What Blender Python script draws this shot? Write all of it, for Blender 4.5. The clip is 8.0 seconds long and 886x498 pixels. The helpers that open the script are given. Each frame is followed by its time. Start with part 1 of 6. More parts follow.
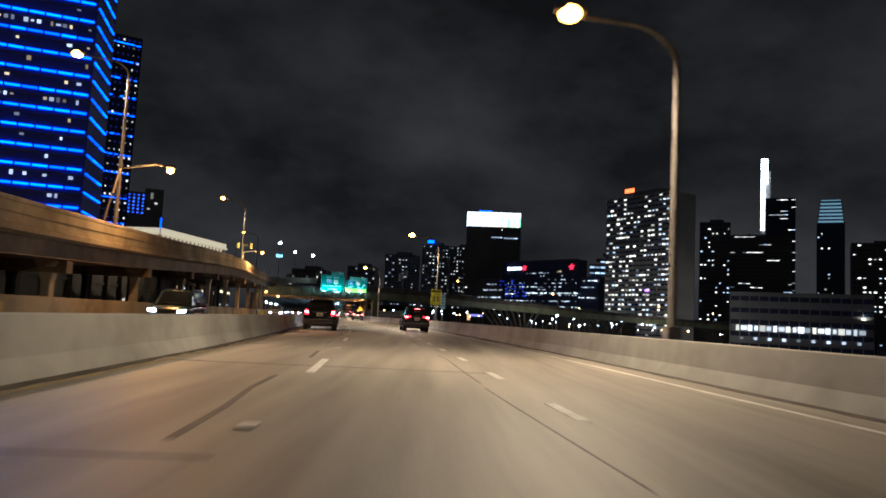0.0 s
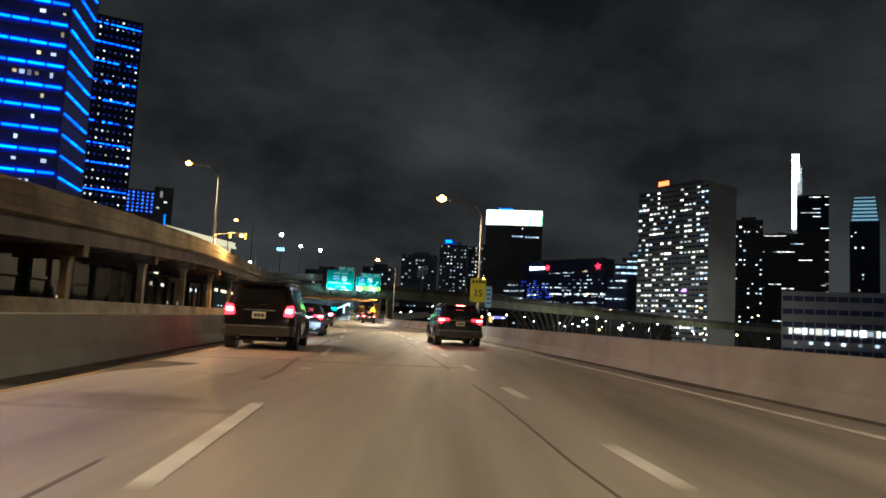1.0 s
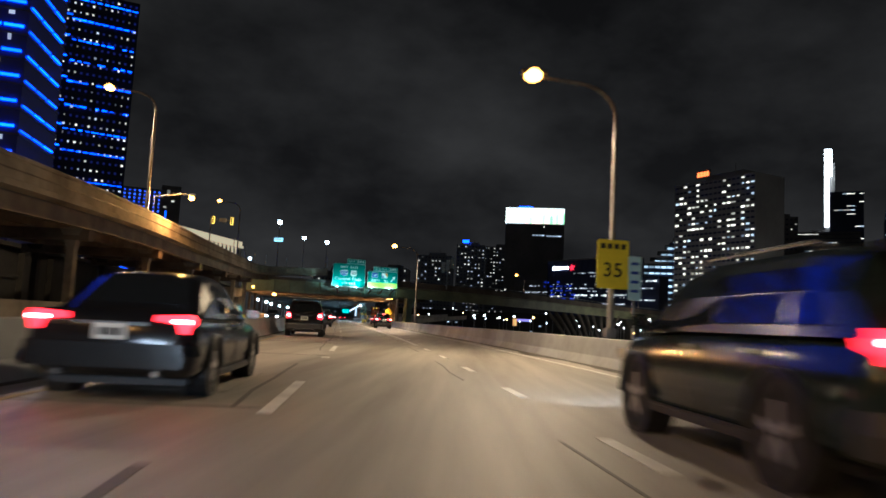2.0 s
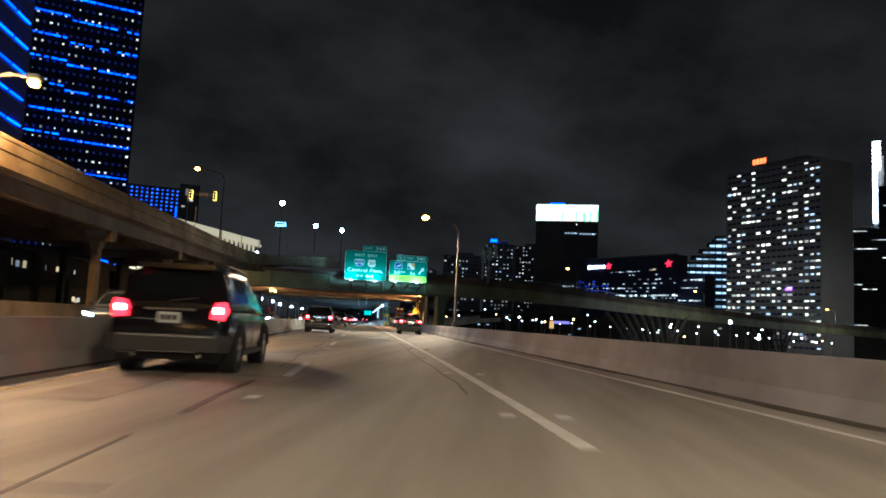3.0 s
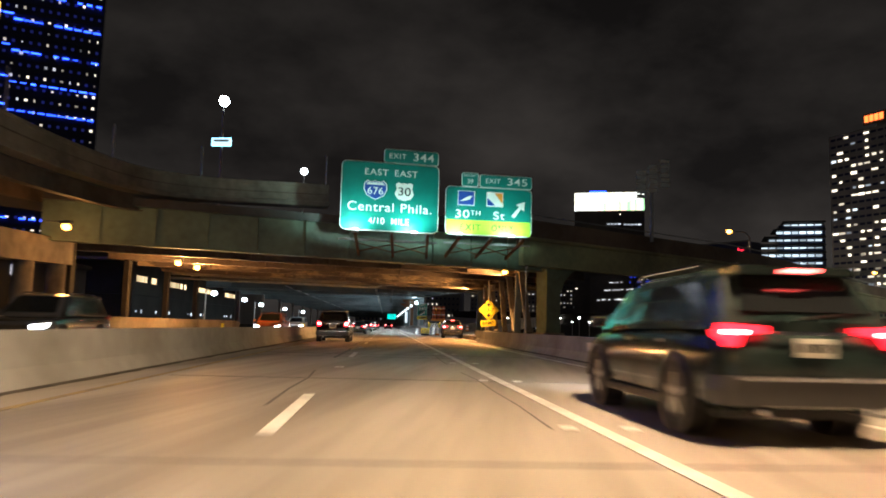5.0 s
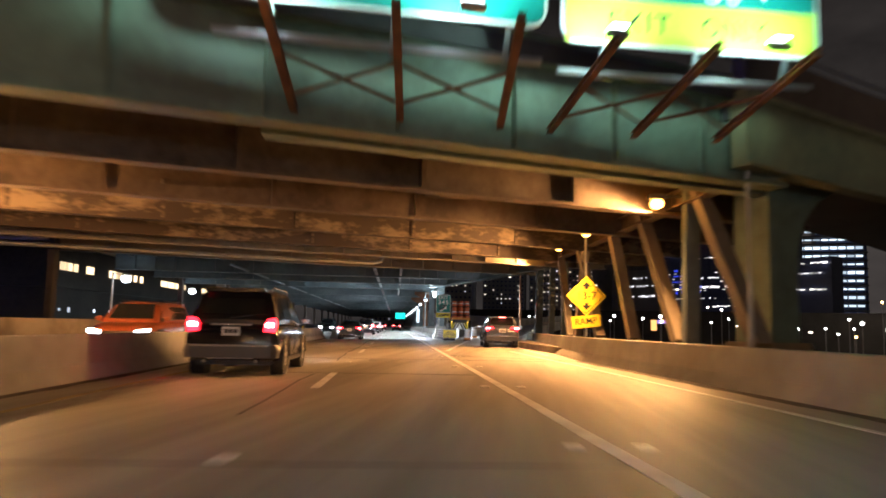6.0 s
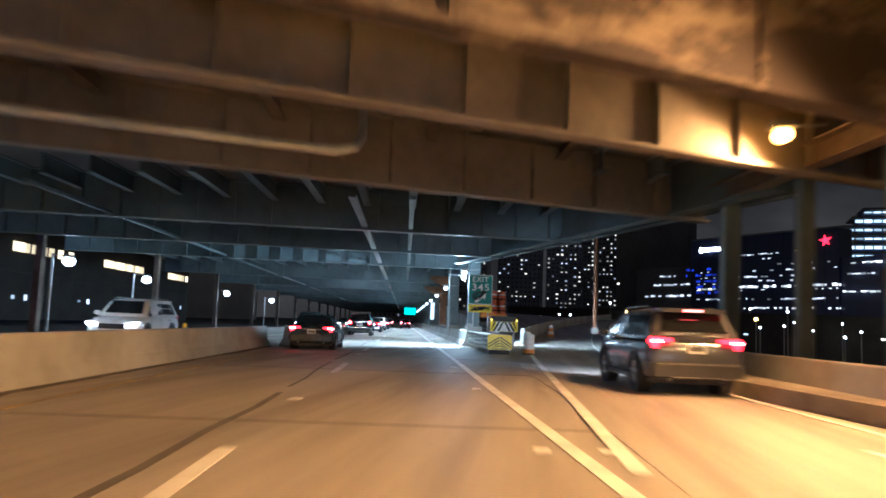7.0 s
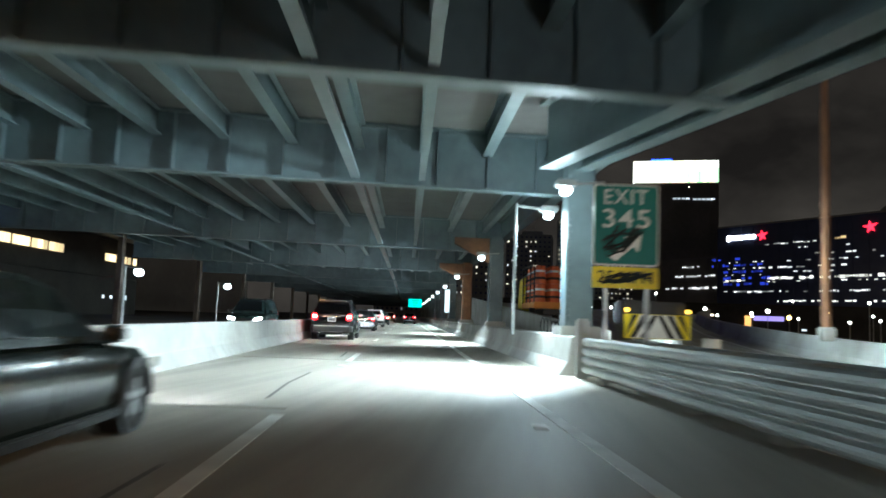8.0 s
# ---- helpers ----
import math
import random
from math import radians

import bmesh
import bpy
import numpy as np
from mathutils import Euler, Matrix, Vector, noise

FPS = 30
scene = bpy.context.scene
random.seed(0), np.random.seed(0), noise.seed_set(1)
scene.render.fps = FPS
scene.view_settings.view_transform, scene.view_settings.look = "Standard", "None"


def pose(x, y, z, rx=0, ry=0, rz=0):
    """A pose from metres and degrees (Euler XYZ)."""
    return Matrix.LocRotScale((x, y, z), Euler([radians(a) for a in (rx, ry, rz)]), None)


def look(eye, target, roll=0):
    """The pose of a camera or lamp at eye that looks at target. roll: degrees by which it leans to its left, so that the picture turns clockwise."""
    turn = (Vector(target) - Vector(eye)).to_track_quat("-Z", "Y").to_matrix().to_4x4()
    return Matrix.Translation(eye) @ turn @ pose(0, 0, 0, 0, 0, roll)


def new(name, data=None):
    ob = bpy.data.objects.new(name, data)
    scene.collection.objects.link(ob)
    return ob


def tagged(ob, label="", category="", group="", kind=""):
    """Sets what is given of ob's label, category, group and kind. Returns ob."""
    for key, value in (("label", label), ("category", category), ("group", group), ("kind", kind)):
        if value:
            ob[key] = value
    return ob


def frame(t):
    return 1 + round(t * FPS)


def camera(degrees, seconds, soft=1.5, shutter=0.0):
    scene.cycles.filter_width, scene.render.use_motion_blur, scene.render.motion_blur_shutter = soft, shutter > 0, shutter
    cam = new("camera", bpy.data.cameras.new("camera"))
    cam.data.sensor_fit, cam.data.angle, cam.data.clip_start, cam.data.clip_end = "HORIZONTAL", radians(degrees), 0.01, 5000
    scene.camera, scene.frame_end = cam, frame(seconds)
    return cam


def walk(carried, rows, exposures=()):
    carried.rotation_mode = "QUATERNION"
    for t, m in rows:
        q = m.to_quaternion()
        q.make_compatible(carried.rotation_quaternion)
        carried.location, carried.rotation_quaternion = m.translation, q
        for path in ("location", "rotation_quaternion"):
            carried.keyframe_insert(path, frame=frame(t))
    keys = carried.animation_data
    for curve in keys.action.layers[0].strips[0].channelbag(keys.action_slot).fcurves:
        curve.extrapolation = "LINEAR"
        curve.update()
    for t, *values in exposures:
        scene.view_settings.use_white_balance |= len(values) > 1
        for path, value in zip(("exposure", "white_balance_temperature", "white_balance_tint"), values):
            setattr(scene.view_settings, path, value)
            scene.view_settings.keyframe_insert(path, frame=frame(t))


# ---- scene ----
cam = camera(62.0, 8.0, soft=1.7, shutter=0.35)
PATH = [
    (0, (1.544, 3.252, 0.984), (1.569, 5.382, 1.186), 2.9),
    (0.5, (1.056, 14.303, 1.121), (1.056, 16.433, 1.325), 3.0),
    (1, (0.043, 26.54, 0.985), (0.021, 28.671, 1.191), 2.9),
    (1.2, (-0.668, 31.486, 1.061), (-0.689, 33.616, 1.268), 2.7),
    (2.5, (-3.692, 63.967, 0.982), (-3.795, 66.094, 1.196), 2.9),
    (3, (-5.311, 76.133, 0.984), (-5.447, 78.257, 1.199), 2.7),
    (3.5, (-7.141, 88.705, 1.05), (-7.307, 90.827, 1.265), 2.6),
    (4, (-9.353, 102.45, 1.034), (-9.548, 104.571, 1.25), 2.4),
    (4.2, (-10.328, 107.654, 1.051), (-10.53, 109.772, 1.271), 2.0),
    (5.3, (-15.412, 135.966, 0.978), (-15.609, 138.085, 1.203), 1.4),
    (5.5, (-16.218, 141.367, 1.005), (-16.421, 143.485, 1.228), 1.4),
    (6, (-18.328, 154.52, 1.048), (-18.548, 156.636, 1.272), 1.1),
    (6.5, (-20.34, 167.204, 1.163), (-20.576, 169.319, 1.378), 1.4),
    (7, (-22.301, 179.624, 1.181), (-22.553, 181.738, 1.396), 2.2),
    (7.5, (-24.24, 191.862, 1.168), (-24.51, 193.975, 1.376), 2.8),
    (8, (-26.572, 204.223, 1.156), (-26.833, 206.338, 1.354), 2.2),
]
walk(cam, [(t, look(eye, target, roll)) for t, eye, target, roll in PATH],
     [(0, 0.75, 5100, 6), (0.5, 0.75, 5000, 2), (1.0, 1.2, 5100, -2), (2.5, 0.4, 5300, 7), (3.0, 0.6, 4900, 1), (3.5, 0.85, 5000, -1), (4.0, 1.0, 5900, 9), (4.7, 0.7, 6200, 12), (5.5, 0.98, 6500, 14), (6.0, 1.26, 6300, 17), (6.5, 0.95, 5900, 14), (7.0, 1.25, 5200, 9), (7.5, 1.35, 4500, -8), (8.0, 1.12, 6200, 4)])

# ---------------------------------------------------------------- sky and light
world = bpy.data.worlds.new("night_sky")
scene.world = world
world.use_nodes = True
wn, wl = world.node_tree.nodes, world.node_tree.links
wn.clear()
w_out, w_bg = wn.new("ShaderNodeOutputWorld"), wn.new("ShaderNodeBackground")
w_co, w_map = wn.new("ShaderNodeTexCoord"), wn.new("ShaderNodeMapping")
w_noise, w_ramp = wn.new("ShaderNodeTexNoise"), wn.new("ShaderNodeValToRGB")
w_map.inputs["Scale"].default_value = (1.5, 1.5, 2.7)
w_noise.inputs["Scale"].default_value, w_noise.inputs["Detail"].default_value = 2.2, 7.0
w_noise.inputs["Roughness"].default_value = 0.55
w_ramp.color_ramp.elements[0].position, w_ramp.color_ramp.elements[0].color = 0.38, (0.0066, 0.0058, 0.0054, 1)
w_ramp.color_ramp.elements[1].position, w_ramp.color_ramp.elements[1].color = 0.72, (0.028, 0.0245, 0.0215, 1)
wl.new(w_co.outputs["Generated"], w_map.inputs["Vector"])
wl.new(w_map.outputs["Vector"], w_noise.inputs["Vector"])
wl.new(w_noise.outputs["Fac"], w_ramp.inputs["Fac"])
w_sep, w_low = wn.new("ShaderNodeSeparateXYZ"), wn.new("ShaderNodeMapRange")
wl.new(w_co.outputs["Generated"], w_sep.inputs["Vector"])
w_low.inputs["From Min"].default_value, w_low.inputs["From Max"].default_value = 0.0, 0.42
w_low.inputs["To Min"].default_value, w_low.inputs["To Max"].default_value = 1.08, 0.56
wl.new(w_sep.outputs["Z"], w_low.inputs["Value"])
wl.new(w_low.outputs["Result"], w_bg.inputs["Strength"])
wl.new(w_ramp.outputs["Color"], w_bg.inputs["Color"])
wl.new(w_bg.outputs["Background"], w_out.inputs["Surface"])

SODIUM, DEEP_SODIUM, WHITE_LED = (1.0, 0.68, 0.37), (1.0, 0.47, 0.14), (0.74, 0.92, 1.0)


def lamp_light(place, target, power, colour, cone=150, size=0.25):
    data = bpy.data.lights.new("lamp_light", "SPOT")
    data.energy, data.color, data.spot_size, data.spot_blend, data.shadow_soft_size = power, colour, radians(cone), 0.6, size
    ob = new("lamp_light", data)
    ob.matrix_world = look(place, target)
    return ob


# ---------------------------------------------------------------- materials
def material(name, base, rough=0.7, metal=0.0, second=None, grain=6.0, patch=0.35, bump=0.15, fine=60.0, spread=(0.35, 0.65), coat=0.0, vary=0.0, stretch=None):
    """Two-scale varied surface: patches of a second colour, fine grain, relief."""
    m = bpy.data.materials.new(name)
    m.use_nodes = True
    n, l = m.node_tree.nodes, m.node_tree.links
    b = n["Principled BSDF"]
    b.inputs["Roughness"].default_value, b.inputs["Metallic"].default_value = rough, metal
    if coat:
        b.inputs["Coat Weight"].default_value, b.inputs["Coat Roughness"].default_value = coat, 0.08
    second = second or tuple(c * 0.62 for c in base)
    co = n.new("ShaderNodeTexCoord")
    big, small = n.new("ShaderNodeTexNoise"), n.new("ShaderNodeTexNoise")
    big.inputs["Scale"].default_value, big.inputs["Detail"].default_value = patch, 8.0
    small.inputs["Scale"].default_value, small.inputs["Detail"].default_value = grain, 6.0
    where = co.outputs["Object"]
    if stretch:
        place = n.new("ShaderNodeMapping")
        place.inputs["Scale"].default_value = stretch
        l.new(where, place.inputs["Vector"])
        where = place.outputs["Vector"]
    for t in (big, small):
        l.new(where, t.inputs["Vector"])
    ramp = n.new("ShaderNodeValToRGB")
    ramp.color_ramp.elements[0].position, ramp.color_ramp.elements[1].position = spread
    ramp.color_ramp.elements[0].color, ramp.color_ramp.elements[1].color = (*base, 1), (*second, 1)
    mixer = n.new("ShaderNodeMath")
    mixer.operation = "MULTIPLY_ADD"
    mixer.inputs[1].default_value, mixer.inputs[2].default_value = 0.35, -0.175
    add = n.new("ShaderNodeMath")
    add.operation = "ADD"
    l.new(small.outputs["Fac"], mixer.inputs[0])
    l.new(mixer.outputs[0], add.inputs[0])
    l.new(big.outputs["Fac"], add.inputs[1])
    l.new(add.outputs[0], ramp.inputs["Fac"])
    out = ramp.outputs["Color"]
    if vary:
        info, hue = n.new("ShaderNodeObjectInfo"), n.new("ShaderNodeHueSaturation")
        span = n.new("ShaderNodeMath")
        span.operation = "MULTIPLY_ADD"
        span.inputs[1].default_value, span.inputs[2].default_value = vary, 1 - vary / 2
        l.new(info.outputs["Random"], span.inputs[0])
        l.new(span.outputs[0], hue.inputs["Value"])
        l.new(out, hue.inputs["Color"])
        out = hue.outputs["Color"]
    l.new(out, b.inputs["Base Color"])
    if bump:
        relief, tiny = n.new("ShaderNodeBump"), n.new("ShaderNodeTexNoise")
        tiny.inputs["Scale"].default_value, tiny.inputs["Detail"].default_value = fine, 4.0
        l.new(co.outputs["Object"], tiny.inputs["Vector"])
        relief.inputs["Strength"].default_value, relief.inputs["Distance"].default_value = bump, 0.02
        l.new(tiny.outputs["Fac"], relief.inputs["Height"])
        l.new(relief.outputs["Normal"], b.inputs["Normal"])
    return m


def glowing(name, colour, strength, vary=0.0):
    m = bpy.data.materials.new(name)
    m.use_nodes = True
    n, l = m.node_tree.nodes, m.node_tree.links
    b = n["Principled BSDF"]
    b.inputs["Base Color"].default_value = (*colour, 1)
    b.inputs["Emission Color"].default_value = (*colour, 1)
    b.inputs["Emission Strength"].default_value = strength
    if vary:
        info, power = n.new("ShaderNodeObjectInfo"), n.new("ShaderNodeMath")
        power.operation = "MULTIPLY_ADD"
        power.inputs[1].default_value, power.inputs[2].default_value = strength * vary, strength * (1 - vary / 2)
        l.new(info.outputs["Random"], power.inputs[0])
        l.new(power.outputs[0], b.inputs["Emission Strength"])
    return m


def plain(name, colour, rough=0.5, metal=0.0, coat=0.0):
    return material(name, colour, rough, metal, tuple(c * 0.8 for c in colour), 9.0, 1.2, 0.04, 120.0, (0.3, 0.75), coat)


road_concrete = material("road_concrete", (0.40, 0.365, 0.305), 0.55, 0, (0.21, 0.185, 0.15), 3.0, 0.8, 0.3, 35.0, (0.36, 0.68), stretch=(1.0, 0.06, 1.0))
grit = material("grit", (0.06, 0.052, 0.042), 0.95, 0, (0.12, 0.10, 0.08), 6.0, 1.2, 0.6, 30.0)
tan_steel = material("tan_steel", (0.235, 0.20, 0.15), 0.6, 0, (0.13, 0.108, 0.078), 3.0, 0.4, 0.15, 22.0, (0.4, 0.72))
ground_dark = material("ground_dark", (0.045, 0.043, 0.035), 0.95, 0, (0.02, 0.022, 0.016), 0.9, 0.06, 0.4, 6.0)
barrier_concrete = material("barrier_concrete", (0.36, 0.355, 0.33), 0.8, 0, (0.20, 0.19, 0.17), 3.0, 0.35, 0.3, 30.0, (0.34, 0.72))
old_concrete = material("old_concrete", (0.30, 0.26, 0.205), 0.85, 0, (0.13, 0.105, 0.08), 2.2, 0.30, 0.4, 18.0, (0.36, 0.66))
flaking_concrete = material("flaking_concrete", (0.20, 0.155, 0.10), 0.85, 0, (0.05, 0.036, 0.026), 6.5, 1.1, 0.6, 14.0, (0.36, 0.50), stretch=(0.5, 0.5, 1.3))
green_steel = material("green_steel", (0.20, 0.28, 0.195), 0.55, 0, (0.11, 0.125, 0.085), 3.0, 0.4, 0.15, 20.0, (0.36, 0.7))
blue_steel = material("blue_steel", (0.125, 0.168, 0.175), 0.42, 0, (0.06, 0.082, 0.088), 3.0, 0.35, 0.12, 20.0, (0.36, 0.72))
brown_steel = material("brown_steel", (0.15, 0.11, 0.075), 0.65, 0, (0.06, 0.04, 0.028), 4.0, 0.6, 0.25, 24.0, (0.36, 0.66))
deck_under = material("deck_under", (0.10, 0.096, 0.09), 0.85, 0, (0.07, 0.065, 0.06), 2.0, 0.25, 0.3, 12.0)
rust_brown = material("rust_brown", (0.27, 0.13, 0.06), 0.8, 0, (0.13, 0.06, 0.03), 4.0, 0.7, 0.3, 24.0)
galvanised = material("galvanised", (0.42, 0.44, 0.43), 0.42, 0.75, (0.30, 0.31, 0.30), 5.0, 0.8, 0.08, 40.0)
pole_metal = material("pole_metal", (0.30, 0.28, 0.25), 0.5, 0.5, (0.2, 0.18, 0.16), 6.0, 1.2, 0.06, 50.0)
white_paint = material("white_paint", (0.78, 0.77, 0.72), 0.6, 0, (0.52, 0.50, 0.46), 8.0, 1.6, 0.2, 60.0, (0.4, 0.75))
yellow_paint = material("yellow_paint", (0.46, 0.34, 0.12), 0.7, 0, (0.26, 0.215, 0.14), 8.0, 1.6, 0.2, 60.0, (0.36, 0.62))
patch_concrete = material("patch_concrete", (0.27, 0.245, 0.205), 0.6, 0, (0.18, 0.16, 0.13), 7.0, 1.4, 0.3, 40.0)
tar_seal = material("tar_seal", (0.135, 0.122, 0.105), 0.6, 0, (0.09, 0.08, 0.07), 8.0, 1.0, 0.2, 60.0)
sign_green = plain("sign_green", (0.0, 0.20, 0.165), 0.45)
sign_white = plain("sign_white", (0.80, 0.82, 0.78), 0.45)
sign_yellow = plain("sign_yellow", (0.88, 0.70, 0.02), 0.45)
sign_lime = plain("sign_lime", (0.46, 0.80, 0.05), 0.45)
sign_black = plain("sign_black", (0.015, 0.015, 0.015), 0.5)
sign_blue = plain("sign_blue", (0.02, 0.07, 0.36), 0.45)
sign_red = plain("sign_red", (0.5, 0.03, 0.03), 0.45)
sign_orange = plain("sign_orange", (0.75, 0.28, 0.04), 0.5)
sign_back = plain("sign_back", (0.50, 0.52, 0.52), 0.45, 0.3)
rubber = material("rubber", (0.022, 0.022, 0.022), 0.85, 0, (0.035, 0.033, 0.03), 12.0, 3.0, 0.2, 90.0)
plastic_black = plain("plastic_black", (0.02, 0.02, 0.021), 0.5)
alloy = plain("alloy", (0.55, 0.55, 0.55), 0.28, 0.9)
chrome = plain("chrome", (0.75, 0.75, 0.75), 0.12, 1.0)
dark_glass = plain("dark_glass", (0.012, 0.014, 0.016), 0.06, 0.0, 0.6)
tower_glass = material("tower_glass", (0.035, 0.045, 0.10), 0.22, 0, (0.05, 0.06, 0.12), 0.3, 0.03, 0.0)
tower_dark = material("tower_dark", (0.22, 0.20, 0.19), 0.55, 0, (0.15, 0.14, 0.135), 0.4, 0.05, 0.0)
tower_pale = material("tower_pale", (0.42, 0.40, 0.37), 0.8, 0, (0.33, 0.31, 0.29), 0.5, 0.05, 0.0)
leaf_dark = material("leaf_dark", (0.05, 0.06, 0.025), 0.8, 0, (0.025, 0.03, 0.012), 4.0, 0.6, 0.0)
sodium_glow = glowing("sodium_glow", (1.0, 0.40, 0.05), 14.0)
window_amber = glowing("window_amber", (1.0, 0.70, 0.34), 0.45, 1.6)
room_warm = glowing("room_warm", (1.0, 0.88, 0.68), 0.55, 1.8)
room_dim = glowing("room_dim", (0.92, 0.93, 1.0), 0.34, 1.8)
parapet_brown = material("parapet_brown", (0.17, 0.135, 0.10), 0.85, 0, (0.09, 0.07, 0.05), 2.2, 0.30, 0.3, 18.0, (0.36, 0.66))
olive_steel = material("olive_steel", (0.31, 0.31, 0.155), 0.6, 0, (0.15, 0.15, 0.085), 3.0, 0.3, 0.12, 20.0, (0.36, 0.7))
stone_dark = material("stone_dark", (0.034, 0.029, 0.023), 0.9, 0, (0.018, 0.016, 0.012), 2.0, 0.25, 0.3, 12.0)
scribble = plain("scribble", (0.02, 0.03, 0.028), 0.6)
led_glow = glowing("led_glow", (0.80, 0.93, 1.0), 12.0)
led_small = glowing("led_small", (0.80, 0.93, 1.0), 3.0)
far_lamp = glowing("far_lamp", (0.95, 0.95, 0.88), 9.0)
far_sodium = glowing("far_sodium", (1.0, 0.55, 0.16), 9.0)
window_warm = glowing("window_warm", (1.0, 0.87, 0.66), 1.1, 1.8)
window_cool = glowing("window_cool", (0.80, 0.90, 1.0), 0.6, 1.7)
blue_line = glowing("blue_line", (0.022, 0.075, 1.0), 4.2, 1.0)
crown_white = glowing("crown_white", (0.95, 1.0, 0.9), 1.3)
spire_white = glowing("spire_white", (1.0, 1.0, 0.95), 3.4)
tail_red = glowing("tail_red", (1.0, 0.012, 0.02), 4.5)
tail_core = glowing("tail_core", (1.0, 0.25, 0.22), 26.0)
head_white = glowing("head_white", (0.88, 0.94, 1.0), 25.0)
signal_amber = glowing("signal_amber", (1.0, 0.62, 0.08), 2.0)


# ---------------------------------------------------------------- mesh helpers
def part(name, bm, mat, parent=None, label="", smooth=False):
    mesh = bpy.data.meshes.new(name)
    bmesh.ops.recalc_face_normals(bm, faces=bm.faces[:])
    bm.to_mesh(mesh)
    bm.free()
    mesh.materials.append(mat)
    if smooth:
        mesh.polygons.foreach_set("use_smooth", [True] * len(mesh.polygons))
    ob = new(name, mesh)
    ob.parent = parent
    if label:
        ob["label"] = label
    return ob


def thing(name, label, category, place=(0, 0, 0), turn=0.0, group="", kind=""):
    ob = new(name)
    ob.matrix_basis = pose(*place, 0, 0, turn)
    return tagged(ob, label, category, group, kind)


def box(size, centre=(0, 0, 0), turn=None, bevel=0.0, bm=None):
    bm = bm or bmesh.new()
    made = bmesh.ops.create_cube(bm, size=1.0)["verts"]
    m = Matrix.Translation(centre) @ (turn or Matrix()) @ Matrix.Diagonal((*size, 1))
    bmesh.ops.transform(bm, matrix=m, verts=made)
    if bevel:
        edges = list({e for v in made for e in v.link_edges})
        bmesh.ops.bevel(bm, geom=edges, offset=bevel, segments=2, affect="EDGES")
    return bm


def rod(a, b, r, r2=None, n=10, bm=None):
    """A tapered round bar from a to b."""
    bm = bm or bmesh.new()
    a, b = Vector(a), Vector(b)
    made = bmesh.ops.create_cone(bm, cap_ends=True, segments=n, radius1=r, radius2=r if r2 is None else r2, depth=(b - a).length)["verts"]
    m = Matrix.Translation((a + b) / 2) @ (b - a).to_track_quat("Z", "Y").to_matrix().to_4x4()
    bmesh.ops.transform(bm, matrix=m, verts=made)
    return bm


def beam(a, b, w, h, bm=None):
    """A square bar from a to b, w wide and h high."""
    a, b = Vector(a), Vector(b)
    turn = (b - a).to_track_quat("Y", "Z").to_matrix().to_4x4()
    return box((w, (b - a).length, h), (a + b) / 2, turn, 0, bm)


def i_beam(a, b, flange, depth, web=0.05, thick=0.06, bm=None):
    """A steel beam whose top lies along a to b."""
    a, b = Vector(a), Vector(b)
    up, side = Vector((0, 0, 1)), (b - a).cross(Vector((0, 0, 1))).normalized()
    f, w = flange / 2, web / 2
    prof = [(-f, 0), (f, 0), (f, -thick), (w, -thick), (w, thick - depth), (f, thick - depth), (f, -depth), (-f, -depth), (-f, thick - depth), (-w, thick - depth), (-w, -thick), (-f, -thick)]
    return loft([[p + side * x + up * z for x, z in prof] for p in (a, b)], bm)


def tube(points, r, n=10, bm=None, r2=None):
    bm = bm or bmesh.new()
    pts = [Vector(p) for p in points]
    rings = []
    for i, p in enumerate(pts):
        d = (pts[min(i + 1, len(pts) - 1)] - pts[max(i - 1, 0)]).normalized()
        q = d.to_track_quat("Z", "Y")
        rr = r if r2 is None else r + (r2 - r) * i / (len(pts) - 1)
        rings.append([bm.verts.new(p + q @ Vector((rr * math.cos(k * 2 * math.pi / n), rr * math.sin(k * 2 * math.pi / n), 0))) for k in range(n)])
    for u, v in zip(rings, rings[1:]):
        for k in range(n):
            bm.faces.new((u[k], u[(k + 1) % n], v[(k + 1) % n], v[k]))
    bm.faces.new(rings[0]), bm.faces.new(rings[-1])
    return bm


def loft(sections, bm=None, caps=True):
    bm = bm or bmesh.new()
    rings = [[bm.verts.new(p) for p in s] for s in sections]
    n = len(rings[0])
    for u, v in zip(rings, rings[1:]):
        for k in range(n):
            bm.faces.new((u[k], u[(k + 1) % n], v[(k + 1) % n], v[k]))
    if caps:
        bm.faces.new(rings[0]), bm.faces.new(rings[-1])
    return bm


# ---------------------------------------------------------------- the road's line
def line_x(y):
    """x of the line between the two through lanes."""
    u = min(y, 100.0) - 16.0
    return -0.425 - 0.0706 * u - 0.0977 * u * abs(u) / 168.0 - 0.1683 * max(0.0, y - 100.0)


def right_of(y):
    s = (line_x(y + 0.5) - line_x(y - 0.5))
    return Vector((1, -s, 0)).normalized()


def at(y, off, z=0.0):
    """The point off metres to the right of that line, abreast of y."""
    return Vector((line_x(y), y, z)) + right_of(y) * off


def heading(y):
    s = line_x(y + 0.5) - line_x(y - 0.5)
    return math.degrees(math.atan2(-s, 1))


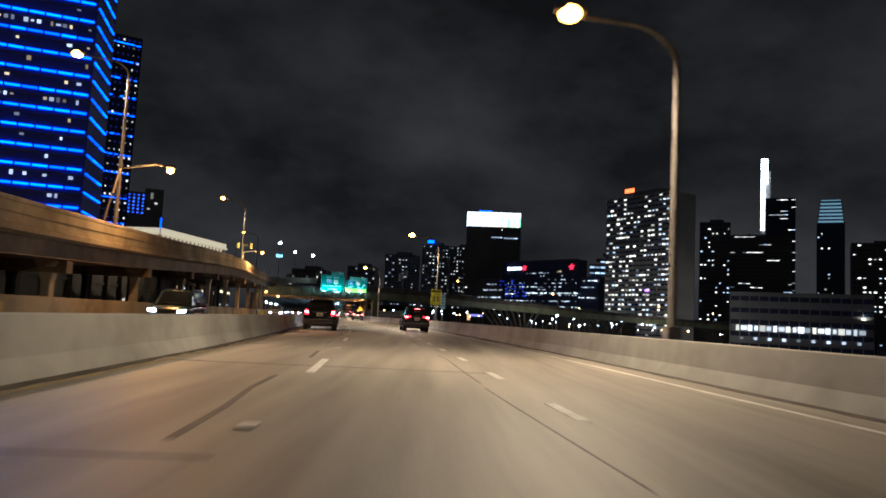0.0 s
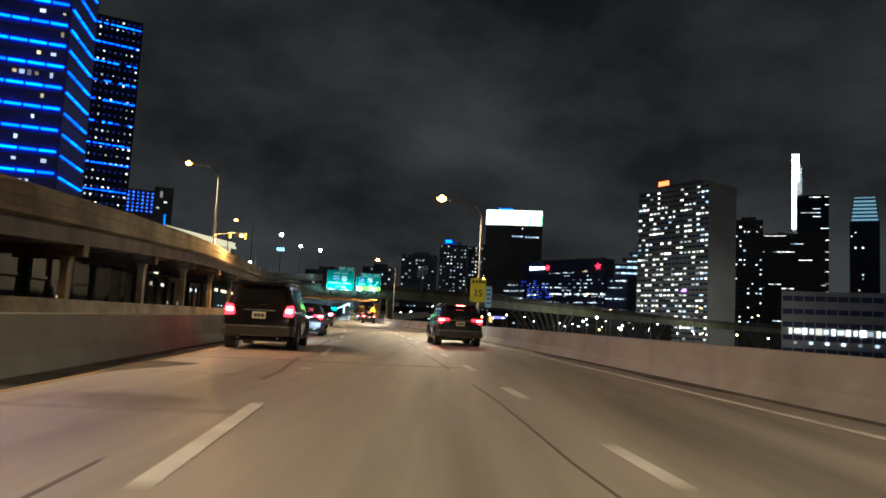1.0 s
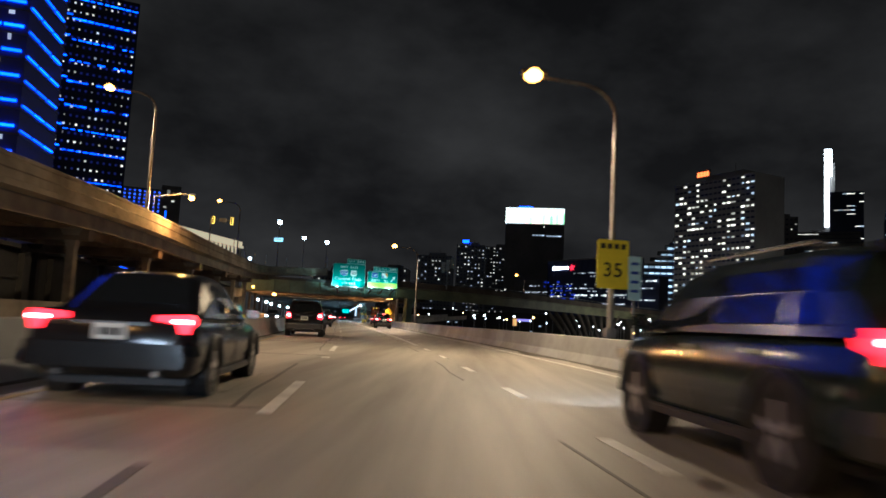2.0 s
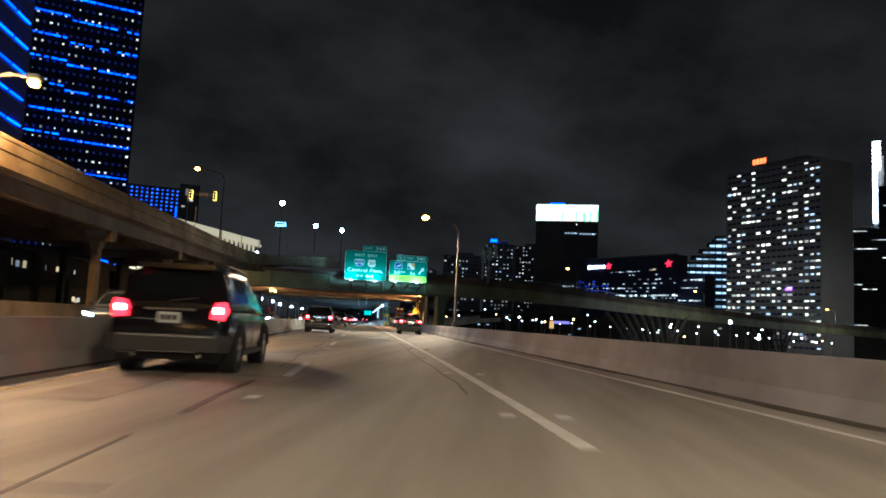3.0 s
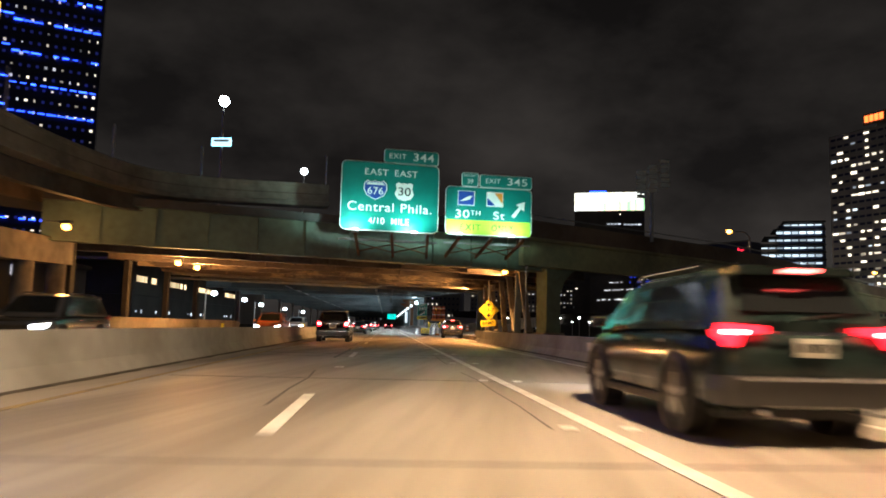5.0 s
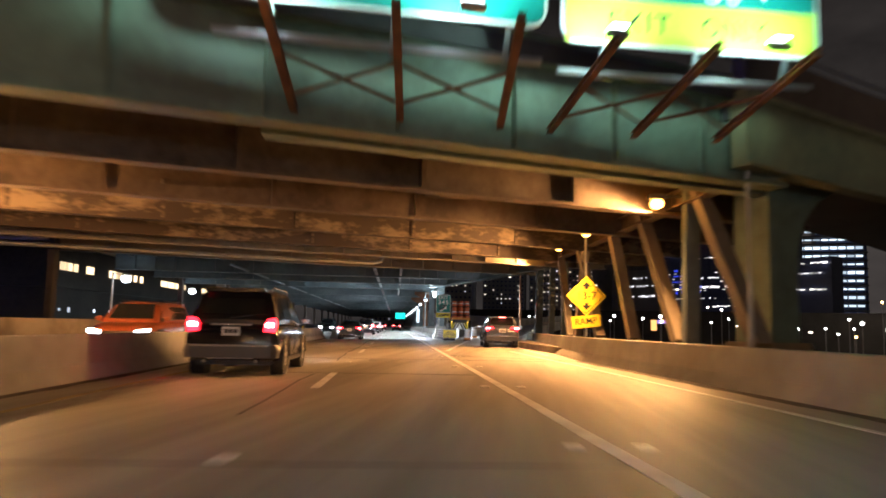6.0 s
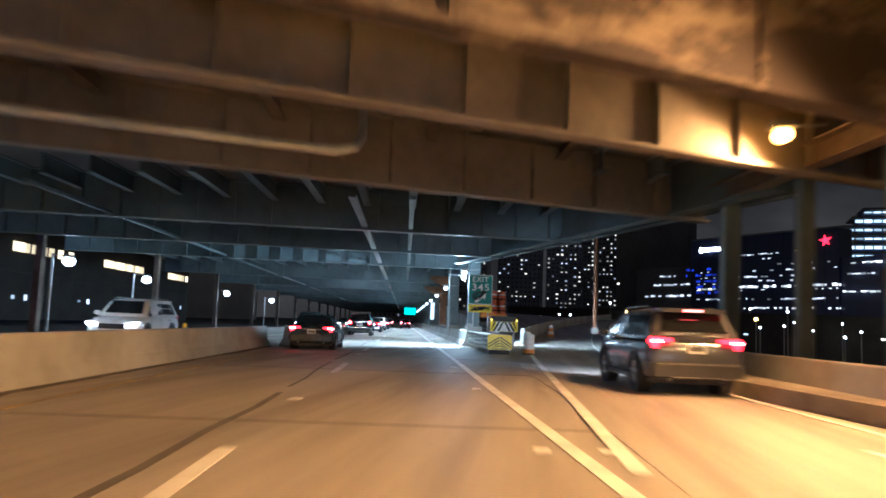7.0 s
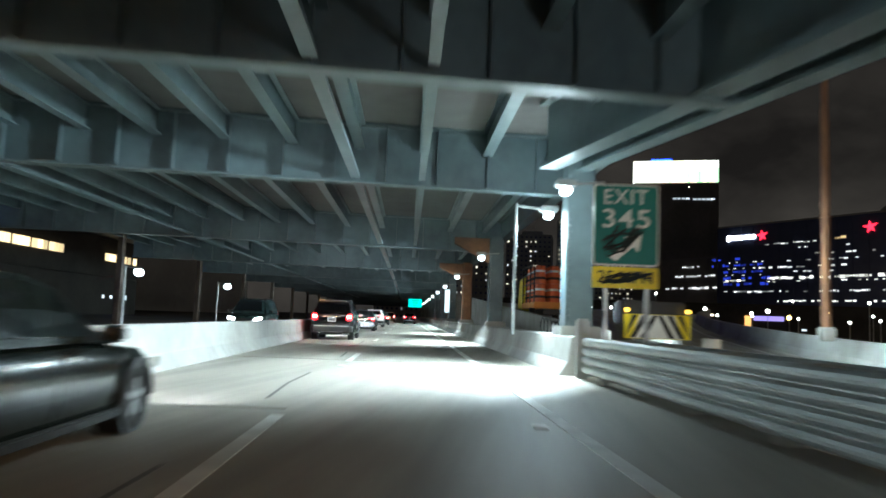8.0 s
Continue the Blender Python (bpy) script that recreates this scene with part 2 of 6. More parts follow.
def sweep(profile, y0, y1, step=4.0, shift=None, closed=True):
    """Carries a profile of (off, z) along the road."""
    n = max(1, round((y1 - y0) / step))
    rows = []
    for i in range(n + 1):
        y = y0 + (y1 - y0) * i / n
        d = shift(y) if shift else 0.0
        rows.append([at(y, o + d, z) for o, z in profile])
    if closed:
        return loft(rows)
    bm = bmesh.new()
    vs = [[bm.verts.new(p) for p in r] for r in rows]
    for u, v in zip(vs, vs[1:]):
        for k in range(len(u) - 1):
            bm.faces.new((u[k], u[k + 1], v[k + 1], v[k]))
    return bm


def sweep_line(points, profile):
    """Carries a profile of (right, up) along a line of points."""
    pts = [Vector(p) for p in points]
    rows = []
    for i, p in enumerate(pts):
        d = pts[min(i + 1, len(pts) - 1)] - pts[max(i - 1, 0)]
        r = Vector((d.y, -d.x, 0)).normalized()
        rows.append([p + r * o + Vector((0, 0, z)) for o, z in profile])
    return loft(rows)


def smooth_line(points, n=6):
    """Catmull-Rom through the points."""
    p = [Vector(q) for q in points]
    p = [2 * p[0] - p[1]] + p + [2 * p[-1] - p[-2]]
    out = []
    for i in range(1, len(p) - 2):
        for k in range(n):
            t = k / n
            out.append(0.5 * ((2 * p[i]) + (p[i + 1] - p[i - 1]) * t + (2 * p[i - 1] - 5 * p[i] + 4 * p[i + 1] - p[i + 2]) * t * t + (3 * p[i] - p[i - 1] - 3 * p[i + 1] + p[i + 2]) * t ** 3))
    return out + [p[-2]]


def text_mesh(body, size, depth=0.004, spread=1.0):
    """Lettering as a mesh in the x-z plane, facing -y, centred."""
    curve = bpy.data.curves.new("lettering", "FONT")
    curve.body, curve.size, curve.extrude, curve.space_character = body, size, depth, spread
    curve.align_x, curve.align_y, curve.offset = "CENTER", "CENTER", size * 0.004
    ob = bpy.data.objects.new("lettering", curve)
    scene.collection.objects.link(ob)
    mesh = bpy.data.meshes.new_from_object(ob.evaluated_get(bpy.context.evaluated_depsgraph_get()))
    bpy.data.objects.remove(ob)
    bpy.data.curves.remove(curve)
    mesh.transform(pose(0, 0, 0, 90))
    return mesh


def lettering(body, size, mat, parent, x, z, y=-0.03, spread=1.0, width=None):
    """Raised letters on a sign, each a piece of its own."""
    mesh = text_mesh(body, size, 0.004, spread)
    if width and len(mesh.vertices):
        xs = [v.co.x for v in mesh.vertices]
        mesh.transform(Matrix.Diagonal((width / (max(xs) - min(xs)), 1, 1, 1)))
    chief = list(range(len(mesh.vertices)))

    def find(i):
        while chief[i] != i:
            chief[i] = chief[chief[i]]
            i = chief[i]
        return i

    for e in mesh.edges:
        chief[find(e.vertices[0])] = find(e.vertices[1])
    spans = {}
    for v in mesh.vertices:
        lo, hi = spans.get(find(v.index), (9e9, -9e9))
        spans[find(v.index)] = (min(lo, v.co.x), max(hi, v.co.x))
    groups = []
    for root, (lo, hi) in sorted(spans.items(), key=lambda q: q[1]):
        if groups and min(hi, groups[-1][1]) - lo > 0.5 * min(hi - lo, groups[-1][1] - groups[-1][0]):
            groups[-1][2].add(root)
            groups[-1][1] = max(hi, groups[-1][1])
        else:
            groups.append([lo, hi, {root}])
    letters = []
    for lo, hi, roots in groups:
        keep = [v.index for v in mesh.vertices if find(v.index) in roots]
        index = {k: n for n, k in enumerate(keep)}
        faces = [[index[i] for i in p.vertices] for p in mesh.polygons if p.vertices[0] in index]
        piece = bpy.data.meshes.new("letter")
        piece.from_pydata([mesh.vertices[i].co[:] for i in keep], [], faces)
        piece.materials.append(mat)
        ob = new("letter", piece)
        ob.parent, ob.location = parent, (x, y, z)
        letters.append(ob)
    return letters


def rounded_plate(w, h, r, thick, centre=(0, 0, 0)):
    """An upright plate with round corners in the x-z plane."""
    ring = []
    for cx, cz, a0 in ((w / 2 - r, h / 2 - r, 0), (-w / 2 + r, h / 2 - r, 90), (-w / 2 + r, -h / 2 + r, 180), (w / 2 - r, -h / 2 + r, 270)):
        for k in range(5):
            a = radians(a0 + 22.5 * k)
            ring.append((centre[0] + cx + r * math.cos(a), centre[2] + cz + r * math.sin(a)))
    return loft([[(x, centre[1] - thick / 2, z) for x, z in ring], [(x, centre[1] + thick / 2, z) for x, z in ring]])


def flat(points, y, thick=0.006):
    """A flat outline in the x-z plane with a little thickness."""
    return loft([[(x, y - thick / 2, z) for x, z in points], [(x, y + thick / 2, z) for x, z in points]])


# ---------------------------------------------------------------- ground and road
def far_line(y):
    return line_x(min(y, 700.0))


rows_y = [-400, -200, -60, 0, 40, 80, 120, 160, 200, 260, 340, 500, 900, 1800, 3200]
cross = [(-3000, -0.6), (-400, -0.6), (-40, -0.5), (-15, -0.16), (8.2, -0.16), (9.6, -3.0), (18, -5.2), (300, -5.4), (3000, -5.4)]
bm = bmesh.new()
grid = [[bm.verts.new((far_line(y) + o, y, z)) for o, z in cross] for y in rows_y]
for u, v in zip(grid, grid[1:]):
    for k in range(len(cross) - 1):
        bm.faces.new((u[k], u[k + 1], v[k + 1], v[k]))
tagged(part("ground", bm, ground_dark), "dark unlit ground and river bank falling away beside the road", "ground", kind="structure")

road = tagged(part("road", sweep([(-13.6, -0.12), (-13.6, 0), (-3.4, 0), (0, 0.0), (4, 0), (8.1, 0), (8.1, -0.12)], -60, 560, 5.0), road_concrete),
              "worn tan concrete expressway surface with tar seams", "road", kind="structure")

# seams and patches in the surface
rs = random.Random(3)
for off, w, y0, y1 in ((-0.42, 0.03, -40, 205), (2.75, 0.014, -40, 150), (-0.42, 0.025, 205, 420), (-6.9, 0.06, -40, 300)):
    y = y0
    while y < y1:
        e = y + rs.uniform(2.5, 9.0)
        ww = w * rs.uniform(0.5, 1.6)
        part("tar_seam", sweep([(off - ww, 0.0), (off - ww, 0.004), (off + ww, 0.004), (off + ww, 0.0)], y, e, 2.0, lambda v: 0.05 * math.sin(v * 0.37) + 0.03 * math.sin(v * 1.3)), tar_seal, road)
        y = e + rs.uniform(0.5, 7.0)
rng = random.Random(5)
for y in range(-20, 300, 9):
    a, b = -3.0 + rng.uniform(0, 0.3), rng.choice((0.0, 3.3, 7.2))
    yy = y + rng.uniform(-1.5, 1.5)
    part("tar_seam", sweep([(a, 0.0), (a, 0.0035), (b, 0.0035), (b, 0.0)], yy, yy + 0.06, 0.06), tar_seal, road)
for off, y, w, l in ((-1.3, 61, 1.1, 3.2), (-1.5, 38, 1.3, 2.0), (1.0, 176, 0.9, 1.8), (-1.9, 84, 0.8, 4.5)):
    part("patch", sweep([(off - w / 2, 0.0), (off - w / 2, 0.005), (off + w / 2, 0.005), (off + w / 2, 0.0)], y, y + l, 1.5), patch_concrete if w < 1 else road_concrete, road)

def grime(edge, y0, y1, reach, seed, side):
    """An uneven strip of grit lying along a barrier's foot."""
    rg = random.Random(seed)
    bm = bmesh.new()
    rows, y = [], y0
    while y < y1:
        e = edge(y)
        w = reach * (0.35 + 0.65 * noise.noise(Vector((y * 0.11, seed, 0))) ** 2 * 3) + rg.uniform(-0.05, 0.05)
        rows.append((bm.verts.new(at(y, e, 0.022)), bm.verts.new(at(y, e + side * max(0.06, w) * 0.6, 0.016)), bm.verts.new(at(y, e + side * max(0.1, w), 0.003))))
        y += 0.6
    for u, v in zip(rows, rows[1:]):
        for k in range(2):
            bm.faces.new((u[k], u[k + 1], v[k + 1], v[k]))
    return bm


# painted lines
def stripe(name, off, w, y0, y1, mat, step=4.0, z=0.008, shift=None):
    return part(name, sweep([(off - w / 2, 0.001), (off - w / 2, z), (off + w / 2, z), (off + w / 2, 0.001)], y0, y1, step, shift), mat, road)


for y in (2.0, 17.3, 32.6, 46.5, 61.0, 75.5, 90.2, 105.3, 120.8, 136.5, 152.5, 168.5, 184.2, 197.8, 210.4, 224.0, 238, 252, 266, 280, 294, 308, 322):
    stripe("lane_dash", 0.0, 0.15, y - 1.9, y + 1.9, white_paint, 2.0)
for k in range(20):
    y = -14.0 + 5.1 * k
    if y < 81:
        stripe("short_dash", 3.24, 0.15, y - 0.75, y + 0.75, white_paint, 1.5)
stripe("solid_line", 3.22, 0.17, 82, 330, white_paint)
stripe("edge_line", 6.5, 0.12, -40, 187, white_paint)
stripe("yellow_edge_line", -2.72, 0.10, -40, 205, yellow_paint, 4.0, 0.008, lambda y: -0.35 * min(1, max(0, (y - 60) / 100)))
stripe("edge_line", -7.0, 0.12, -40, 330, white_paint)
for y in range(-36, 320, 14):
    stripe("lane_dash", -9.9, 0.13, y, y + 3.5, white_paint, 2.0)
# raised reflectors
stud = box((0.16, 0.30, 0.014), (0, 0, 0.007), None, 0.004)
stud_mesh = part("reflector", stud, white_paint, road).data
bpy.data.objects.remove(bpy.data.objects["reflector"])
for y in [9.6 + 15.05 * k for k in range(20)]:
    ob = new("reflector", stud_mesh)
    ob.parent, ob.location = road, at(y, 0.0, 0.004)
for y in [84 + 6.4 * k for k in range(22)]:
    for o in (2.9, 3.54):
        if o < 3.3 or y < 190:
            ob = new("reflector", stud_mesh)
            ob.parent, ob.location = road, at(y, o, 0.004)

# gore lines of the ramp
def path_stripe(points, w, mat, z=0.02):
    return part("ramp_line", sweep_line(smooth_line(points), [(-w / 2, z - 0.008), (-w / 2, z), (w / 2, z), (w / 2, z - 0.008)]), mat, road)


path_stripe([(-21.35, 186.0, 0), (-21.75, 198, 0), (-22.15, 212, 0), (-22.1, 226, 0.12), (-20.6, 245, 0.5), (-17.6, 268, 1.2)], 0.17, white_paint)

edge_in = [(-17.2, 183, 0), (-18.25, 193, 0), (-18.7, 204, 0), (-18.7, 216, 0.02), (-17.9, 232, 0.25), (-15.5, 256, 0.9), (-10.4, 285, 1.9)]
path_stripe(edge_in, 0.12, white_paint, 0.024)
# ---------------------------------------------------------------- barriers
JERSEY = [(0, 0), (-0.04, 0.075), (-0.17, 0.28), (-0.235, 0.78), (-0.25, 0.80), (-0.41, 0.80), (-0.425, 0.78), (-0.49, 0.28), (-0.62, 0.075), (-0.66, 0)]


def left_base(y):
    for (a, p), (b, q) in zip(((-60, -2.95), (20, -2.98), (45, -3.35), (85, -3.42), (115, -3.62), (155, -3.92)), ((20, -2.98), (45, -3.35), (85, -3.42), (115, -3.62), (155, -3.92), (600, -3.92))):
        if y <= b:
            return p + (q - p) * (y - a) / (b - a)


def barrier_run(name, base, y0, y1, piece, profile, label, mat=barrier_concrete):
    """A run of cast sections, each butted to the next with a narrow joint."""
    root = thing(name, label, "barrier", kind="structure")
    y = y0
    while y < y1:
        e = min(y + piece, y1)
        part("barrier_section", sweep(profile, y + 0.006, e - 0.006, 3.0, base), mat, root)
        y = e
    return root


tagged(part("grit", grime(left_base, -40, 210, 0.35, 2, 1), grit), "dark grit and litter along the median barrier", "grit", kind="stuff")
tagged(part("grit", grime(lambda y: 7.34, -40, 178, 0.5, 7, -1), grit), "dark grit along the parapet", "grit", kind="stuff")
for k, (y0, y1, w) in enumerate(((35.2, 40.5, 1.5), (73.4, 77.4, 1.3), (104.6, 109.0, 1.5), (118.4, 121, 0.9))):
    tagged(part("stain", grime(left_base, y0, y1, w, 31 + k, 1), grit), "dark damp dirt heaped against the median barrier", "dirt", kind="stuff")
barrier_run("median_barrier", left_base, -40, 210, 6.1, JERSEY, "stained pale concrete median barrier with sloped foot")
barrier_run("median_barrier", lambda y: -2.98, 210, 420, 6.1, [(o, z * 1.05) for o, z in JERSEY], "clean pale concrete median barrier under the deck")
for y in (12, 34, 58, 81, 104, 128, 152, 176, 199):
    part_y = at(y, left_base(y) - 0.33, 0.80)
    mk = tagged(part("barrier_marker", box((0.09, 0.03, 0.13), (0, 0, 0.065), None, 0.006), sign_yellow), "small yellow reflector plate on the median barrier", "reflector", "barrier reflectors")
    mk.matrix_basis = Matrix.Translation(part_y) @ pose(0, 0, 0, 0, 0, heading(y))

RIGHT_WALL = [(0, 0), (0.04, 0.075), (0.15, 0.27), (0.22, 0.76), (0.24, 0.78), (0.50, 0.78), (0.52, 0.76), (0.52, -0.4), (0, -0.4)]
barrier_run("parapet", lambda y: 7.35, -40, 178, 9.15, RIGHT_WALL, "long weathered concrete bridge parapet with sloped foot")
ramp_edge = smooth_line([at(178, 7.35), (-17.1, 190, 0), (-17.75, 203, 0), (-17.75, 216, 0.02), (-17.0, 232, 0.25), (-14.6, 256, 0.9), (-9.5, 285, 1.9), (-1.5, 315, 3.0)], 5)
wall = thing("ramp_parapet", "pale concrete parapet curving away along the exit ramp", "barrier", kind="structure")
for k in range(0, len(ramp_edge) - 1, 3):
    part("barrier_section", sweep_line(ramp_edge[k:k + 4], RIGHT_WALL), barrier_concrete, wall)
part("expansion_joint", sweep([(-3.0, 0.001), (-3.0, 0.006), (7.3, 0.006), (7.3, 0.001)], 153.0, 153.12, 0.12), tar_seal, road)
# the ramp's own deck
inner = smooth_line([at(181, 3.6), (-21.3, 192, 0), (-22.3, 203, 0), (-22.6, 216, 0.02), (-22.2, 232, 0.25), (-20.0, 256, 0.9), (-15.2, 285, 1.9), (-7.6, 315, 3.0)], 5)
bm = loft([[p + Vector((-0.3, 0, 0.006)), q + Vector((0.3, 0, 0.006)), q + Vector((0.3, 0, -0.5)), p + Vector((-0.3, 0, -0.5))] for p, q in zip(inner, ramp_edge)])
tagged(part("ramp_road", bm, road_concrete), "worn concrete exit ramp surface rising away", "road", kind="structure")
# wall on the ramp's inner side, behind the pillars
inner_wall = [p for p in inner if p.y > 224]
part("ramp_inner_wall", sweep_line(inner_wall, [(0, -0.4), (0, 0.95), (-0.25, 0.95), (-0.25, -0.4)]), barrier_concrete, wall)

# far side of the opposing lanes
tagged(part("retaining_wall", sweep([(-12.3, 0), (-12.3, 1.08), (-12.6, 1.08), (-12.6, 0)], -40, 196, 6.0), old_concrete), "low brown stained concrete wall beside the opposing lanes", "wall", kind="structure")

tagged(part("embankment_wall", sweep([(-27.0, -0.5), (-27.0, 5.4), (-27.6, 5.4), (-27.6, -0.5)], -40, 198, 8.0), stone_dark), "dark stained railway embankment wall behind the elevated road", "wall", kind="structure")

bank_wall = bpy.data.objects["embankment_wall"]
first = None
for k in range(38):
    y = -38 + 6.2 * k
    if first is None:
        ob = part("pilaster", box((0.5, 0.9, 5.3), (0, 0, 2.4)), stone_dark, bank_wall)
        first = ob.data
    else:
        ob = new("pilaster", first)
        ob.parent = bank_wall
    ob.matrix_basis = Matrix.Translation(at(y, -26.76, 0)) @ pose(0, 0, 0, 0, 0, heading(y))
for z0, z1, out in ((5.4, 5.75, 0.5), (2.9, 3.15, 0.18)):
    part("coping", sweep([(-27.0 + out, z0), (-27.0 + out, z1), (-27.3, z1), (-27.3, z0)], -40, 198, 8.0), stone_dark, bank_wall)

# ---------------------------------------------------------------- elevated road on columns
VIA = [at(-40, -12.0, 3.0), at(-10, -12.0, 3.55), at(25, -12.0, 4.45), at(50, -12.0, 5.2), at(72, -12.0, 6.1), at(94, -12.0, 6.85), (-24.5, 113.0, 7.0), (-27.0, 129, 7.2), (-29.6, 143, 7.55), (-31.3, 155, 7.85), (-30.6, 162.5, 8.2), (-24.1, 167.1, 8.57)]
via_line = smooth_line(VIA, 5)
viaduct = thing("viaduct", "old elevated road with a rust-stained concrete parapet on slender columns", "viaduct")
part("parapet_wall", sweep_line(via_line, [(0, 0), (0.03, -0.04), (0.03, -0.16), (0.0, -0.20), (0, -0.95), (0.16, -1.0), (0.16, -1.22), (-0.35, -1.3), (-0.35, 0)]), old_concrete, viaduct)
part("conduit", sweep_line(via_line, [(0.005, -0.56), (0.04, -0.56), (0.04, -0.60), (0.005, -0.60)]), brown_steel, viaduct)
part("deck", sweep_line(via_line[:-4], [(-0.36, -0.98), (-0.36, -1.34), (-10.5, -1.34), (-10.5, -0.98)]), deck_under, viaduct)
part("edge_girder", sweep_line(via_line[:-6], [(-0.42, -1.345), (-0.42, -2.0), (-0.30, -2.0), (-0.30, -2.06), (-0.72, -2.06), (-0.72, -2.0), (-0.60, -2.0), (-0.60, -1.345)]), brown_steel, viaduct)
for inset in (3.2, 6.0, 8.8):
    part("girder", sweep_line(via_line[:-8], [(-inset, -1.345), (-inset, -2.0), (-inset - 0.3, -2.0), (-inset - 0.3, -1.345)]), brown_steel, viaduct)
part("far_parapet", sweep_line(via_line[:-6], [(-10.2, 0), (-10.2, -0.98), (-10.5, -0.98), (-10.5, 0)]), old_concrete, viaduct)


def top_at(y):
    q = min(via_line, key=lambda p: abs(p.y - y))
    return q


for y in (-16, -3, 10, 22.8, 35.6, 48.4, 61.3, 74.1, 87, 100, 113, 126, 138, 150):
    q = top_at(y)
    zt = q.z - 2.06
    for inset in (1.15, 8.6):
        base = Vector((q.x - inset, y, -0.2))
        bm = loft([[(base.x + sx * 0.19, y + sy * 0.2, -0.2) for sx, sy in ((-1, -1), (1, -1), (1, 1), (-1, 1))],
                   [(base.x + sx * 0.19, y + sy * 0.2, zt - 1.0) for sx, sy in ((-1, -1), (1, -1), (1, 1), (-1, 1))],
                   [(base.x + sx * 0.30, y + sy * 0.22, zt - 0.5) for sx, sy in ((-1, -1), (1, -1), (1, 1), (-1, 1))],
                   [(base.x + sx * 0.55, y + sy * 0.30, zt) for sx, sy in ((-1, -1), (1, -1), (1, 1), (-1, 1))]])
        # far row takes the darker stone: shade beneath the deck put into colour
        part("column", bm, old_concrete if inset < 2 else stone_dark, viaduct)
    part("cap_beam", box((9.3, 0.5, 0.55), (q.x - 4.9, y, zt - 0.285)), brown_steel, viaduct)
    part("footing", box((1.3, 1.3, 0.9), (q.x - 1.15, y, 0.45), None, 0.04), old_concrete, viaduct)

# ---------------------------------------------------------------- crossing bridge overhead, old part
SKEW1, SKEW2 = Vector((1, 0.58, 0)).normalized(), Vector((1, 0.27, 0)).normalized()
bridge = thing("overpass", "green steel overpass with flaking concrete-cased girders above the road", "bridge")


def across(y, off0, off1, skew, z):
    c = at(y, 0, z)
    r = right_of(y)
    return c + skew * (off0 / skew.dot(r)), c + skew * (off1 / skew.dot(r))


def stiffen(a, b, depth, owner, mat, gap, wide=0.2, thick=0.025):
    """Upright plates along a girder's web, each a piece of its own."""
    n = int((b - a).length / gap)
    q = (b - a).to_track_quat("Y", "Z").to_matrix().to_4x4()
    mesh = None
    for k in range(1, n):
        if mesh is None:
            ob = part("stiffener", box((wide * 2, thick, depth - 0.1), (0, 0, 0), q), mat, owner)
            mesh = ob.data
        else:
            ob = new("stiffener", mesh)
            ob.parent = owner
        ob.location = a.lerp(b, k / n) - Vector((0, 0, depth / 2))


# fascia with the parapet over it
a, b = across(167.7, -1.2, 10.4, SKEW1, 0)
part("fascia", loft([[p + Vector((0, 0, z)) + n for z, n in ((4.45, Vector()), (7.35, Vector()), (7.35, Vector((-0.1, 0.5, 0))), (4.45, Vector((-0.1, 0.5, 0))))] for p in (a, b)]), green_steel, bridge)
part("fascia_lip", loft([[p + Vector((0, 0, z)) + n for z, n in ((6.25, Vector((0.05, -0.22, 0))), (6.42, Vector((0.05, -0.22, 0))), (6.42, Vector()), (6.25, Vector()))] for p in (a, b)]), green_steel, bridge)
a, b = across(166.8, -14.5, 10.2, SKEW1, 6.3)
stiffen(a, b, 1.9, part("front_girder", i_beam(a, b, 0.55, 1.9, 0.05, 0.07), green_steel, bridge), green_steel, 2.2)
for y, cased in ((171.6, False), (176.4, False), (181.4, True), (186.4, True)):
    a, b = across(y, -15.0, 14.5, SKEW1, 6.15)
    bm = i_beam(a, b, 0.46, 1.75, 0.28 if cased else 0.06, 0.08)
    gm = flaking_concrete if cased else brown_steel
    stiffen(a, b, 1.75, part("girder", bm, gm, bridge), gm, 4.2, 0.2, 0.12)
for y, name in ((189.8, "girder"), (196.3, "end_girder")):
    a, b = across(y, -15.5, 10.2 if y > 194 else 13.0, SKEW1, 6.1)
    bm = i_beam(a, b, 0.42, 1.7, 0.05, 0.07)
    stiffen(a, b, 1.7, part(name, bm, tan_steel, bridge), tan_steel, 1.9, 0.17, 0.05)
for off in (-12, -8.5, -5, -1.5, 2, 5.5):
    p, q = at(168 + off * 0.4, off, 6.2), at(197.6 + off * 0.4, off, 6.2)
    part("stringer", i_beam(p, q, 0.28, 0.55, 0.03, 0.04), brown_steel, bridge)
for off, y0, y1 in ((3.4, 174, 181), (3.0, 183, 191), (-4.6, 173, 180), (-5.5, 186, 192)):
    part("brace", beam(at(y0, off, 4.6), at(y1, off - 2.6, 5.9), 0.16, 0.12), brown_steel, bridge)
a0, b0 = across(166.4, -15.5, 10.2, SKEW1, 6.24)
a1, b1 = across(198.6, -16, 10.4, SKEW1, 6.24)
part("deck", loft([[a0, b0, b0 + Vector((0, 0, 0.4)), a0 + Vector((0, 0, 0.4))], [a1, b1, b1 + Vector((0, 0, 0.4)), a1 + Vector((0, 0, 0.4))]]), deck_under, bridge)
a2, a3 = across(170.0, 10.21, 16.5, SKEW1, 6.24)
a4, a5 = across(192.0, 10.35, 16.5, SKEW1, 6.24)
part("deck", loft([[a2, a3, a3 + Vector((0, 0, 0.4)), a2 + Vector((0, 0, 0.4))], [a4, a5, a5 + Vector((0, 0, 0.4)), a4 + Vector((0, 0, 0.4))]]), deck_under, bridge)
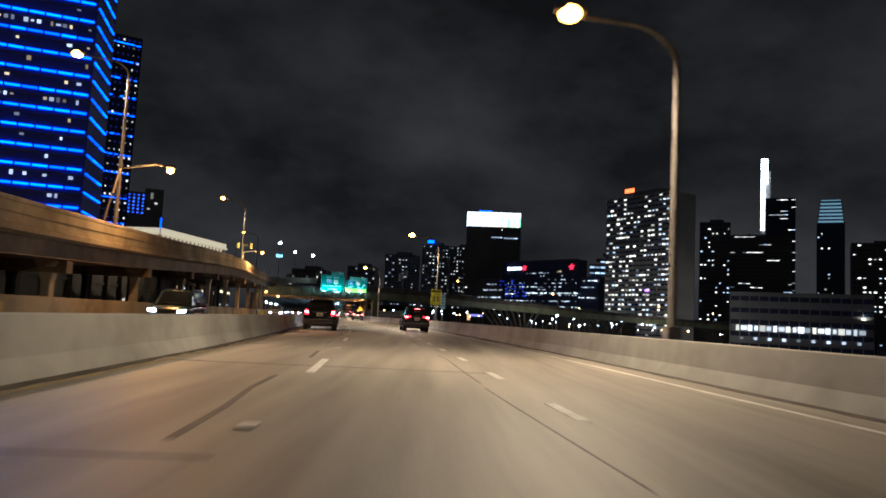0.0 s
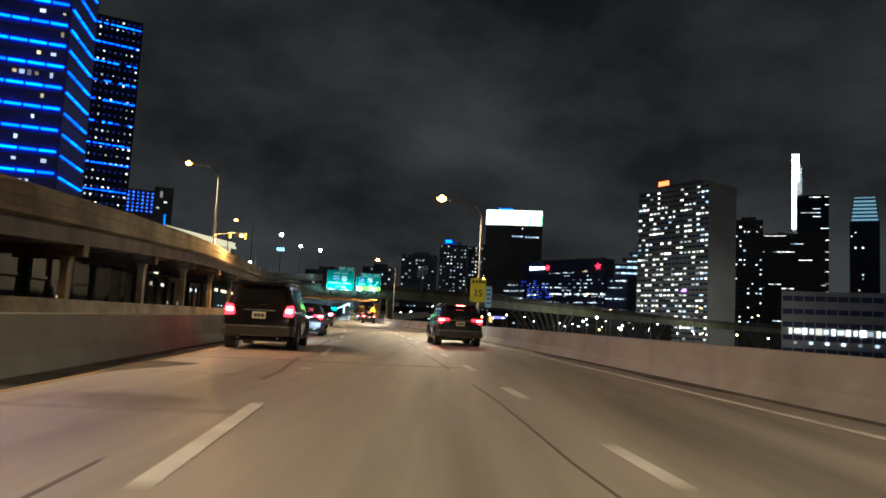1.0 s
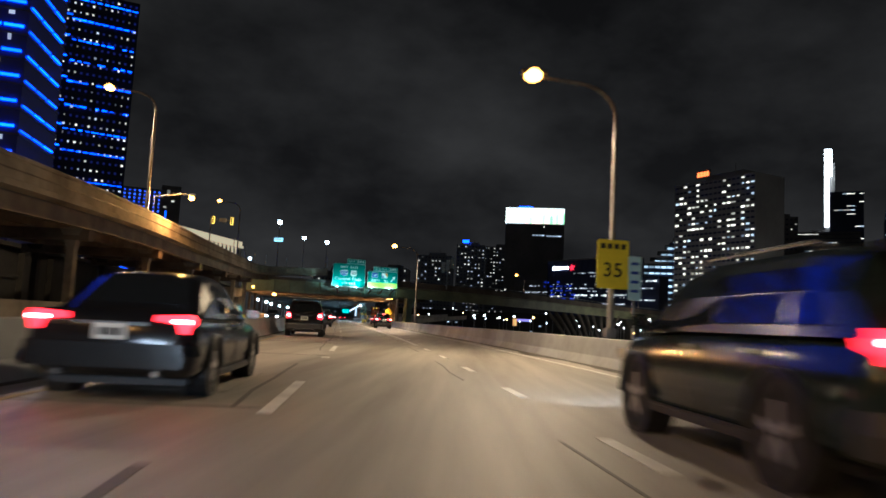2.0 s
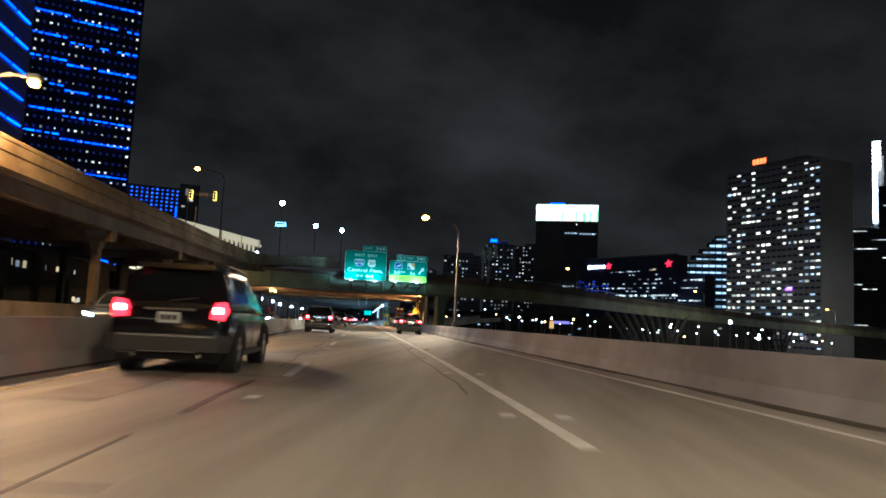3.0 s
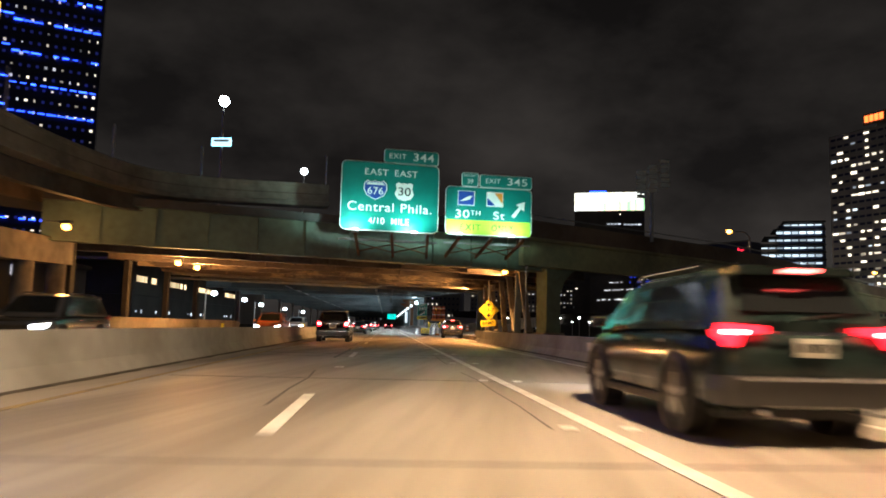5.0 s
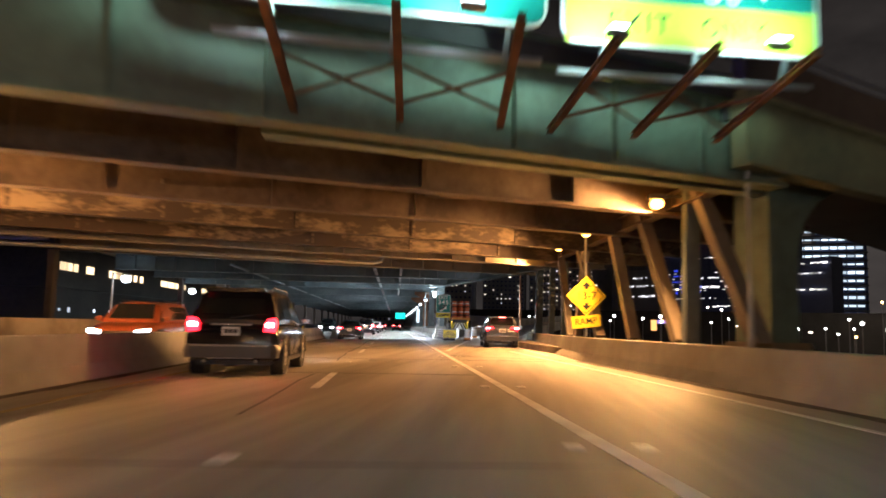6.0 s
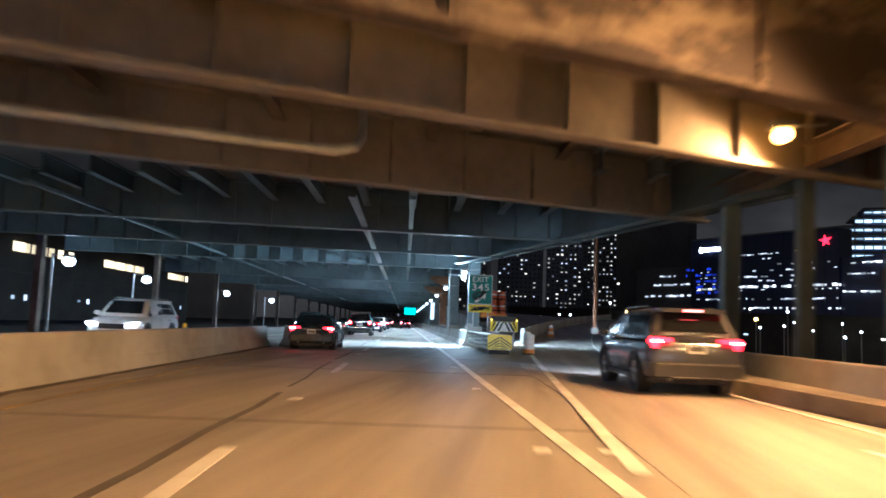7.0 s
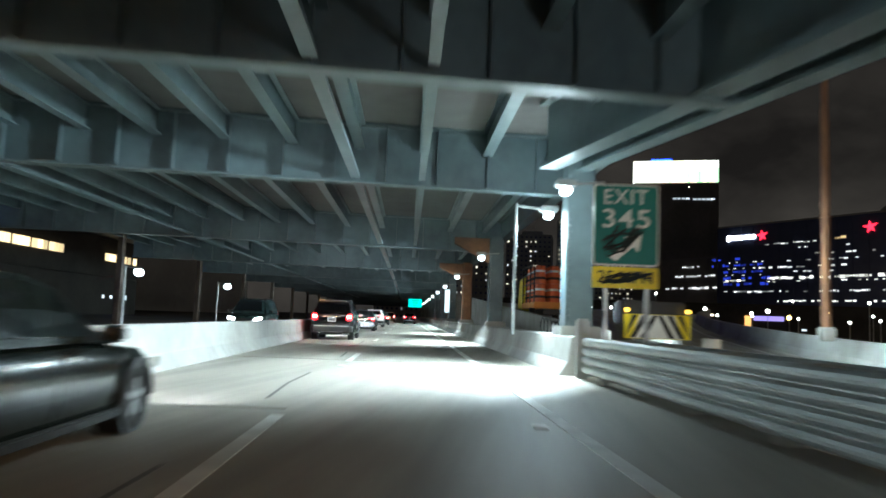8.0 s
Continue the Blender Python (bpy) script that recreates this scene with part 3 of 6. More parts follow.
for off in (10.5, 13.0, 15.5):
    part("stringer", i_beam(at(172 + off * 0.4, off, 6.2), at(190 + off * 0.4, off, 6.2), 0.28, 0.55, 0.03, 0.04), brown_steel, bridge)
# columns and leaning struts on the parapet
for y, lean, w in ((169.9, 4.3, 0.34), (173.8, 0, 0.34), (174.5, 4.2, 0.36), (178.5, 3.4, 0.34), (182.6, 4.4, 0.34), (186.2, -1.6, 0.28), (187.4, 3.2, 0.30), (191.4, 0, 0.26), (194.4, 0, 0.26), (198.0, 0, 0.36)):
    o = 9.35 if y < 190 else 9.95
    p = at(y, o, 0.7)
    part("strut", beam(p, at(y + lean, o + 0.1, 5.9), w, w * 1.15), blue_steel if lean == 0 else tan_steel, bridge)
    part("pedestal", box((0.7, 0.9, 1.6), at(y, o, -0.08), None, 0.03), old_concrete, bridge)
part("ledge", sweep([(8.0, -0.4), (8.0, 0.3), (10.6, 0.3), (10.6, -0.4)], 168, 200, 6.0), old_concrete, bridge)
p = at(173.2, 11.2, 0)
profile = [(-0.5, -5.2), (0.5, -5.2), (0.5, 2.6), (0.56, 3.3), (0.8, 4.0), (1.35, 4.6), (2.3, 5.05), (3.4, 5.2), (3.4, 5.75), (-0.5, 5.75)]
part("pier", loft([[p + SKEW1 * x + Vector((-0.3, 0.5, 0)) * k + Vector((0, 0, z)) for x, z in profile] for k in (-1, 1)]), green_steel, bridge)
part("pier_foot", box((1.5, 1.6, 0.9), p + Vector((0, 0, 0.35)), pose(0, 0, 0, 0, 0, 30), 0.05), old_concrete, bridge)
part("edge_beam", i_beam(at(171, 9.3, 5.05), at(200, 9.6, 5.05), 0.4, 0.5, 0.03, 0.05), brown_steel, bridge)
part("drain_pipe", tube([at(170, 9.15, 0.3), at(170, 9.15, 5.6), at(169.8, 9.2, 6.4)], 0.10), galvanised, bridge)
for y in (170, 178, 186, 194):
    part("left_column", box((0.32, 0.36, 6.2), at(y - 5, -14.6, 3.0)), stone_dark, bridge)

# pier bent beside the opposing lanes, a cap on round columns
bent0, bent1 = Vector((-32.4, 144.0, 0)), Vector((-35.6, 161.7, 0))
part("pier_cap", loft([[p + Vector((x, 0, z)) for x, z in ((-0.45, lo), (0.45, lo), (0.45, hi), (-0.45, hi))] for p, lo, hi in ((bent0, 2.85, 4.15), (bent1, 3.5, 4.65))]), old_concrete, bridge)
for k in range(6):
    p = bent0.lerp(bent1, 0.04 + 0.184 * k)
    part("pier_column", rod((p.x, p.y, -0.2), (p.x, p.y, 2.9 + 0.12 * k), 0.42, None, 18), old_concrete, bridge)

# the same bridge carries on to the right over the river bank
east = smooth_line([b0 + Vector((-1.2, -1.0, 1.15)), (6.0, 188.0, 7.2), (26.0, 215.0, 6.9), (62.0, 254.0, 6.1), (118.0, 302.0, 5.2), (190, 345, 4.2)], 6)
flyover = thing("flyover", "long pale green flyover with lattice supports crossing the river bank", "bridge")
part("parapet_wall", sweep_line(east, [(0, 0), (0, -1.0), (-0.3, -1.0), (-0.3, 0)]), parapet_brown, flyover)
part("fascia", sweep_line(east, [(0.0, -1.004), (0.14, -1.05), (0.14, -1.18), (0, -1.25), (0, -2.62), (0.14, -2.64), (0.14, -2.72), (-0.4, -2.72), (-0.4, -1.004)]), olive_steel, flyover)
part("rail", sweep_line(east, [(-0.12, 0.30), (-0.12, 0.36), (-0.18, 0.36), (-0.18, 0.30)]), galvanised, flyover)
part("deck", sweep_line(east, [(-0.42, -1.0), (-0.42, -1.6), (-9.0, -1.6), (-9.0, -1.0)]), deck_under, flyover)
for x, y in ((26, 215), (62, 254), (118, 302)):
    q = min(east, key=lambda p: (p.x - x) ** 2 + (p.y - y) ** 2)
    d = Vector((0.72, 0.69, 0))
    c = Vector((q.x, q.y, 0)) + Vector((-0.69, 0.72, 0)) * 1.0
    for foot, head in ((-5.0, -14.0), (-3.4, -11.4), (-1.8, -8.8), (-0.2, -6.2), (1.4, -3.6), (3.0, -1.0), (4.6, 1.6), (5.6, 4.6), (4.4, 9.0), (5.4, 11.5)):
        part("leg", tube([c + d * (foot + (head - foot) * u ** 1.5) + Vector((0, 0, -5.2 + (q.z + 2.5) * u)) for u in (0, 0.3, 0.6, 0.85, 1.0)], 0.24, 6, None, 0.34), parapet_brown, flyover)
    part("footing", box((13.0, 2.4, 1.2), c + Vector((0, 0, -5.0)), pose(0, 0, 0, 0, 0, 43.8), 0.05), old_concrete, flyover)

# ---------------------------------------------------------------- newer deck overhead, on pillars
deck2 = thing("upper_deck", "blue-grey steel upper deck with ribbed cross girders on pillars", "bridge")


def right_reach(y):
    """How far the deck reaches to the right of the lane line."""
    return 5.9 if y > 220 else 4.5 + (220.4 - y) * 0.25


PILLARS = [222.0 + 16.9 * k for k in range(15)]
girder_rows = [205.9, 213.8] + [y + 0.3 for y in PILLARS]
for y in girder_rows:
    a, b = across(y, -17.5, right_reach(y), SKEW2, 6.0)
    bm = i_beam(a, b, 0.42, 1.55, 0.04, 0.06)
    g = part("cross_girder", bm, blue_steel, deck2)
    if y < 330:
        stiffen(a, b, 1.55, g, blue_steel, 1.25, 0.2, 0.04)
for k in range(-10, 4):
    off = 1.65 * k
    part("stringer", i_beam(at(199.5 - off * 0.27, off, 5.98), at(470, off, 5.98), 0.26, 0.62, 0.03, 0.04), blue_steel, deck2)
for off, y1 in ((6.6, 211.0), (8.25, 204.4)):
    part("stringer", i_beam(at(198.0, off, 5.98), at(y1, off, 5.98), 0.26, 0.62, 0.03, 0.04), blue_steel, deck2)
# bottom chords running along the road from girder to girder
for y0, y1 in zip([199.0] + girder_rows[:10], girder_rows[:11]):
    for off, w in ((-8.85, 0.14), (-0.05, 0.22), (1.62, 0.16)):
        if off < 1 or y0 < 230:
            part("brace", beam(at(y0 + 0.25, off, 4.6), at(y1 - 0.25, off, 4.6), w, 0.10), blue_steel, deck2)
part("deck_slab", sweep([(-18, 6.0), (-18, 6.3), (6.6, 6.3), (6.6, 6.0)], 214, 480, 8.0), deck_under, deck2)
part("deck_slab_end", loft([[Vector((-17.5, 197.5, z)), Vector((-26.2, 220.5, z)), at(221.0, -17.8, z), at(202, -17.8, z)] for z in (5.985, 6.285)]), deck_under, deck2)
part("edge_girder", i_beam((-16.6, 197.0, 6.0), (-26.3, 220.4, 6.0), 0.45, 1.5, 0.05, 0.07), blue_steel, deck2)
part("edge_girder", i_beam((-15.9, 198.0, 5.8), (-25.5, 221.0, 5.8), 0.35, 1.2, 0.05, 0.06), blue_steel, deck2)
part("edge_girder", i_beam(at(221, 5.9, 5.99), at(470, 5.9, 5.99), 0.4, 1.0, 0.05, 0.06), blue_steel, deck2)
for k, y in enumerate(PILLARS):
    p = at(y - 0.4, 5.62, 0)
    p.x -= 0.12
    part("pillar", box((0.66, 0.7, 4.4), (p.x, p.y, 2.9), pose(0, 0, 0, 0, 0, heading(y)), 0.03), rust_brown if k == 2 else blue_steel, deck2)
    part("plinth", box((0.95, 1.25, 1.15), (p.x, p.y, 0.5), pose(0, 0, 0, 0, 0, heading(y)), 0.03), barrier_concrete, deck2)
    if k in (1, 2):
        gusset = [(5.55, 3.6), (5.55, 5.0), (3.5, 5.0), (3.5, 4.7)]
        part("gusset", loft([[at(y - 0.4 + d, o, z) for o, z in gusset] for d in (-0.12, 0.12)]), rust_brown, deck2)
    p = at(y - 6, -16.5, 0)
    part("left_pillar", box((0.36, 0.36, 6.2), (p.x, p.y, 2.9), None, 0.02), brown_steel, deck2)
barrier_run("pillar_barrier", lambda y: 4.72, 219.8, 420, 5.5, [(0, 0), (0.05, 0.08), (0.2, 0.3), (0.28, 0.82), (0.32, 0.85), (0.75, 0.85), (0.75, 0)], "pale concrete barrier between the roadway and pillar plinths")
# the drain pipe that bends up
part("drain_pipe", tube([Vector((-41.0, 184.3, 4.32)), Vector((-27.0, 192.3, 4.32)), Vector((-26.0, 192.9, 4.34)), Vector((-25.65, 193.1, 4.46)), Vector((-25.55, 193.15, 4.66)), Vector((-25.55, 193.15, 5.3))], 0.10), galvanised, deck2)

# paved gore between the roadway and the ramp, rising behind a wall
def shoulder(y):
    return max(0.0, 0.047 * (y - 227.0))


bm = loft([[at(y, o, z) for o, z in ((7.35, -0.2), (7.35, 0.95 + shoulder(y)), (7.6, 0.95 + shoulder(y)), (7.6, -0.2))] for y in range(226, 311, 4)])
side_wall = tagged(part("shoulder_wall", bm, barrier_concrete), "pale concrete wall with scrawled paint rising behind the pillars", "wall", kind="structure")
rg = random.Random(23)
for k in range(9):
    yc, zc, a, pts = 229.5 + 0.8 * k, 0.75 + 0.03 * k, rg.uniform(0, 6), []
    for j in range(6):
        a += rg.uniform(0.8, 1.7)
        pts.append(at(yc + 0.5 * math.cos(a), 7.335, zc + 0.36 * math.sin(a)))
    part("scrawl", tube(pts, 0.022, 4), scribble, side_wall)
gore = [p for p in inner if 214 < p.y < 312]
bm = loft([[at(p.y, 7.62, 0.004 + shoulder(p.y)), p + Vector((-0.28, 0, 0.002)), p + Vector((-0.28, 0, -0.5)), at(p.y, 7.62, -0.5)] for p in gore])
tagged(part("gore_pavement", bm, road_concrete), "worn concrete gore between the roadway and ramp", "pavement", kind="structure")
# bolts in a strip down each near pillar's flange
bolt = None
for k in range(4):
    y = PILLARS[k] - 0.4
    p = at(y, 5.50, 0) + right_of(y) * -0.27
    for j in range(26):
        z = 1.15 + 0.155 * j
        if bolt is None:
            ob = part("bolt", rod((0, 0, 0), (0, -0.03, 0), 0.032, 0.024, 6), blue_steel, deck2)
            bolt = ob.data
        else:
            ob = new("bolt", bolt)
            ob.parent = deck2
        ob.location = (p.x + 0.06, p.y - 0.36, z)

# ---------------------------------------------------------------- street lamps
def street_lamp(place, turn, height, reach, label, lit=True, power=2600, base_z=0.0, aim=None):
    """A tapered pole whose arm bends over to a cobra head; turn points the arm."""
    root = thing("street_lamp", label, "street lamp", place, turn, "street lamps")
    part("pole", rod((0, 0, base_z), (0, 0, height - 1.2), 0.11, 0.075), pole_metal, root)
    part("base", box((0.34, 0.34, 0.3), (0, 0, base_z + 0.15), None, 0.03), pole_metal, root)
    pts = [(0, reach * (1 - math.cos(a)) * 0.55, height - 1.2 + 1.0 * math.sin(a)) for a in [radians(v) for v in range(0, 91, 15)]] + [(0, reach, height - 0.12)]
    part("arm", tube(pts, 0.065, 8, None, 0.045), pole_metal, root)
    head = part("head", loft([[(x * w, reach + y, height + z) for x, z in ((-1, 0.02), (-0.7, 0.10), (0.7, 0.10), (1, 0.02), (0.8, -0.05), (-0.8, -0.05))] for y, w in ((-0.12, 0.07), (0.1, 0.14), (0.5, 0.17), (0.72, 0.08))]), pole_metal, root)
    bm = bmesh.new()
    bmesh.ops.create_uvsphere(bm, u_segments=12, v_segments=8, radius=0.29)
    bmesh.ops.transform(bm, matrix=Matrix.Translation((0, reach + 0.32, height - 0.07)) @ Matrix.Diagonal((0.85, 1.05, 0.72, 1)), verts=bm.verts)
    part("lens", bm, sodium_glow, root, smooth=True)
    if lit:
        p = root.matrix_basis @ Vector((0, reach + 0.32, height - 0.35))
        t = root.matrix_basis @ Vector((0, reach + 1.6, 0))
        lamp_light(p, aim or t, power, SODIUM, 172)
    return root


for x, y, h, w in ((7.25, 20.7, 7.8, 3500), (2.0, 74.6, 8.2, 4000), (-7.86, 134.6, 8.6, 6000), (10.9, -37, 7.9, 4300)):
    street_lamp((x, y, 0.78), heading(y) + 90, h, 2.4, "tall sodium street lamp standing on the road parapet", True, w)
for x, y, z in ((-16.4, 44.6, 4.7), (-22.9, 97.4, 6.3), (-34.6, 154.0, 7.4)):
    street_lamp((x, y, z), heading(y) + 90, 15.0 - z + (1.6 if y > 150 else 0), 2.6, "sodium street lamp on the elevated road's parapet", y < 150, 6000 if y < 60 else 8500)


def wall_lamp(place, out, power, label, glow=sodium_glow, colour=SODIUM, cone=168, big=1.0):
    """A box-shaped lamp on a short bracket; out points away from its mount."""
    root = thing("wall_lamp", label, "lamp", place, out, "lamps under the bridges")
    part("bracket", beam((0, -0.75, 0.12), (0, 0, 0.06), 0.06, 0.05), galvanised, root)
    part("housing", box((0.34, 0.46, 0.16), (0, 0.1, 0.06), None, 0.03), galvanised, root)
    bm = bmesh.new()
    bmesh.ops.create_uvsphere(bm, u_segments=12, v_segments=8, radius=0.17 * big)
    bmesh.ops.transform(bm, matrix=Matrix.Translation((0, 0.1, -0.01 - 0.12 * big)) @ Matrix.Diagonal((0.95, 1.05, 0.85, 1)), verts=bm.verts)
    part("lens", bm, glow, root, smooth=True)
    if power:
        p = Vector(place)
        lamp_light(p + Vector((0, 0, -0.3)), p + pose(0, 0, 0, 0, 0, out).to_3x3() @ Vector((0, 2.0, -2)), power, colour, cone)
    return root


for x, y, z in ((-11.9, 39.7, 7.8), (-20.9, 99.3, 8.5)):
    q = min(via_line, key=lambda p: abs(p.y - y))
    bulb = bpy.data.lights.new("lamp_light", "POINT")
    bulb.energy, bulb.color, bulb.shadow_soft_size = 1300 if y < 60 else 2600, (1.0, 0.44, 0.10), 0.2
    new("lamp_light", bulb).location = (x, y, z - 0.4)
    root = wall_lamp((x, y, z), heading(y) - 90, 0, "bright sodium lamp on a bracket arm over the opposing lanes", sodium_glow, DEEP_SODIUM)
    part("mast", tube([(0, -(Vector((q.x, y)) - Vector((x, y))).length - 0.4, q.z - z - 0.6), (0, -2.3, -0.2), (0, -0.6, 0.12)], 0.05, 8), pole_metal, root)
for x, y, z in ((-14.4, 175.5, 4.72), (-15.72, 182.45, 4.78), (-16.46, 187.6, 4.78), (-17.67, 193.5, 4.98)):
    wall_lamp((x, y, z), heading(y) + 90, 2500 if y < 190 else 1100, "glaring sodium lamp under the overpass edge", sodium_glow, DEEP_SODIUM, 146)
for x, y, z in ((-33.1, 157.6, 4.95), (-32.6, 167.3, 4.28), (-33.4, 171.6, 4.36)):
    wall_lamp((x, y, z), heading(y) - 90, 0, "sodium lamp under the overpass beside opposing lanes")
    bulb = bpy.data.lights.new("lamp_light", "POINT")
    bulb.energy, bulb.color, bulb.shadow_soft_size = 60 if y < 160 else 800, DEEP_SODIUM, 0.2
    new("lamp_light", bulb).location = (x + 0.3, y, z - 0.42)
for y in [219.6, 222.6] + [v - 0.9 for v in PILLARS[1:10]]:
    p = at(y, 4.85, 4.12 if y < 221 else 4.0 if y < 230 else 4.15)
    lamp = wall_lamp(p, heading(y) + (-90 if 221 < y < 230 else 90), (5000 if y < 221 else 4500 if y < 230 else 4600 if y < 320 else 0), "bright white floodlight on a pillar", led_glow if y < 230 else led_small, WHITE_LED, 118, 0.72 if y < 230 else 1.0)
    if 221 < y < 230:
        part("post", rod((0, -0.75, -3.2), (0, -0.75, 0.2), 0.045, None, 8), galvanised, lamp)
    if y < 230:
        bulb = bpy.data.lights.new("lamp_light", "POINT")
        bulb.energy, bulb.color, bulb.shadow_soft_size = 110, WHITE_LED, 0.25
        new("lamp_light", bulb).location = p + right_of(y) * -0.35 + Vector((0, 0, -0.45))
for x, y, z in ((-44.2, 200.7, 4.0), (-46.6, 215.9, 3.9), (-48.4, 227.3, 3.6), (-51.6, 248.5, 3.5), (-54, 268, 3.4)):
    root = wall_lamp((x, y, z), heading(y) - 90, 6000 if y < 210 else 8500, "cold white floodlight on a short post", led_glow, WHITE_LED, 106, 1.7)
    part("post", rod((0, -0.75, -z), (0, -0.75, 0.2), 0.09, 0.07), galvanised, root)
# tall white floodlights behind the elevated road
for x, y, z in ((-35.3, 179.2, 17.1), (-36.2, 203.7, 17.1), (-30.8, 200.6, 16.1), (-58, 240, 15)):
    root = thing("tall_floodlight", "tall mast with a glaring white floodlight", "street lamp", (x, y, 6.3), 0, "tall floodlights")
    part("mast", rod((0, 0, 0), (0, 0, z - 6.3), 0.1, 0.06), pole_metal, root)
    bm = bmesh.new()
    bmesh.ops.create_uvsphere(bm, u_segments=12, v_segments=8, radius=0.38)
    bmesh.ops.transform(bm, matrix=Matrix.Translation((0, 0, z - 6.3)), verts=bm.verts)
    part("lens", bm, led_glow, root, smooth=True)
    part("head", box((0.5, 0.7, 0.12), (0, 0, z - 5.95), None, 0.03), pole_metal, root)
    if y < 190:
        plate = part("street_plate", box((1.5, 0.06, 0.62), (0, -0.1, z - 9.4), None, 0.03), glowing("plate_glow", (0.55, 0.85, 0.95), 0.9), root, "lit pale blue street plate")
        part("plate_bar", box((1.1, 0.02, 0.16), (0, -0.14, z - 9.3)), sign_white, plate)

# ---------------------------------------------------------------- overhead guide signs
def guide_sign(place, turn, w, h, label):
    root = thing("overhead_sign", label, "road sign", place, turn, "overhead guide signs")
    part("panel", rounded_plate(w, h, 0.28, 0.05), sign_white, root, "white border")
    part("face", rounded_plate(w - 0.09, h - 0.09, 0.25, 0.02, (0, -0.03, 0)), sign_green, root, "green reflective face")
    return root


def tab(root, w, h, x, z):
    p = part("exit_tab", rounded_plate(w, h, 0.14, 0.05, (x, 0, z)), sign_white, root)
    q = part("tab_face", rounded_plate(w - 0.08, h - 0.08, 0.11, 0.02, (x, -0.03, z)), sign_green, p)
    return p


def shield(root, x, z, s, interstate):
    if interstate:
        out = [(-0.5, 0.30), (-0.36, 0.46), (-0.18, 0.40), (0, 0.46), (0.18, 0.40), (0.36, 0.46), (0.5, 0.30), (0.52, 0.0), (0.38, -0.30), (0, -0.52), (-0.38, -0.30), (-0.52, 0.0)]
        p = part("route_shield", flat([(x + a * s * 1.12, z + b * s) for a, b in out], -0.05), sign_white, root)
        part("shield_field", flat([(x + a * s * 1.02, z + b * s * 0.92) for a, b in out], -0.056), sign_blue, p)
        bar = [(-0.46, 0.24), (-0.33, 0.38), (-0.18, 0.33), (0, 0.38), (0.18, 0.33), (0.33, 0.38), (0.46, 0.24)]
        part("shield_band", flat([(x + a * s * 1.0, z + b * s) for a, b in bar], -0.061), sign_white, p, "pale top band")
    else:
        out = [(-0.46, 0.38), (-0.30, 0.50), (-0.15, 0.43), (0, 0.47), (0.15, 0.43), (0.30, 0.50), (0.46, 0.38), (0.40, 0.16), (0.50, -0.15), (0.34, -0.40), (0, -0.5), (-0.34, -0.40), (-0.50, -0.15), (-0.40, 0.16)]
        p = part("route_shield", flat([(x + a * s * 1.05, z + b * s) for a, b in out], -0.05), sign_white, root)
    return p


def sign_gear(root, w, h, slant):
    """Lamps, struts and bracing under a sign."""
    low = -h / 2
    for x in (-w * 0.36, 0.0, w * 0.36):
        part("strut", i_beam((x, -0.95, low - 0.18), (x + slant, 1.9, low - 0.95), 0.12, 0.13, 0.03, 0.03), rust_brown, root)
        part("hanger", beam((x + 0.12, 0.1, low + 0.1), (x + 0.12, 0.35, low - 0.5), 0.07, 0.07), galvanised, root)
    for x0, x1 in ((-0.36, 0.0), (0.0, 0.36)):
        part("brace", rod((w * x0 + slant * 0.5, 0.5, low - 0.55), (w * x1 + slant * 0.9, 1.6, low - 0.86), 0.035, None, 6), rust_brown, root)
        part("brace", rod((w * x1 + slant * 0.5, 0.5, low - 0.55), (w * x0 + slant * 0.9, 1.6, low - 0.86), 0.035, None, 6), rust_brown, root)
    part("catwalk", beam((-w / 2, 0.25, low - 0.42), (w / 2, 0.25, low - 0.42), 0.08, 0.1), galvanised, root)
    for x in (-w * 0.36, w * 0.22):
        f = part("sign_light", box((0.36, 0.2, 0.14), (x, -0.9, -h / 2 - 0.16), None, 0.03), galvanised, root)
        part("lens", box((0.3, 0.14, 0.05), (x, -0.88, -h / 2 - 0.07), None, 0.01), led_glow, f)
        m = root.matrix_basis
        lamp_light(m @ Vector((x, -0.95, -h / 2 - 0.02)), m @ Vector((x, 0.0, h * 0.12)), 260, (0.58, 1.0, 0.90), 176, 0.1)


HEAD = 10.0
ca = guide_sign((-20.35, 165.1, 7.56), HEAD + 8, 4.85, 3.42, "green overhead guide sign for the eastbound route to the city centre")
tab(ca, 2.75, 0.72, 1.0, 2.05)
lettering("EXIT", 0.36, sign_white, ca, 0.30, 2.05, -0.045, 1.1, 0.85)
lettering("344", 0.56, sign_white, ca, 1.60, 2.05, -0.045, 1.05, 1.05)
lettering("EAST", 0.44, sign_white, ca, -0.72, 1.18, -0.045, 1.08, 1.15)
lettering("EAST", 0.44, sign_white, ca, 0.75, 1.18, -0.045, 1.08, 1.15)
shield(ca, -0.75, 0.32, 1.0, True)
shield(ca, 0.68, 0.30, 0.92, False)
lettering("676", 0.50, sign_white, ca, -0.75, 0.24, -0.07, 1.0, 0.78)
lettering("30", 0.58, sign_black, ca, 0.68, 0.28, -0.06, 1.0, 0.62)
lettering("Central Phila.", 0.62, sign_white, ca, 0.0, -0.55, -0.045, 1.1, 4.15)
lettering("4/10  MILE", 0.44, sign_white, ca, -0.05, -1.22, -0.045, 1.1, 2.0)
sign_gear(ca, 4.85, 3.42, 0.5)
ca.scale = (1.05, 1, 1.05)

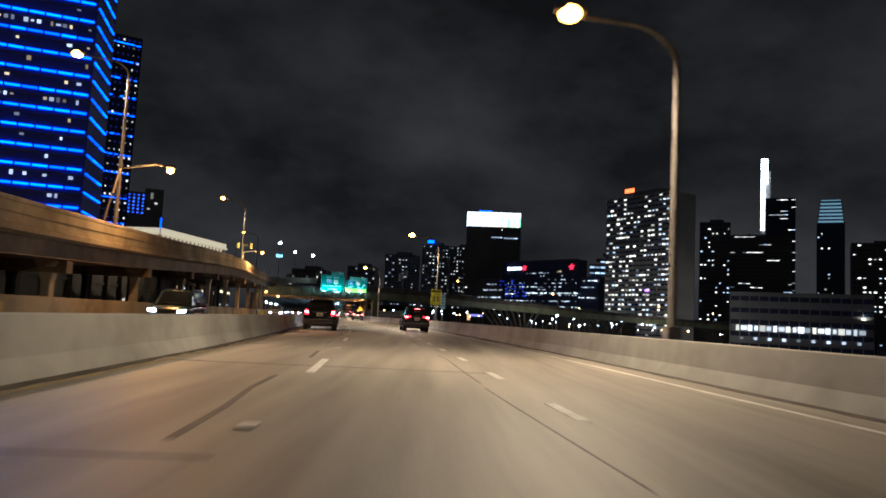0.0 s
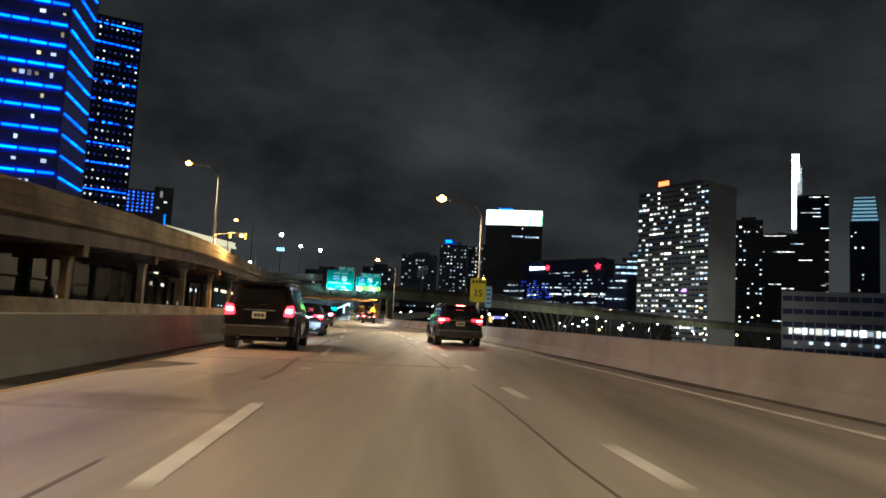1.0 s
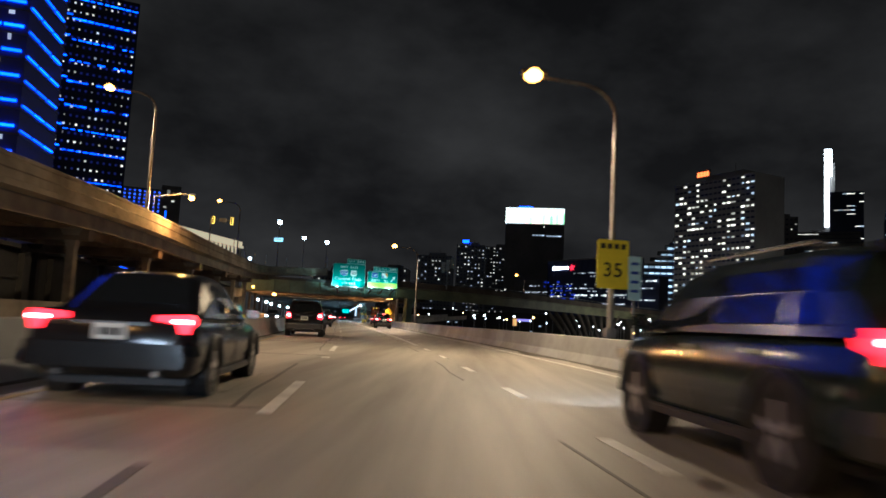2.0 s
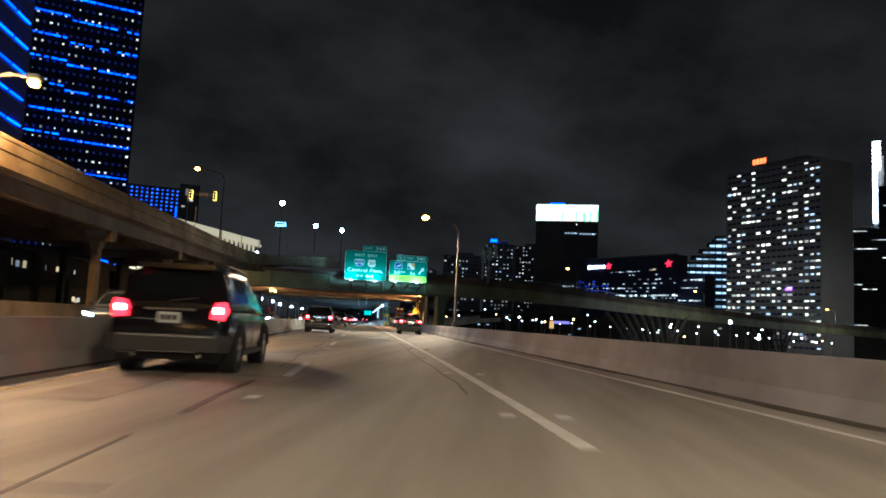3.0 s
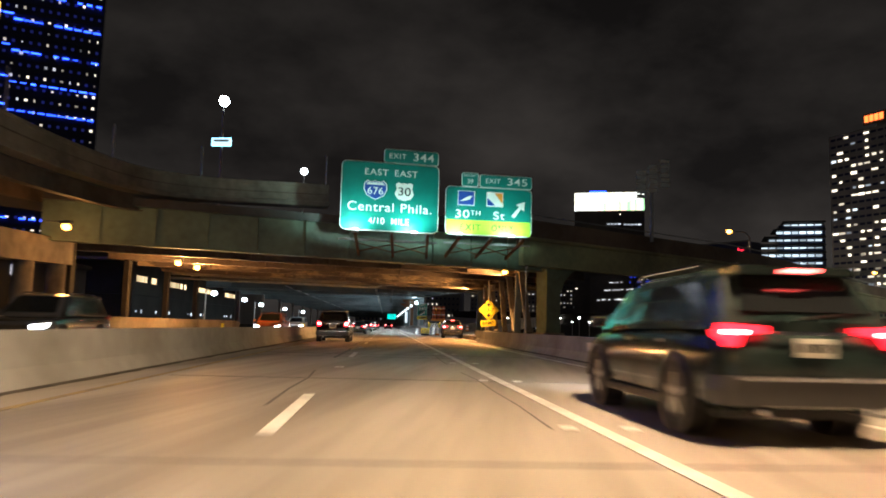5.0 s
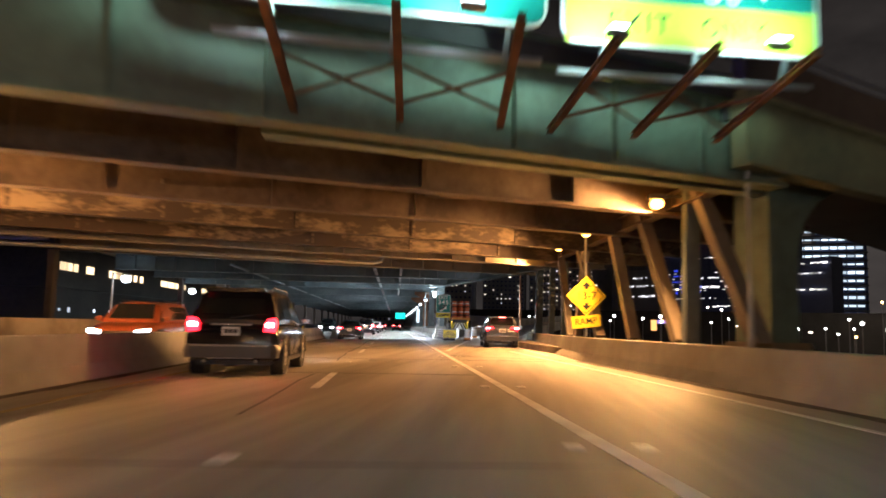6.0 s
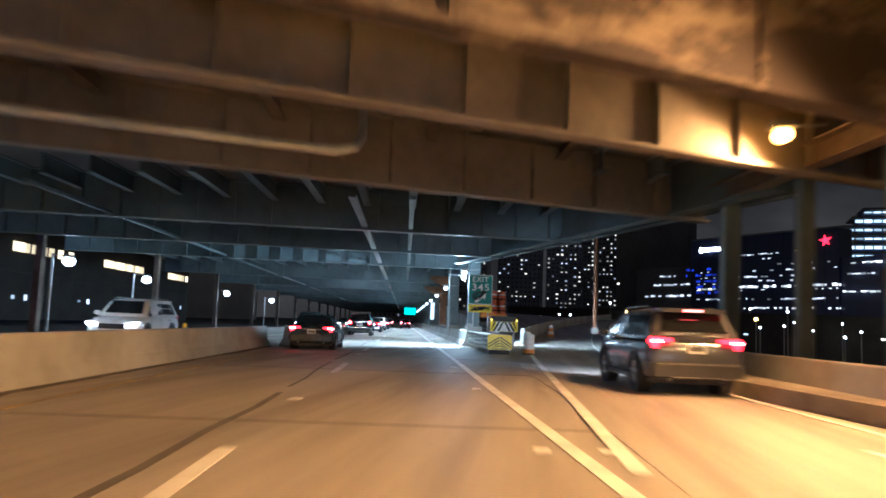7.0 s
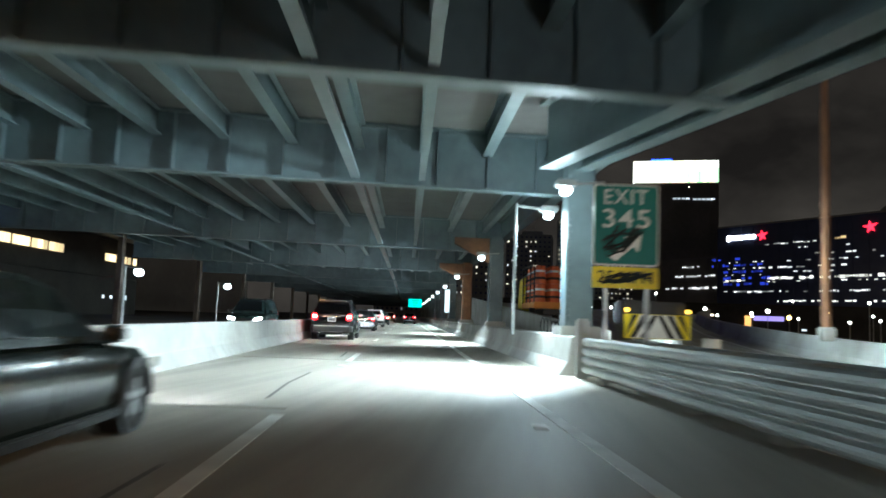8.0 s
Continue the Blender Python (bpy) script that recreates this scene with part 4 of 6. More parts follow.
cb = guide_sign((-15.35, 167.3, 7.2), HEAD + 4, 4.75, 2.62, "green overhead exit sign with a lime exit-only panel")
tab(cb, 2.9, 0.72, 0.92, 1.66)
tab(cb, 0.92, 0.78, -1.05, 1.70)
lettering("OLD EXIT", 0.18, sign_white, cb, -1.05, 1.92, -0.045, 1.0, 0.7)
lettering("39", 0.36, sign_white, cb, -1.05, 1.58, -0.045)
lettering("EXIT", 0.36, sign_white, cb, 0.20, 1.66, -0.045, 1.1, 0.8)
lettering("345", 0.56, sign_white, cb, 1.55, 1.66, -0.045, 1.05, 1.1)
part("lime_panel", box((4.6, 0.02, 0.78), (0, -0.035, -0.88)), sign_lime, cb, "lime exit-only panel")
lettering("EXIT", 0.48, sign_black, cb, -1.0, -0.9, -0.055, 1.2, 1.1)
lettering("ONLY", 0.48, sign_black, cb, 0.75, -0.9, -0.055, 1.2, 1.2)
lettering("30", 0.62, sign_white, cb, -1.45, -0.20, -0.045, 1.1, 0.75)
lettering("TH", 0.36, sign_white, cb, -0.72, -0.12, -0.045, 1.1, 0.55)
lettering("St", 0.60, sign_white, cb, 0.55, -0.22, -0.045, 1.1, 0.62)
plate = part("symbol_plate", box((0.92, 0.02, 0.80), (-1.25, -0.045, 0.68)), sign_white, cb)
part("symbol_field", box((0.84, 0.02, 0.72), (-1.25, -0.05, 0.68)), sign_blue, plate)
part("symbol_mark", flat([(-1.6, 0.50), (-1.15, 0.78), (-0.9, 0.82), (-1.05, 0.62), (-1.3, 0.54)], -0.064), sign_white, plate)
plate = part("symbol_plate", box((0.92, 0.02, 0.80), (0.32, -0.045, 0.68)), sign_white, cb)
part("symbol_field", flat([(-0.10, 0.34), (-0.10, 0.75), (0.35, 0.34)], -0.06), sign_blue, plate)
part("symbol_field", flat([(0.30, 1.02), (0.74, 1.02), (0.74, 0.45)], -0.06), sign_orange, plate)
part("arrow", flat([(1.25, -0.18), (1.40, -0.30), (1.78, 0.22), (1.95, 0.10), (1.98, 0.62), (1.48, 0.45), (1.66, 0.34)], -0.047), sign_white, cb)
sign_gear(cb, 4.75, 2.62, -0.3)

# back of a sign structure on the flyover
root = thing("sign_frame", "galvanised back of a slatted road sign on a post", "road sign", (-5.35, 174.5, 6.6), 12)
for x, z in ((-0.75, 3.55), (0.02, 3.95), (0.8, 4.35)):
    for k in range(6):
        part("slat", box((0.60, 0.05, 0.24), (x, 0, z - 0.75 + 0.3 * k), None, 0.015), sign_back, root)
    part("stile", box((0.08, 0.05, 1.8), (x, 0.06, z)), galvanised, root)
for z in (3.4, 4.3):
    part("cross_bar", beam((-1.05, 0.11, z - 0.25), (1.1, 0.11, z + 0.25), 0.07, 0.08), galvanised, root)
part("post", beam((0, 0.2, 0), (0, 0.2, 4.6), 0.16, 0.16), galvanised, root)

# ---------------------------------------------------------------- small road signs
def small_sign(place, turn, label):
    return thing("road_sign", label, "road sign", place, turn)


p = Vector((2.0, 74.35, 0.78))
sp = small_sign(p, heading(75) + 4, "yellow advisory 35 speed plate above a small plate")
part("plate", rounded_plate(1.02, 1.5, 0.06, 0.02, (-0.1, -0.2, 2.25)), sign_yellow, sp)
for k in range(4):
    part("legend_bar", box((0.15, 0.008, 0.16), (-0.43 + 0.22 * k, -0.214, 2.80)), sign_black, sp)
lettering("35", 0.62, sign_black, sp, -0.1, 2.05, -0.215, 1.1)
part("lower_plate", rounded_plate(0.42, 1.35, 0.04, 0.02, (0.60, -0.25, 1.85)), plain("sign_pale_blue", (0.55, 0.80, 0.82), 0.45), sp, "pale blue narrow plate")
part("post", beam((0.60, -0.19, 0), (0.60, -0.19, 2.4), 0.05, 0.05), galvanised, sp)
for k in range(4):
    part("legend_bar", box((0.26, 0.008, 0.09), (0.60, -0.264, 2.3 - 0.28 * k)), sign_blue, sp)

ds = small_sign((-15.72, 183.6, 0.78), heading(183) - 2, "yellow diamond clearance sign reading 13-7 over a ramp plate")
part("diamond", flat([(0, 0.78), (0.78, 1.56), (0, 2.34), (-0.78, 1.56)], 0.0, 0.02), sign_yellow, ds)
part("border", flat([(0, 0.86), (0.70, 1.56), (0, 2.26), (-0.70, 1.56)], -0.012, 0.004), sign_black, ds)
part("face", flat([(0, 0.90), (0.66, 1.56), (0, 2.22), (-0.66, 1.56)], -0.016, 0.006), sign_yellow, ds)
lettering("13-7", 0.44, sign_black, ds, 0, 1.56, -0.024)
for s, c in ((1, 2.12), (-1, 1.0)):
    part("arrow", flat([(0, c), (0.2, c - s * 0.2), (0.07, c - s * 0.2), (0.07, c - s * 0.3), (-0.07, c - s * 0.3), (-0.07, c - s * 0.2), (-0.2, c - s * 0.2)], -0.022, 0.004), sign_black, ds)
part("ramp_plate", flat([(-0.55, 0.28), (0.55, 0.40), (0.5, 0.86), (-0.6, 0.74)], -0.03, 0.02), sign_yellow, ds)
for ob in lettering("RAMP", 0.34, sign_black, ds, -0.03, 0.57, -0.045):
    ob.rotation_euler = (0, radians(-6), 0)
part("post", rod((0, 0.08, 0), (0, 0.08, 3.9), 0.05), galvanised, ds)

ex = small_sign((-24.85, 218.4, 0.0), heading(220) - 4, "green exit 345 gore sign with a yellow speed plate on posts")
part("panel", rounded_plate(1.24, 1.55, 0.07, 0.03, (0, 0, 3.03)), sign_white, ex)
part("face", rounded_plate(1.18, 1.49, 0.06, 0.02, (0, -0.02, 3.03)), sign_green, ex)
lettering("EXIT", 0.40, sign_white, ex, -0.02, 3.55, -0.034, 1.1, 0.82)
lettering("345", 0.50, sign_white, ex, 0, 3.13, -0.034, 1.1, 0.88)
part("arrow", flat([(-0.30, 2.40), (-0.18, 2.34), (0.14, 2.62), (0.24, 2.52), (0.30, 2.86), (-0.04, 2.80), (0.05, 2.72)], -0.034), sign_white, ex)
part("speed_plate", box((1.24, 0.02, 0.40), (0, -0.01, 2.03), None, 0.01), sign_yellow, ex, "scuffed yellow plate")
lettering("25 MPH", 0.32, sign_black, ex, 0, 2.03, -0.025)
for x in (-0.35, 0.42):
    part("post", beam((x, 0.06, 0), (x, 0.06, 3.7), 0.08, 0.08), galvanised, ex)

# lit white panel hung on a far pillar
lp = thing("light_panel", "tall narrow white lit panel hung on a pillar", "lamp", at(PILLARS[3] - 1.0, 5.0, 0), heading(270))
part("case", box((0.50, 0.12, 2.2), (0, 0, 2.7), None, 0.02), galvanised, lp)
part("lens", box((0.42, 0.02, 2.1), (0, -0.07, 2.7)), glowing("panel_glow", (0.78, 0.95, 1.0), 0.7), lp)
part("arm", beam((0, 0.05, 2.7), (0.5, 0.3, 2.7), 0.06, 0.06), galvanised, lp)

# lit sign far under the deck
fs = small_sign(at(333, 2.6, 0), heading(333), "small teal guide sign lit under the deck")
part("panel", rounded_plate(2.4, 1.5, 0.1, 0.05, (0, 0, 3.5)), sign_white, fs)
# face emits teal itself: the lighting on the sign is put into its material
part("face", rounded_plate(2.3, 1.4, 0.08, 0.02, (0, -0.03, 3.5)), glowing("teal_face", (0.0, 0.62, 0.5), 1.1), fs)
for k in range(3):
    part("legend_bar", box((1.5 - 0.3 * k, 0.01, 0.18), (0, -0.05, 3.95 - 0.42 * k)), sign_white, fs)
for x in (-0.8, 0.8):
    part("hanger", beam((x, 0.05, 4.2), (x, 0.05, 6.0), 0.08, 0.08), galvanised, fs)

# dark scrawl over the arrow and the speed plate
rg = random.Random(17)
for x0, z0, w, h, n in ((-0.05, 2.72, 0.42, 0.34, 7), (0.02, 2.03, 0.50, 0.13, 7)):
    for k in range(n):
        pts, a = [], rg.uniform(0, 6.28)
        for j in range(7):
            a += rg.uniform(0.6, 1.5)
            pts.append((x0 + w * math.cos(a) * rg.uniform(0.4, 1.0), -0.046, z0 + h * math.sin(a * 1.3) * rg.uniform(0.4, 1.0)))
        part("scrawl", tube(pts, 0.016, 4), scribble, ex)
# ---------------------------------------------------------------- city towers
def tower(name, label, corner, turn, w, d, h, floors, cols, mat, lit=0.3, side_cols=0, glow=(window_warm, window_cool), seed=1, sill=0.34, wide=0.5, base=-5.0, cap=140, side_lit=None, roof=True):
    """A tower whose front left foot is at corner, its front running along its own x; lit windows are panes of their own."""
    root = thing(name, label, "building", (*corner, base), turn)
    H = h - base
    body = box((w, d, H), (w / 2, d / 2, H / 2))
    part("wall", body, mat, root)
    if roof:
        crest = box((w * 0.46, d * 0.5, 3.0), (w * 0.55, d / 2, H + 1.5))
        rod((w * 0.6, d / 2, H + 3), (w * 0.6, d / 2, H + 7.5), 0.18, 0.08, 6, crest)
        part("roof_plant", crest, mat, root)
    r = random.Random(seed)
    fh, cw = H / floors, w / cols
    ledges = bmesh.new()
    for f in range(1, floors + 1):
        box((w + 0.2, 0.2, fh * 0.2), (w / 2, -0.1, f * fh - fh * 0.1), None, 0, ledges)
        box((0.2, d + 0.2, fh * 0.2), (-0.1, d / 2, f * fh - fh * 0.1), None, 0, ledges)
    for c in range(0, cols + 1, 3):
        box((0.35, 0.3, H), (c * cw, -0.12, H / 2), None, 0, ledges)
    tagged(part("facade_relief", ledges, mat, root), kind="stuff")
    first = part("window", box((cw * wide, 0.08, fh * sill)), glow[0], root)
    mesh_a = first.data
    bpy.data.objects.remove(first)
    mesh_b = mesh_a.copy()
    mesh_b.materials[0] = glow[1]
    dim = bmesh.new()
    spots = []
    for f in range(floors):
        busy, run = r.random() ** 1.6 * 2.2, 0
        for c in range(cols):
            if wide >= 0.88:
                run = run - 1 if run > 0 else (r.randint(2, 5) if r.random() < lit * 0.4 * busy else 0)
            if (run > 0) if wide >= 0.88 else r.random() < lit:
                spots.append((f, c))
            else:
                box((cw * wide, 0.06, fh * sill), ((c + 0.5) * cw, -0.03, f * fh + fh * 0.45), None, 0, dim)
    tagged(part("unlit_glazing", dim, tower_glass, root), kind="stuff")
    r.shuffle(spots)
    for f, c in spots[:cap]:
        ob = new("window", mesh_a if r.random() < 0.7 else mesh_b)
        ob.parent, ob.location = root, ((c + 0.5) * cw, -0.06, f * fh + fh * 0.45)
        ob.scale = (1.09 if wide >= 0.88 else r.uniform(0.45, 1.15), 1, r.uniform(0.55, 1.1))
    if side_cols:
        sw = d / side_cols
        for f in range(floors):
            for c in range(side_cols):
                if r.random() < (lit if side_lit is None else side_lit):
                    ob = new("window", mesh_a if r.random() < 0.6 else mesh_b)
                    ob.parent, ob.location, ob.rotation_euler = root, (-0.06, (c + 0.5) * sw, f * fh + fh * 0.45), (0, 0, radians(90))
    return root


sign_red_glow = glowing("sign_red_glow", (1.0, 0.15, 0.03), 2.4)
star_red = glowing("star_red", (1.0, 0.02, 0.05), 1.7)
# apartment slab with a broad blank end wall
apt = tower("apartment_tower", "tall pale apartment slab with scattered lit windows", (88.0, 371.5), -60, 41, 17, 65, 30, 18, tower_pale, 0.44, 0, seed=3, cap=280, wide=0.78, sill=0.32)
sign = part("roof_sign", box((7.0, 0.6, 3.4), (15, 0.5, 73.0)), tower_dark, apt)
for k in range(4):
    part("sign_bar", box((1.15, 0.2, 2.0), (12.6 + 1.6 * k, 0.1, 73.0)), sign_red_glow, sign)
# tower with a lit crown
crown = tower("crown_tower", "dark office tower with a glowing coloured display crown", (28.3, 623), -8, 45, 38, 80, 24, 16, tower_dark, 0.02, 6, seed=8, cap=16, side_lit=0.03, roof=False)
for ob in crown.children:
    if ob.name.startswith("unlit_glazing"):
        ob.data.materials[0] = tower_dark
part("crown_body", box((44.6, 37.6, 13), (22.5, 19, 91.5)), tower_dark, crown)
rc = random.Random(77)
display = {"white": crown_white, "pale": glowing("display_pale", (1.0, 0.90, 0.62), 1.3), "green": glowing("display_green", (0.45, 0.95, 0.45), 1.1), "pink": glowing("display_pink", (1.0, 0.62, 0.50), 1.6), "blue": glowing("display_blue", (0.45, 0.65, 1.0), 1.8)}
for k in range(36):
    u = (k + 0.5) / 36
    top = display["white" if rc.random() < 0.75 else "pale"]
    edge = 0.25 + 0.5 * u * rc.uniform(0.4, 1.0)
    lowc = display["white" if u < 0.3 else rc.choice(("green", "white", "pink", "pale", "pink"))]
    part("display_strip", box((1.06, 0.3, 12.2 * (1 - edge)), (45 * u, -0.15, 97.7 - 6.1 * (1 - edge))), top, crown)
    part("display_strip", box((1.06, 0.3, 12.2 * edge - 0.1), (45 * u, -0.15, 85.5 + 6.1 * edge)), lowc, crown)
for k in range(14):
    part("display_strip", box((0.3, 2.2, 12.2), (-0.15, 1.5 + 2.66 * k, 91.6)), display["blue"] if k % 3 else crown_white, crown)
part("crown_glow_bar", box((11, 1, 1.4), (15, 4, 98.8)), blue_line, crown)
for k in range(9):
    part("window", box((1.9, 0.1, 0.9), (22 + 2.3 * k + (1.4 if k > 3 else 0), -0.2, 76.5 - (0.4 if k > 3 else 0))), window_cool, crown)

# long office block with a sign and stars
off_b = tower("office_block", "long dark office block with a white sign and red stars", (51.7, 529.8), -52.7, 70, 9, 43.5, 12, 36, tower_glass, 0.05, 0, seed=12, cap=30, sill=0.16, wide=0.9, glow=(window_cool, window_warm), roof=False)
part("end_block", box((17, 8, 37), (78.6, 5, 18.5)), tower_glass, off_b)
part("low_wing", box((46, 24, 38), (-23.1, 24, 19)), tower_dark, off_b)
part("roof_line", box((70.6, 1.0, 0.6), (35, 0.2, 48.8)), tower_dark, off_b)
strip_white = glowing("strip_white", (0.98, 0.96, 0.90), 0.8, 1.6)
strip_dim = glowing("strip_dim", (0.90, 0.90, 0.92), 0.5, 1.8)
strip_blue = glowing("strip_blue", (0.04, 0.08, 0.9), 0.22, 1.8)
ro = random.Random(31)


def lit_run(x0, x1, z, mat, fill, h=1.0, y=-0.2, step=1.5):
    """A floor of lit panes with gaps where rooms are dark."""
    x = x0
    while x < x1:
        w = step * ro.uniform(0.5, 1.5)
        if ro.random() < fill:
            part("lit_pane", box((w, 0.12, h * ro.uniform(0.35, 0.8)), (x + w / 2, y, z + ro.uniform(-0.15, 0.15))), mat, off_b)
        x += w + 0.25


lit_run(24, 70, 26.6, strip_white, 0.9, 1.5)
lit_run(24, 70, 25.2, strip_white, 0.35, 0.6)
lit_run(23, 46, 40.2, strip_dim, 0.8, 0.6)
lit_run(52, 56, 40.8, window_amber, 0.9, 1.4)
lit_run(20, 55, 30.8, strip_dim, 0.45, 1.0)
lit_run(40, 70, 35.6, strip_dim, 0.3, 0.8)
lit_run(71.5, 87, 34.6, strip_white, 0.75, 1.0)
lit_run(71.5, 87, 30.4, strip_dim, 0.6, 1.0)
lit_run(71.5, 87, 23.8, strip_white, 0.5, 0.9)
lit_run(2, 70, 21.4, strip_dim, 0.55, 0.9)
lit_run(26, 70, 33.2, strip_dim, 0.35, 0.7)
lit_run(30, 70, 29.0, strip_dim, 0.4, 0.8)
lit_run(26, 70, 17.6, strip_white, 0.5, 0.8)
lit_run(34, 68, 38.2, strip_dim, 0.3, 0.7)
for z in (24.5, 27.0, 29.6, 32.4, 35.0):
    lit_run(-3 if z > 30 else 3, 24 if z < 33 else 12, z, strip_blue, 0.62, 1.5)
for z in (25.6, 28.3, 31.0, 33.6):
    lit_run(2, 22, z, strip_dim, 0.2, 0.5, -0.25, 0.9)
for z, x0, x1 in ((37.0, -10, 0), (33.8, -30, -17), (29.5, -34, -12), (24.0, -40, -2)):
    lit_run(x0, x1, z, strip_white if z > 36 else strip_dim, 0.7, 1.1, 11.8)
rs2 = random.Random(6)
for k in range(7):
    part("sign_shape", box((1.75, 0.4, rs2.choice((1.7, 1.9, 2.5))), (5.8 + 2.0 * k, -0.4, 43.8), None, 0.3), glowing("sign_white_glow", (1.0, 1.0, 1.0), 4.0) if k == 0 else bpy.data.materials["sign_white_glow"], off_b)


def star(x, z, s):
    pts = []
    for k in range(10):
        a, q = radians(98 + 36 * k), s * (1.25 if k in (2, 8) else 1.0) if k % 2 == 0 else s * 0.42
        pts.append((x + q * math.cos(a), z + q * math.sin(a)))
    return flat(pts, -0.5, 0.4)


part("red_star", star(21.8, 43.9, 2.1), star_red, off_b)
part("red_star", star(65.1, 43.7, 2.2), star_red, off_b)
# open-sided lit parking block, stepping down at one end
stk = thing("lit_block", "open-sided block with brightly lit white-blue floors", "building", (121, 566, -5), -14)
part("core", box((40, 18, 52), (22, 11, 26)), tower_glass, stk)
part("upper_core", box((24, 16, 17), (30, 11, 60.4)), tower_glass, stk)
glow_floor = glowing("floor_glow", (0.72, 0.90, 1.0), 0.7, 1.4)
for k in range(16):
    z, x0 = 3.4 + 4.35 * k, 0.0 if k < 12 else 5.0 * (k - 11)
    part("slab", box((42 - x0, 20, 0.9), (x0 + 21 - x0 / 2, 10, z + 1.9)), tower_dark, stk)
    for c in range(10):
        if 4.0 * c >= x0:
            part("lit_bay", box((3.3, 0.3, 0.7 + 0.7 * ((k * 7 + c * 3) % 3) / 2), (2.2 + 4.0 * c, 0.6, z)), glow_floor, stk)
for c in range(11):
    part("post", box((0.35, 0.35, 52), (0.3 + 4.0 * c, 0.3, 26)), tower_dark, stk)
# far towers
tower("office_tower", "dark narrow office tower with few lit windows", (224, 616), -22, 24, 24, 93, 26, 8, tower_dark, 0.28, 0, seed=21, cap=45, sill=0.3)
tower("office_tower", "broad dark tower with rows of lit floors", (305, 762), -25, 62, 40, 103, 27, 16, tower_dark, 0.17, 0, seed=22, cap=110, sill=0.15, wide=0.9)
cmt = tower("spire_tower", "skyscraper with a tall glowing white spire", (341, 752), -25, 28, 28, 142, 38, 8, tower_glass, 0.22, 0, seed=23, cap=80, sill=0.15, wide=0.9, roof=False)
for k in range(20):
    w = 6.4 if k >= 13 else 3.6
    part("spire_panel", box((w, 5, 3.5), (-4.5 + w / 2, 3, 115.8 + 3.75 * k)), spire_white, cmt)
part("spire_core", box((8, 8, 176), (0.5, 9, 88)), tower_dark, cmt)
glt = tower("glass_tower", "distant glass skyscraper with a lit blue-green top", (430, 820), -28, 28, 28, 128, 32, 8, tower_glass, 0.08, 0, seed=24, cap=24, roof=False)
for k in range(7):
    part("lit_floor", box((25 - k * 0.9, 0.4, 1.9 if k < 6 else 1.0), (14, -0.3, 136 + 4.0 * k)), glowing("top_glow", (0.42, 0.66, 0.72), 0.24) if k == 0 else bpy.data.materials["top_glow"], glt)
part("top_block", loft([[(x, y, z) for x, y in ((i, i), (28 - i, i), (28 - i, 28 - i), (i, 28 - i))] for i, z in ((0.2, 133), (3.4, 162))]), tower_glass, glt)
tower("office_tower", "dark distant tower with warm lit floors", (395, 690), -28, 60, 40, 92, 22, 14, tower_dark, 0.3, 0, seed=31, cap=90, sill=0.3)
low = tower("low_building", "pale low building with a brightly lit ground floor", (112, 275), -28, 46, 18, 16.5, 5, 14, tower_pale, 0.04, 0, seed=4, sill=0.4, wide=0.9, roof=False)
for k in range(20):
    part("lit_window", box((1.0 + 0.9 * ((k * 5) % 3) / 2, 0.2, 2.0 - 0.5 * (k % 2)), (2.6 + 2.1 * k, -0.3, 8.4)), strip_white if k % 4 else window_warm, low)
for k in range(9):
    part("lit_window", box((1.1, 0.2, 0.9), (4.0 + 4.7 * k, -0.3, 4.6)), strip_dim, low)
# cluster ahead
tower("apartment_tower", "dark distant apartment tower with scattered lights", (-46, 728), -4, 32, 24, 62, 20, 10, tower_dark, 0.22, 0, seed=41, cap=50, glow=(room_warm, room_dim), sill=0.3, wide=0.42)
tower("apartment_tower", "distant tower with lit blue rooftop band", (-10, 735), -4, 26, 24, 74, 24, 8, tower_dark, 0.42, 0, seed=42, cap=80, glow=(room_warm, room_dim), sill=0.3, wide=0.42)
part("roof_band", box((6, 0.4, 2.6), (8, -0.4, 82)), blue_line, bpy.data.objects["apartment_tower.002"])
tower("apartment_tower", "distant apartment tower with dense lit windows", (16, 760), -6, 34, 24, 76, 24, 12, tower_dark, 0.45, 0, seed=43, cap=110, glow=(room_warm, room_dim), sill=0.3, wide=0.42)
for x, y, w, h, s in ((-120, 640, 30, 38, 51), (-78, 690, 26, 46, 52), (60, 900, 40, 66, 53), (120, 820, 34, 54, 54), (170, 760, 40, 60, 55), (-160, 820, 40, 42, 56)):
    tower("office_tower", "far dark block with scattered lit windows", (x, y), -6, w, 20, h, int(h / 3.6), int(w / 3), tower_dark, 0.2, 0, seed=s, cap=40, glow=(room_warm, room_dim), sill=0.3, wide=0.42)

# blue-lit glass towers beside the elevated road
# faint emission paints the blue strips' spill onto the glass wall
strip_spill = glowing("blue_spill_glass", (0.08, 0.085, 0.26), 0.010)
strip_spill.node_tree.nodes["Principled BSDF"].inputs["Roughness"].default_value = 0.15
cira = thing("blue_line_tower", "glass tower ringed by rows of bright blue light strips", "building", (-81.5, 176, -1))
front, back = Vector((-0.93, -0.37, 0)), Vector((-0.22, 0.97, 0))
A = Vector((0, 0, 0))
foot = [A, A + front * 70, A + front * 70 + back * 20, A + back * 20]
lean = Vector((-0.02, 0.02, 0))
part("wall", loft([[p + lean * z + Vector((0, 0, z)) for p in foot] for z in (0, 112)]), strip_spill, cira)
out1, out2 = Vector((0.37, -0.93, 0)), Vector((0.97, 0.22, 0))
seg = {}
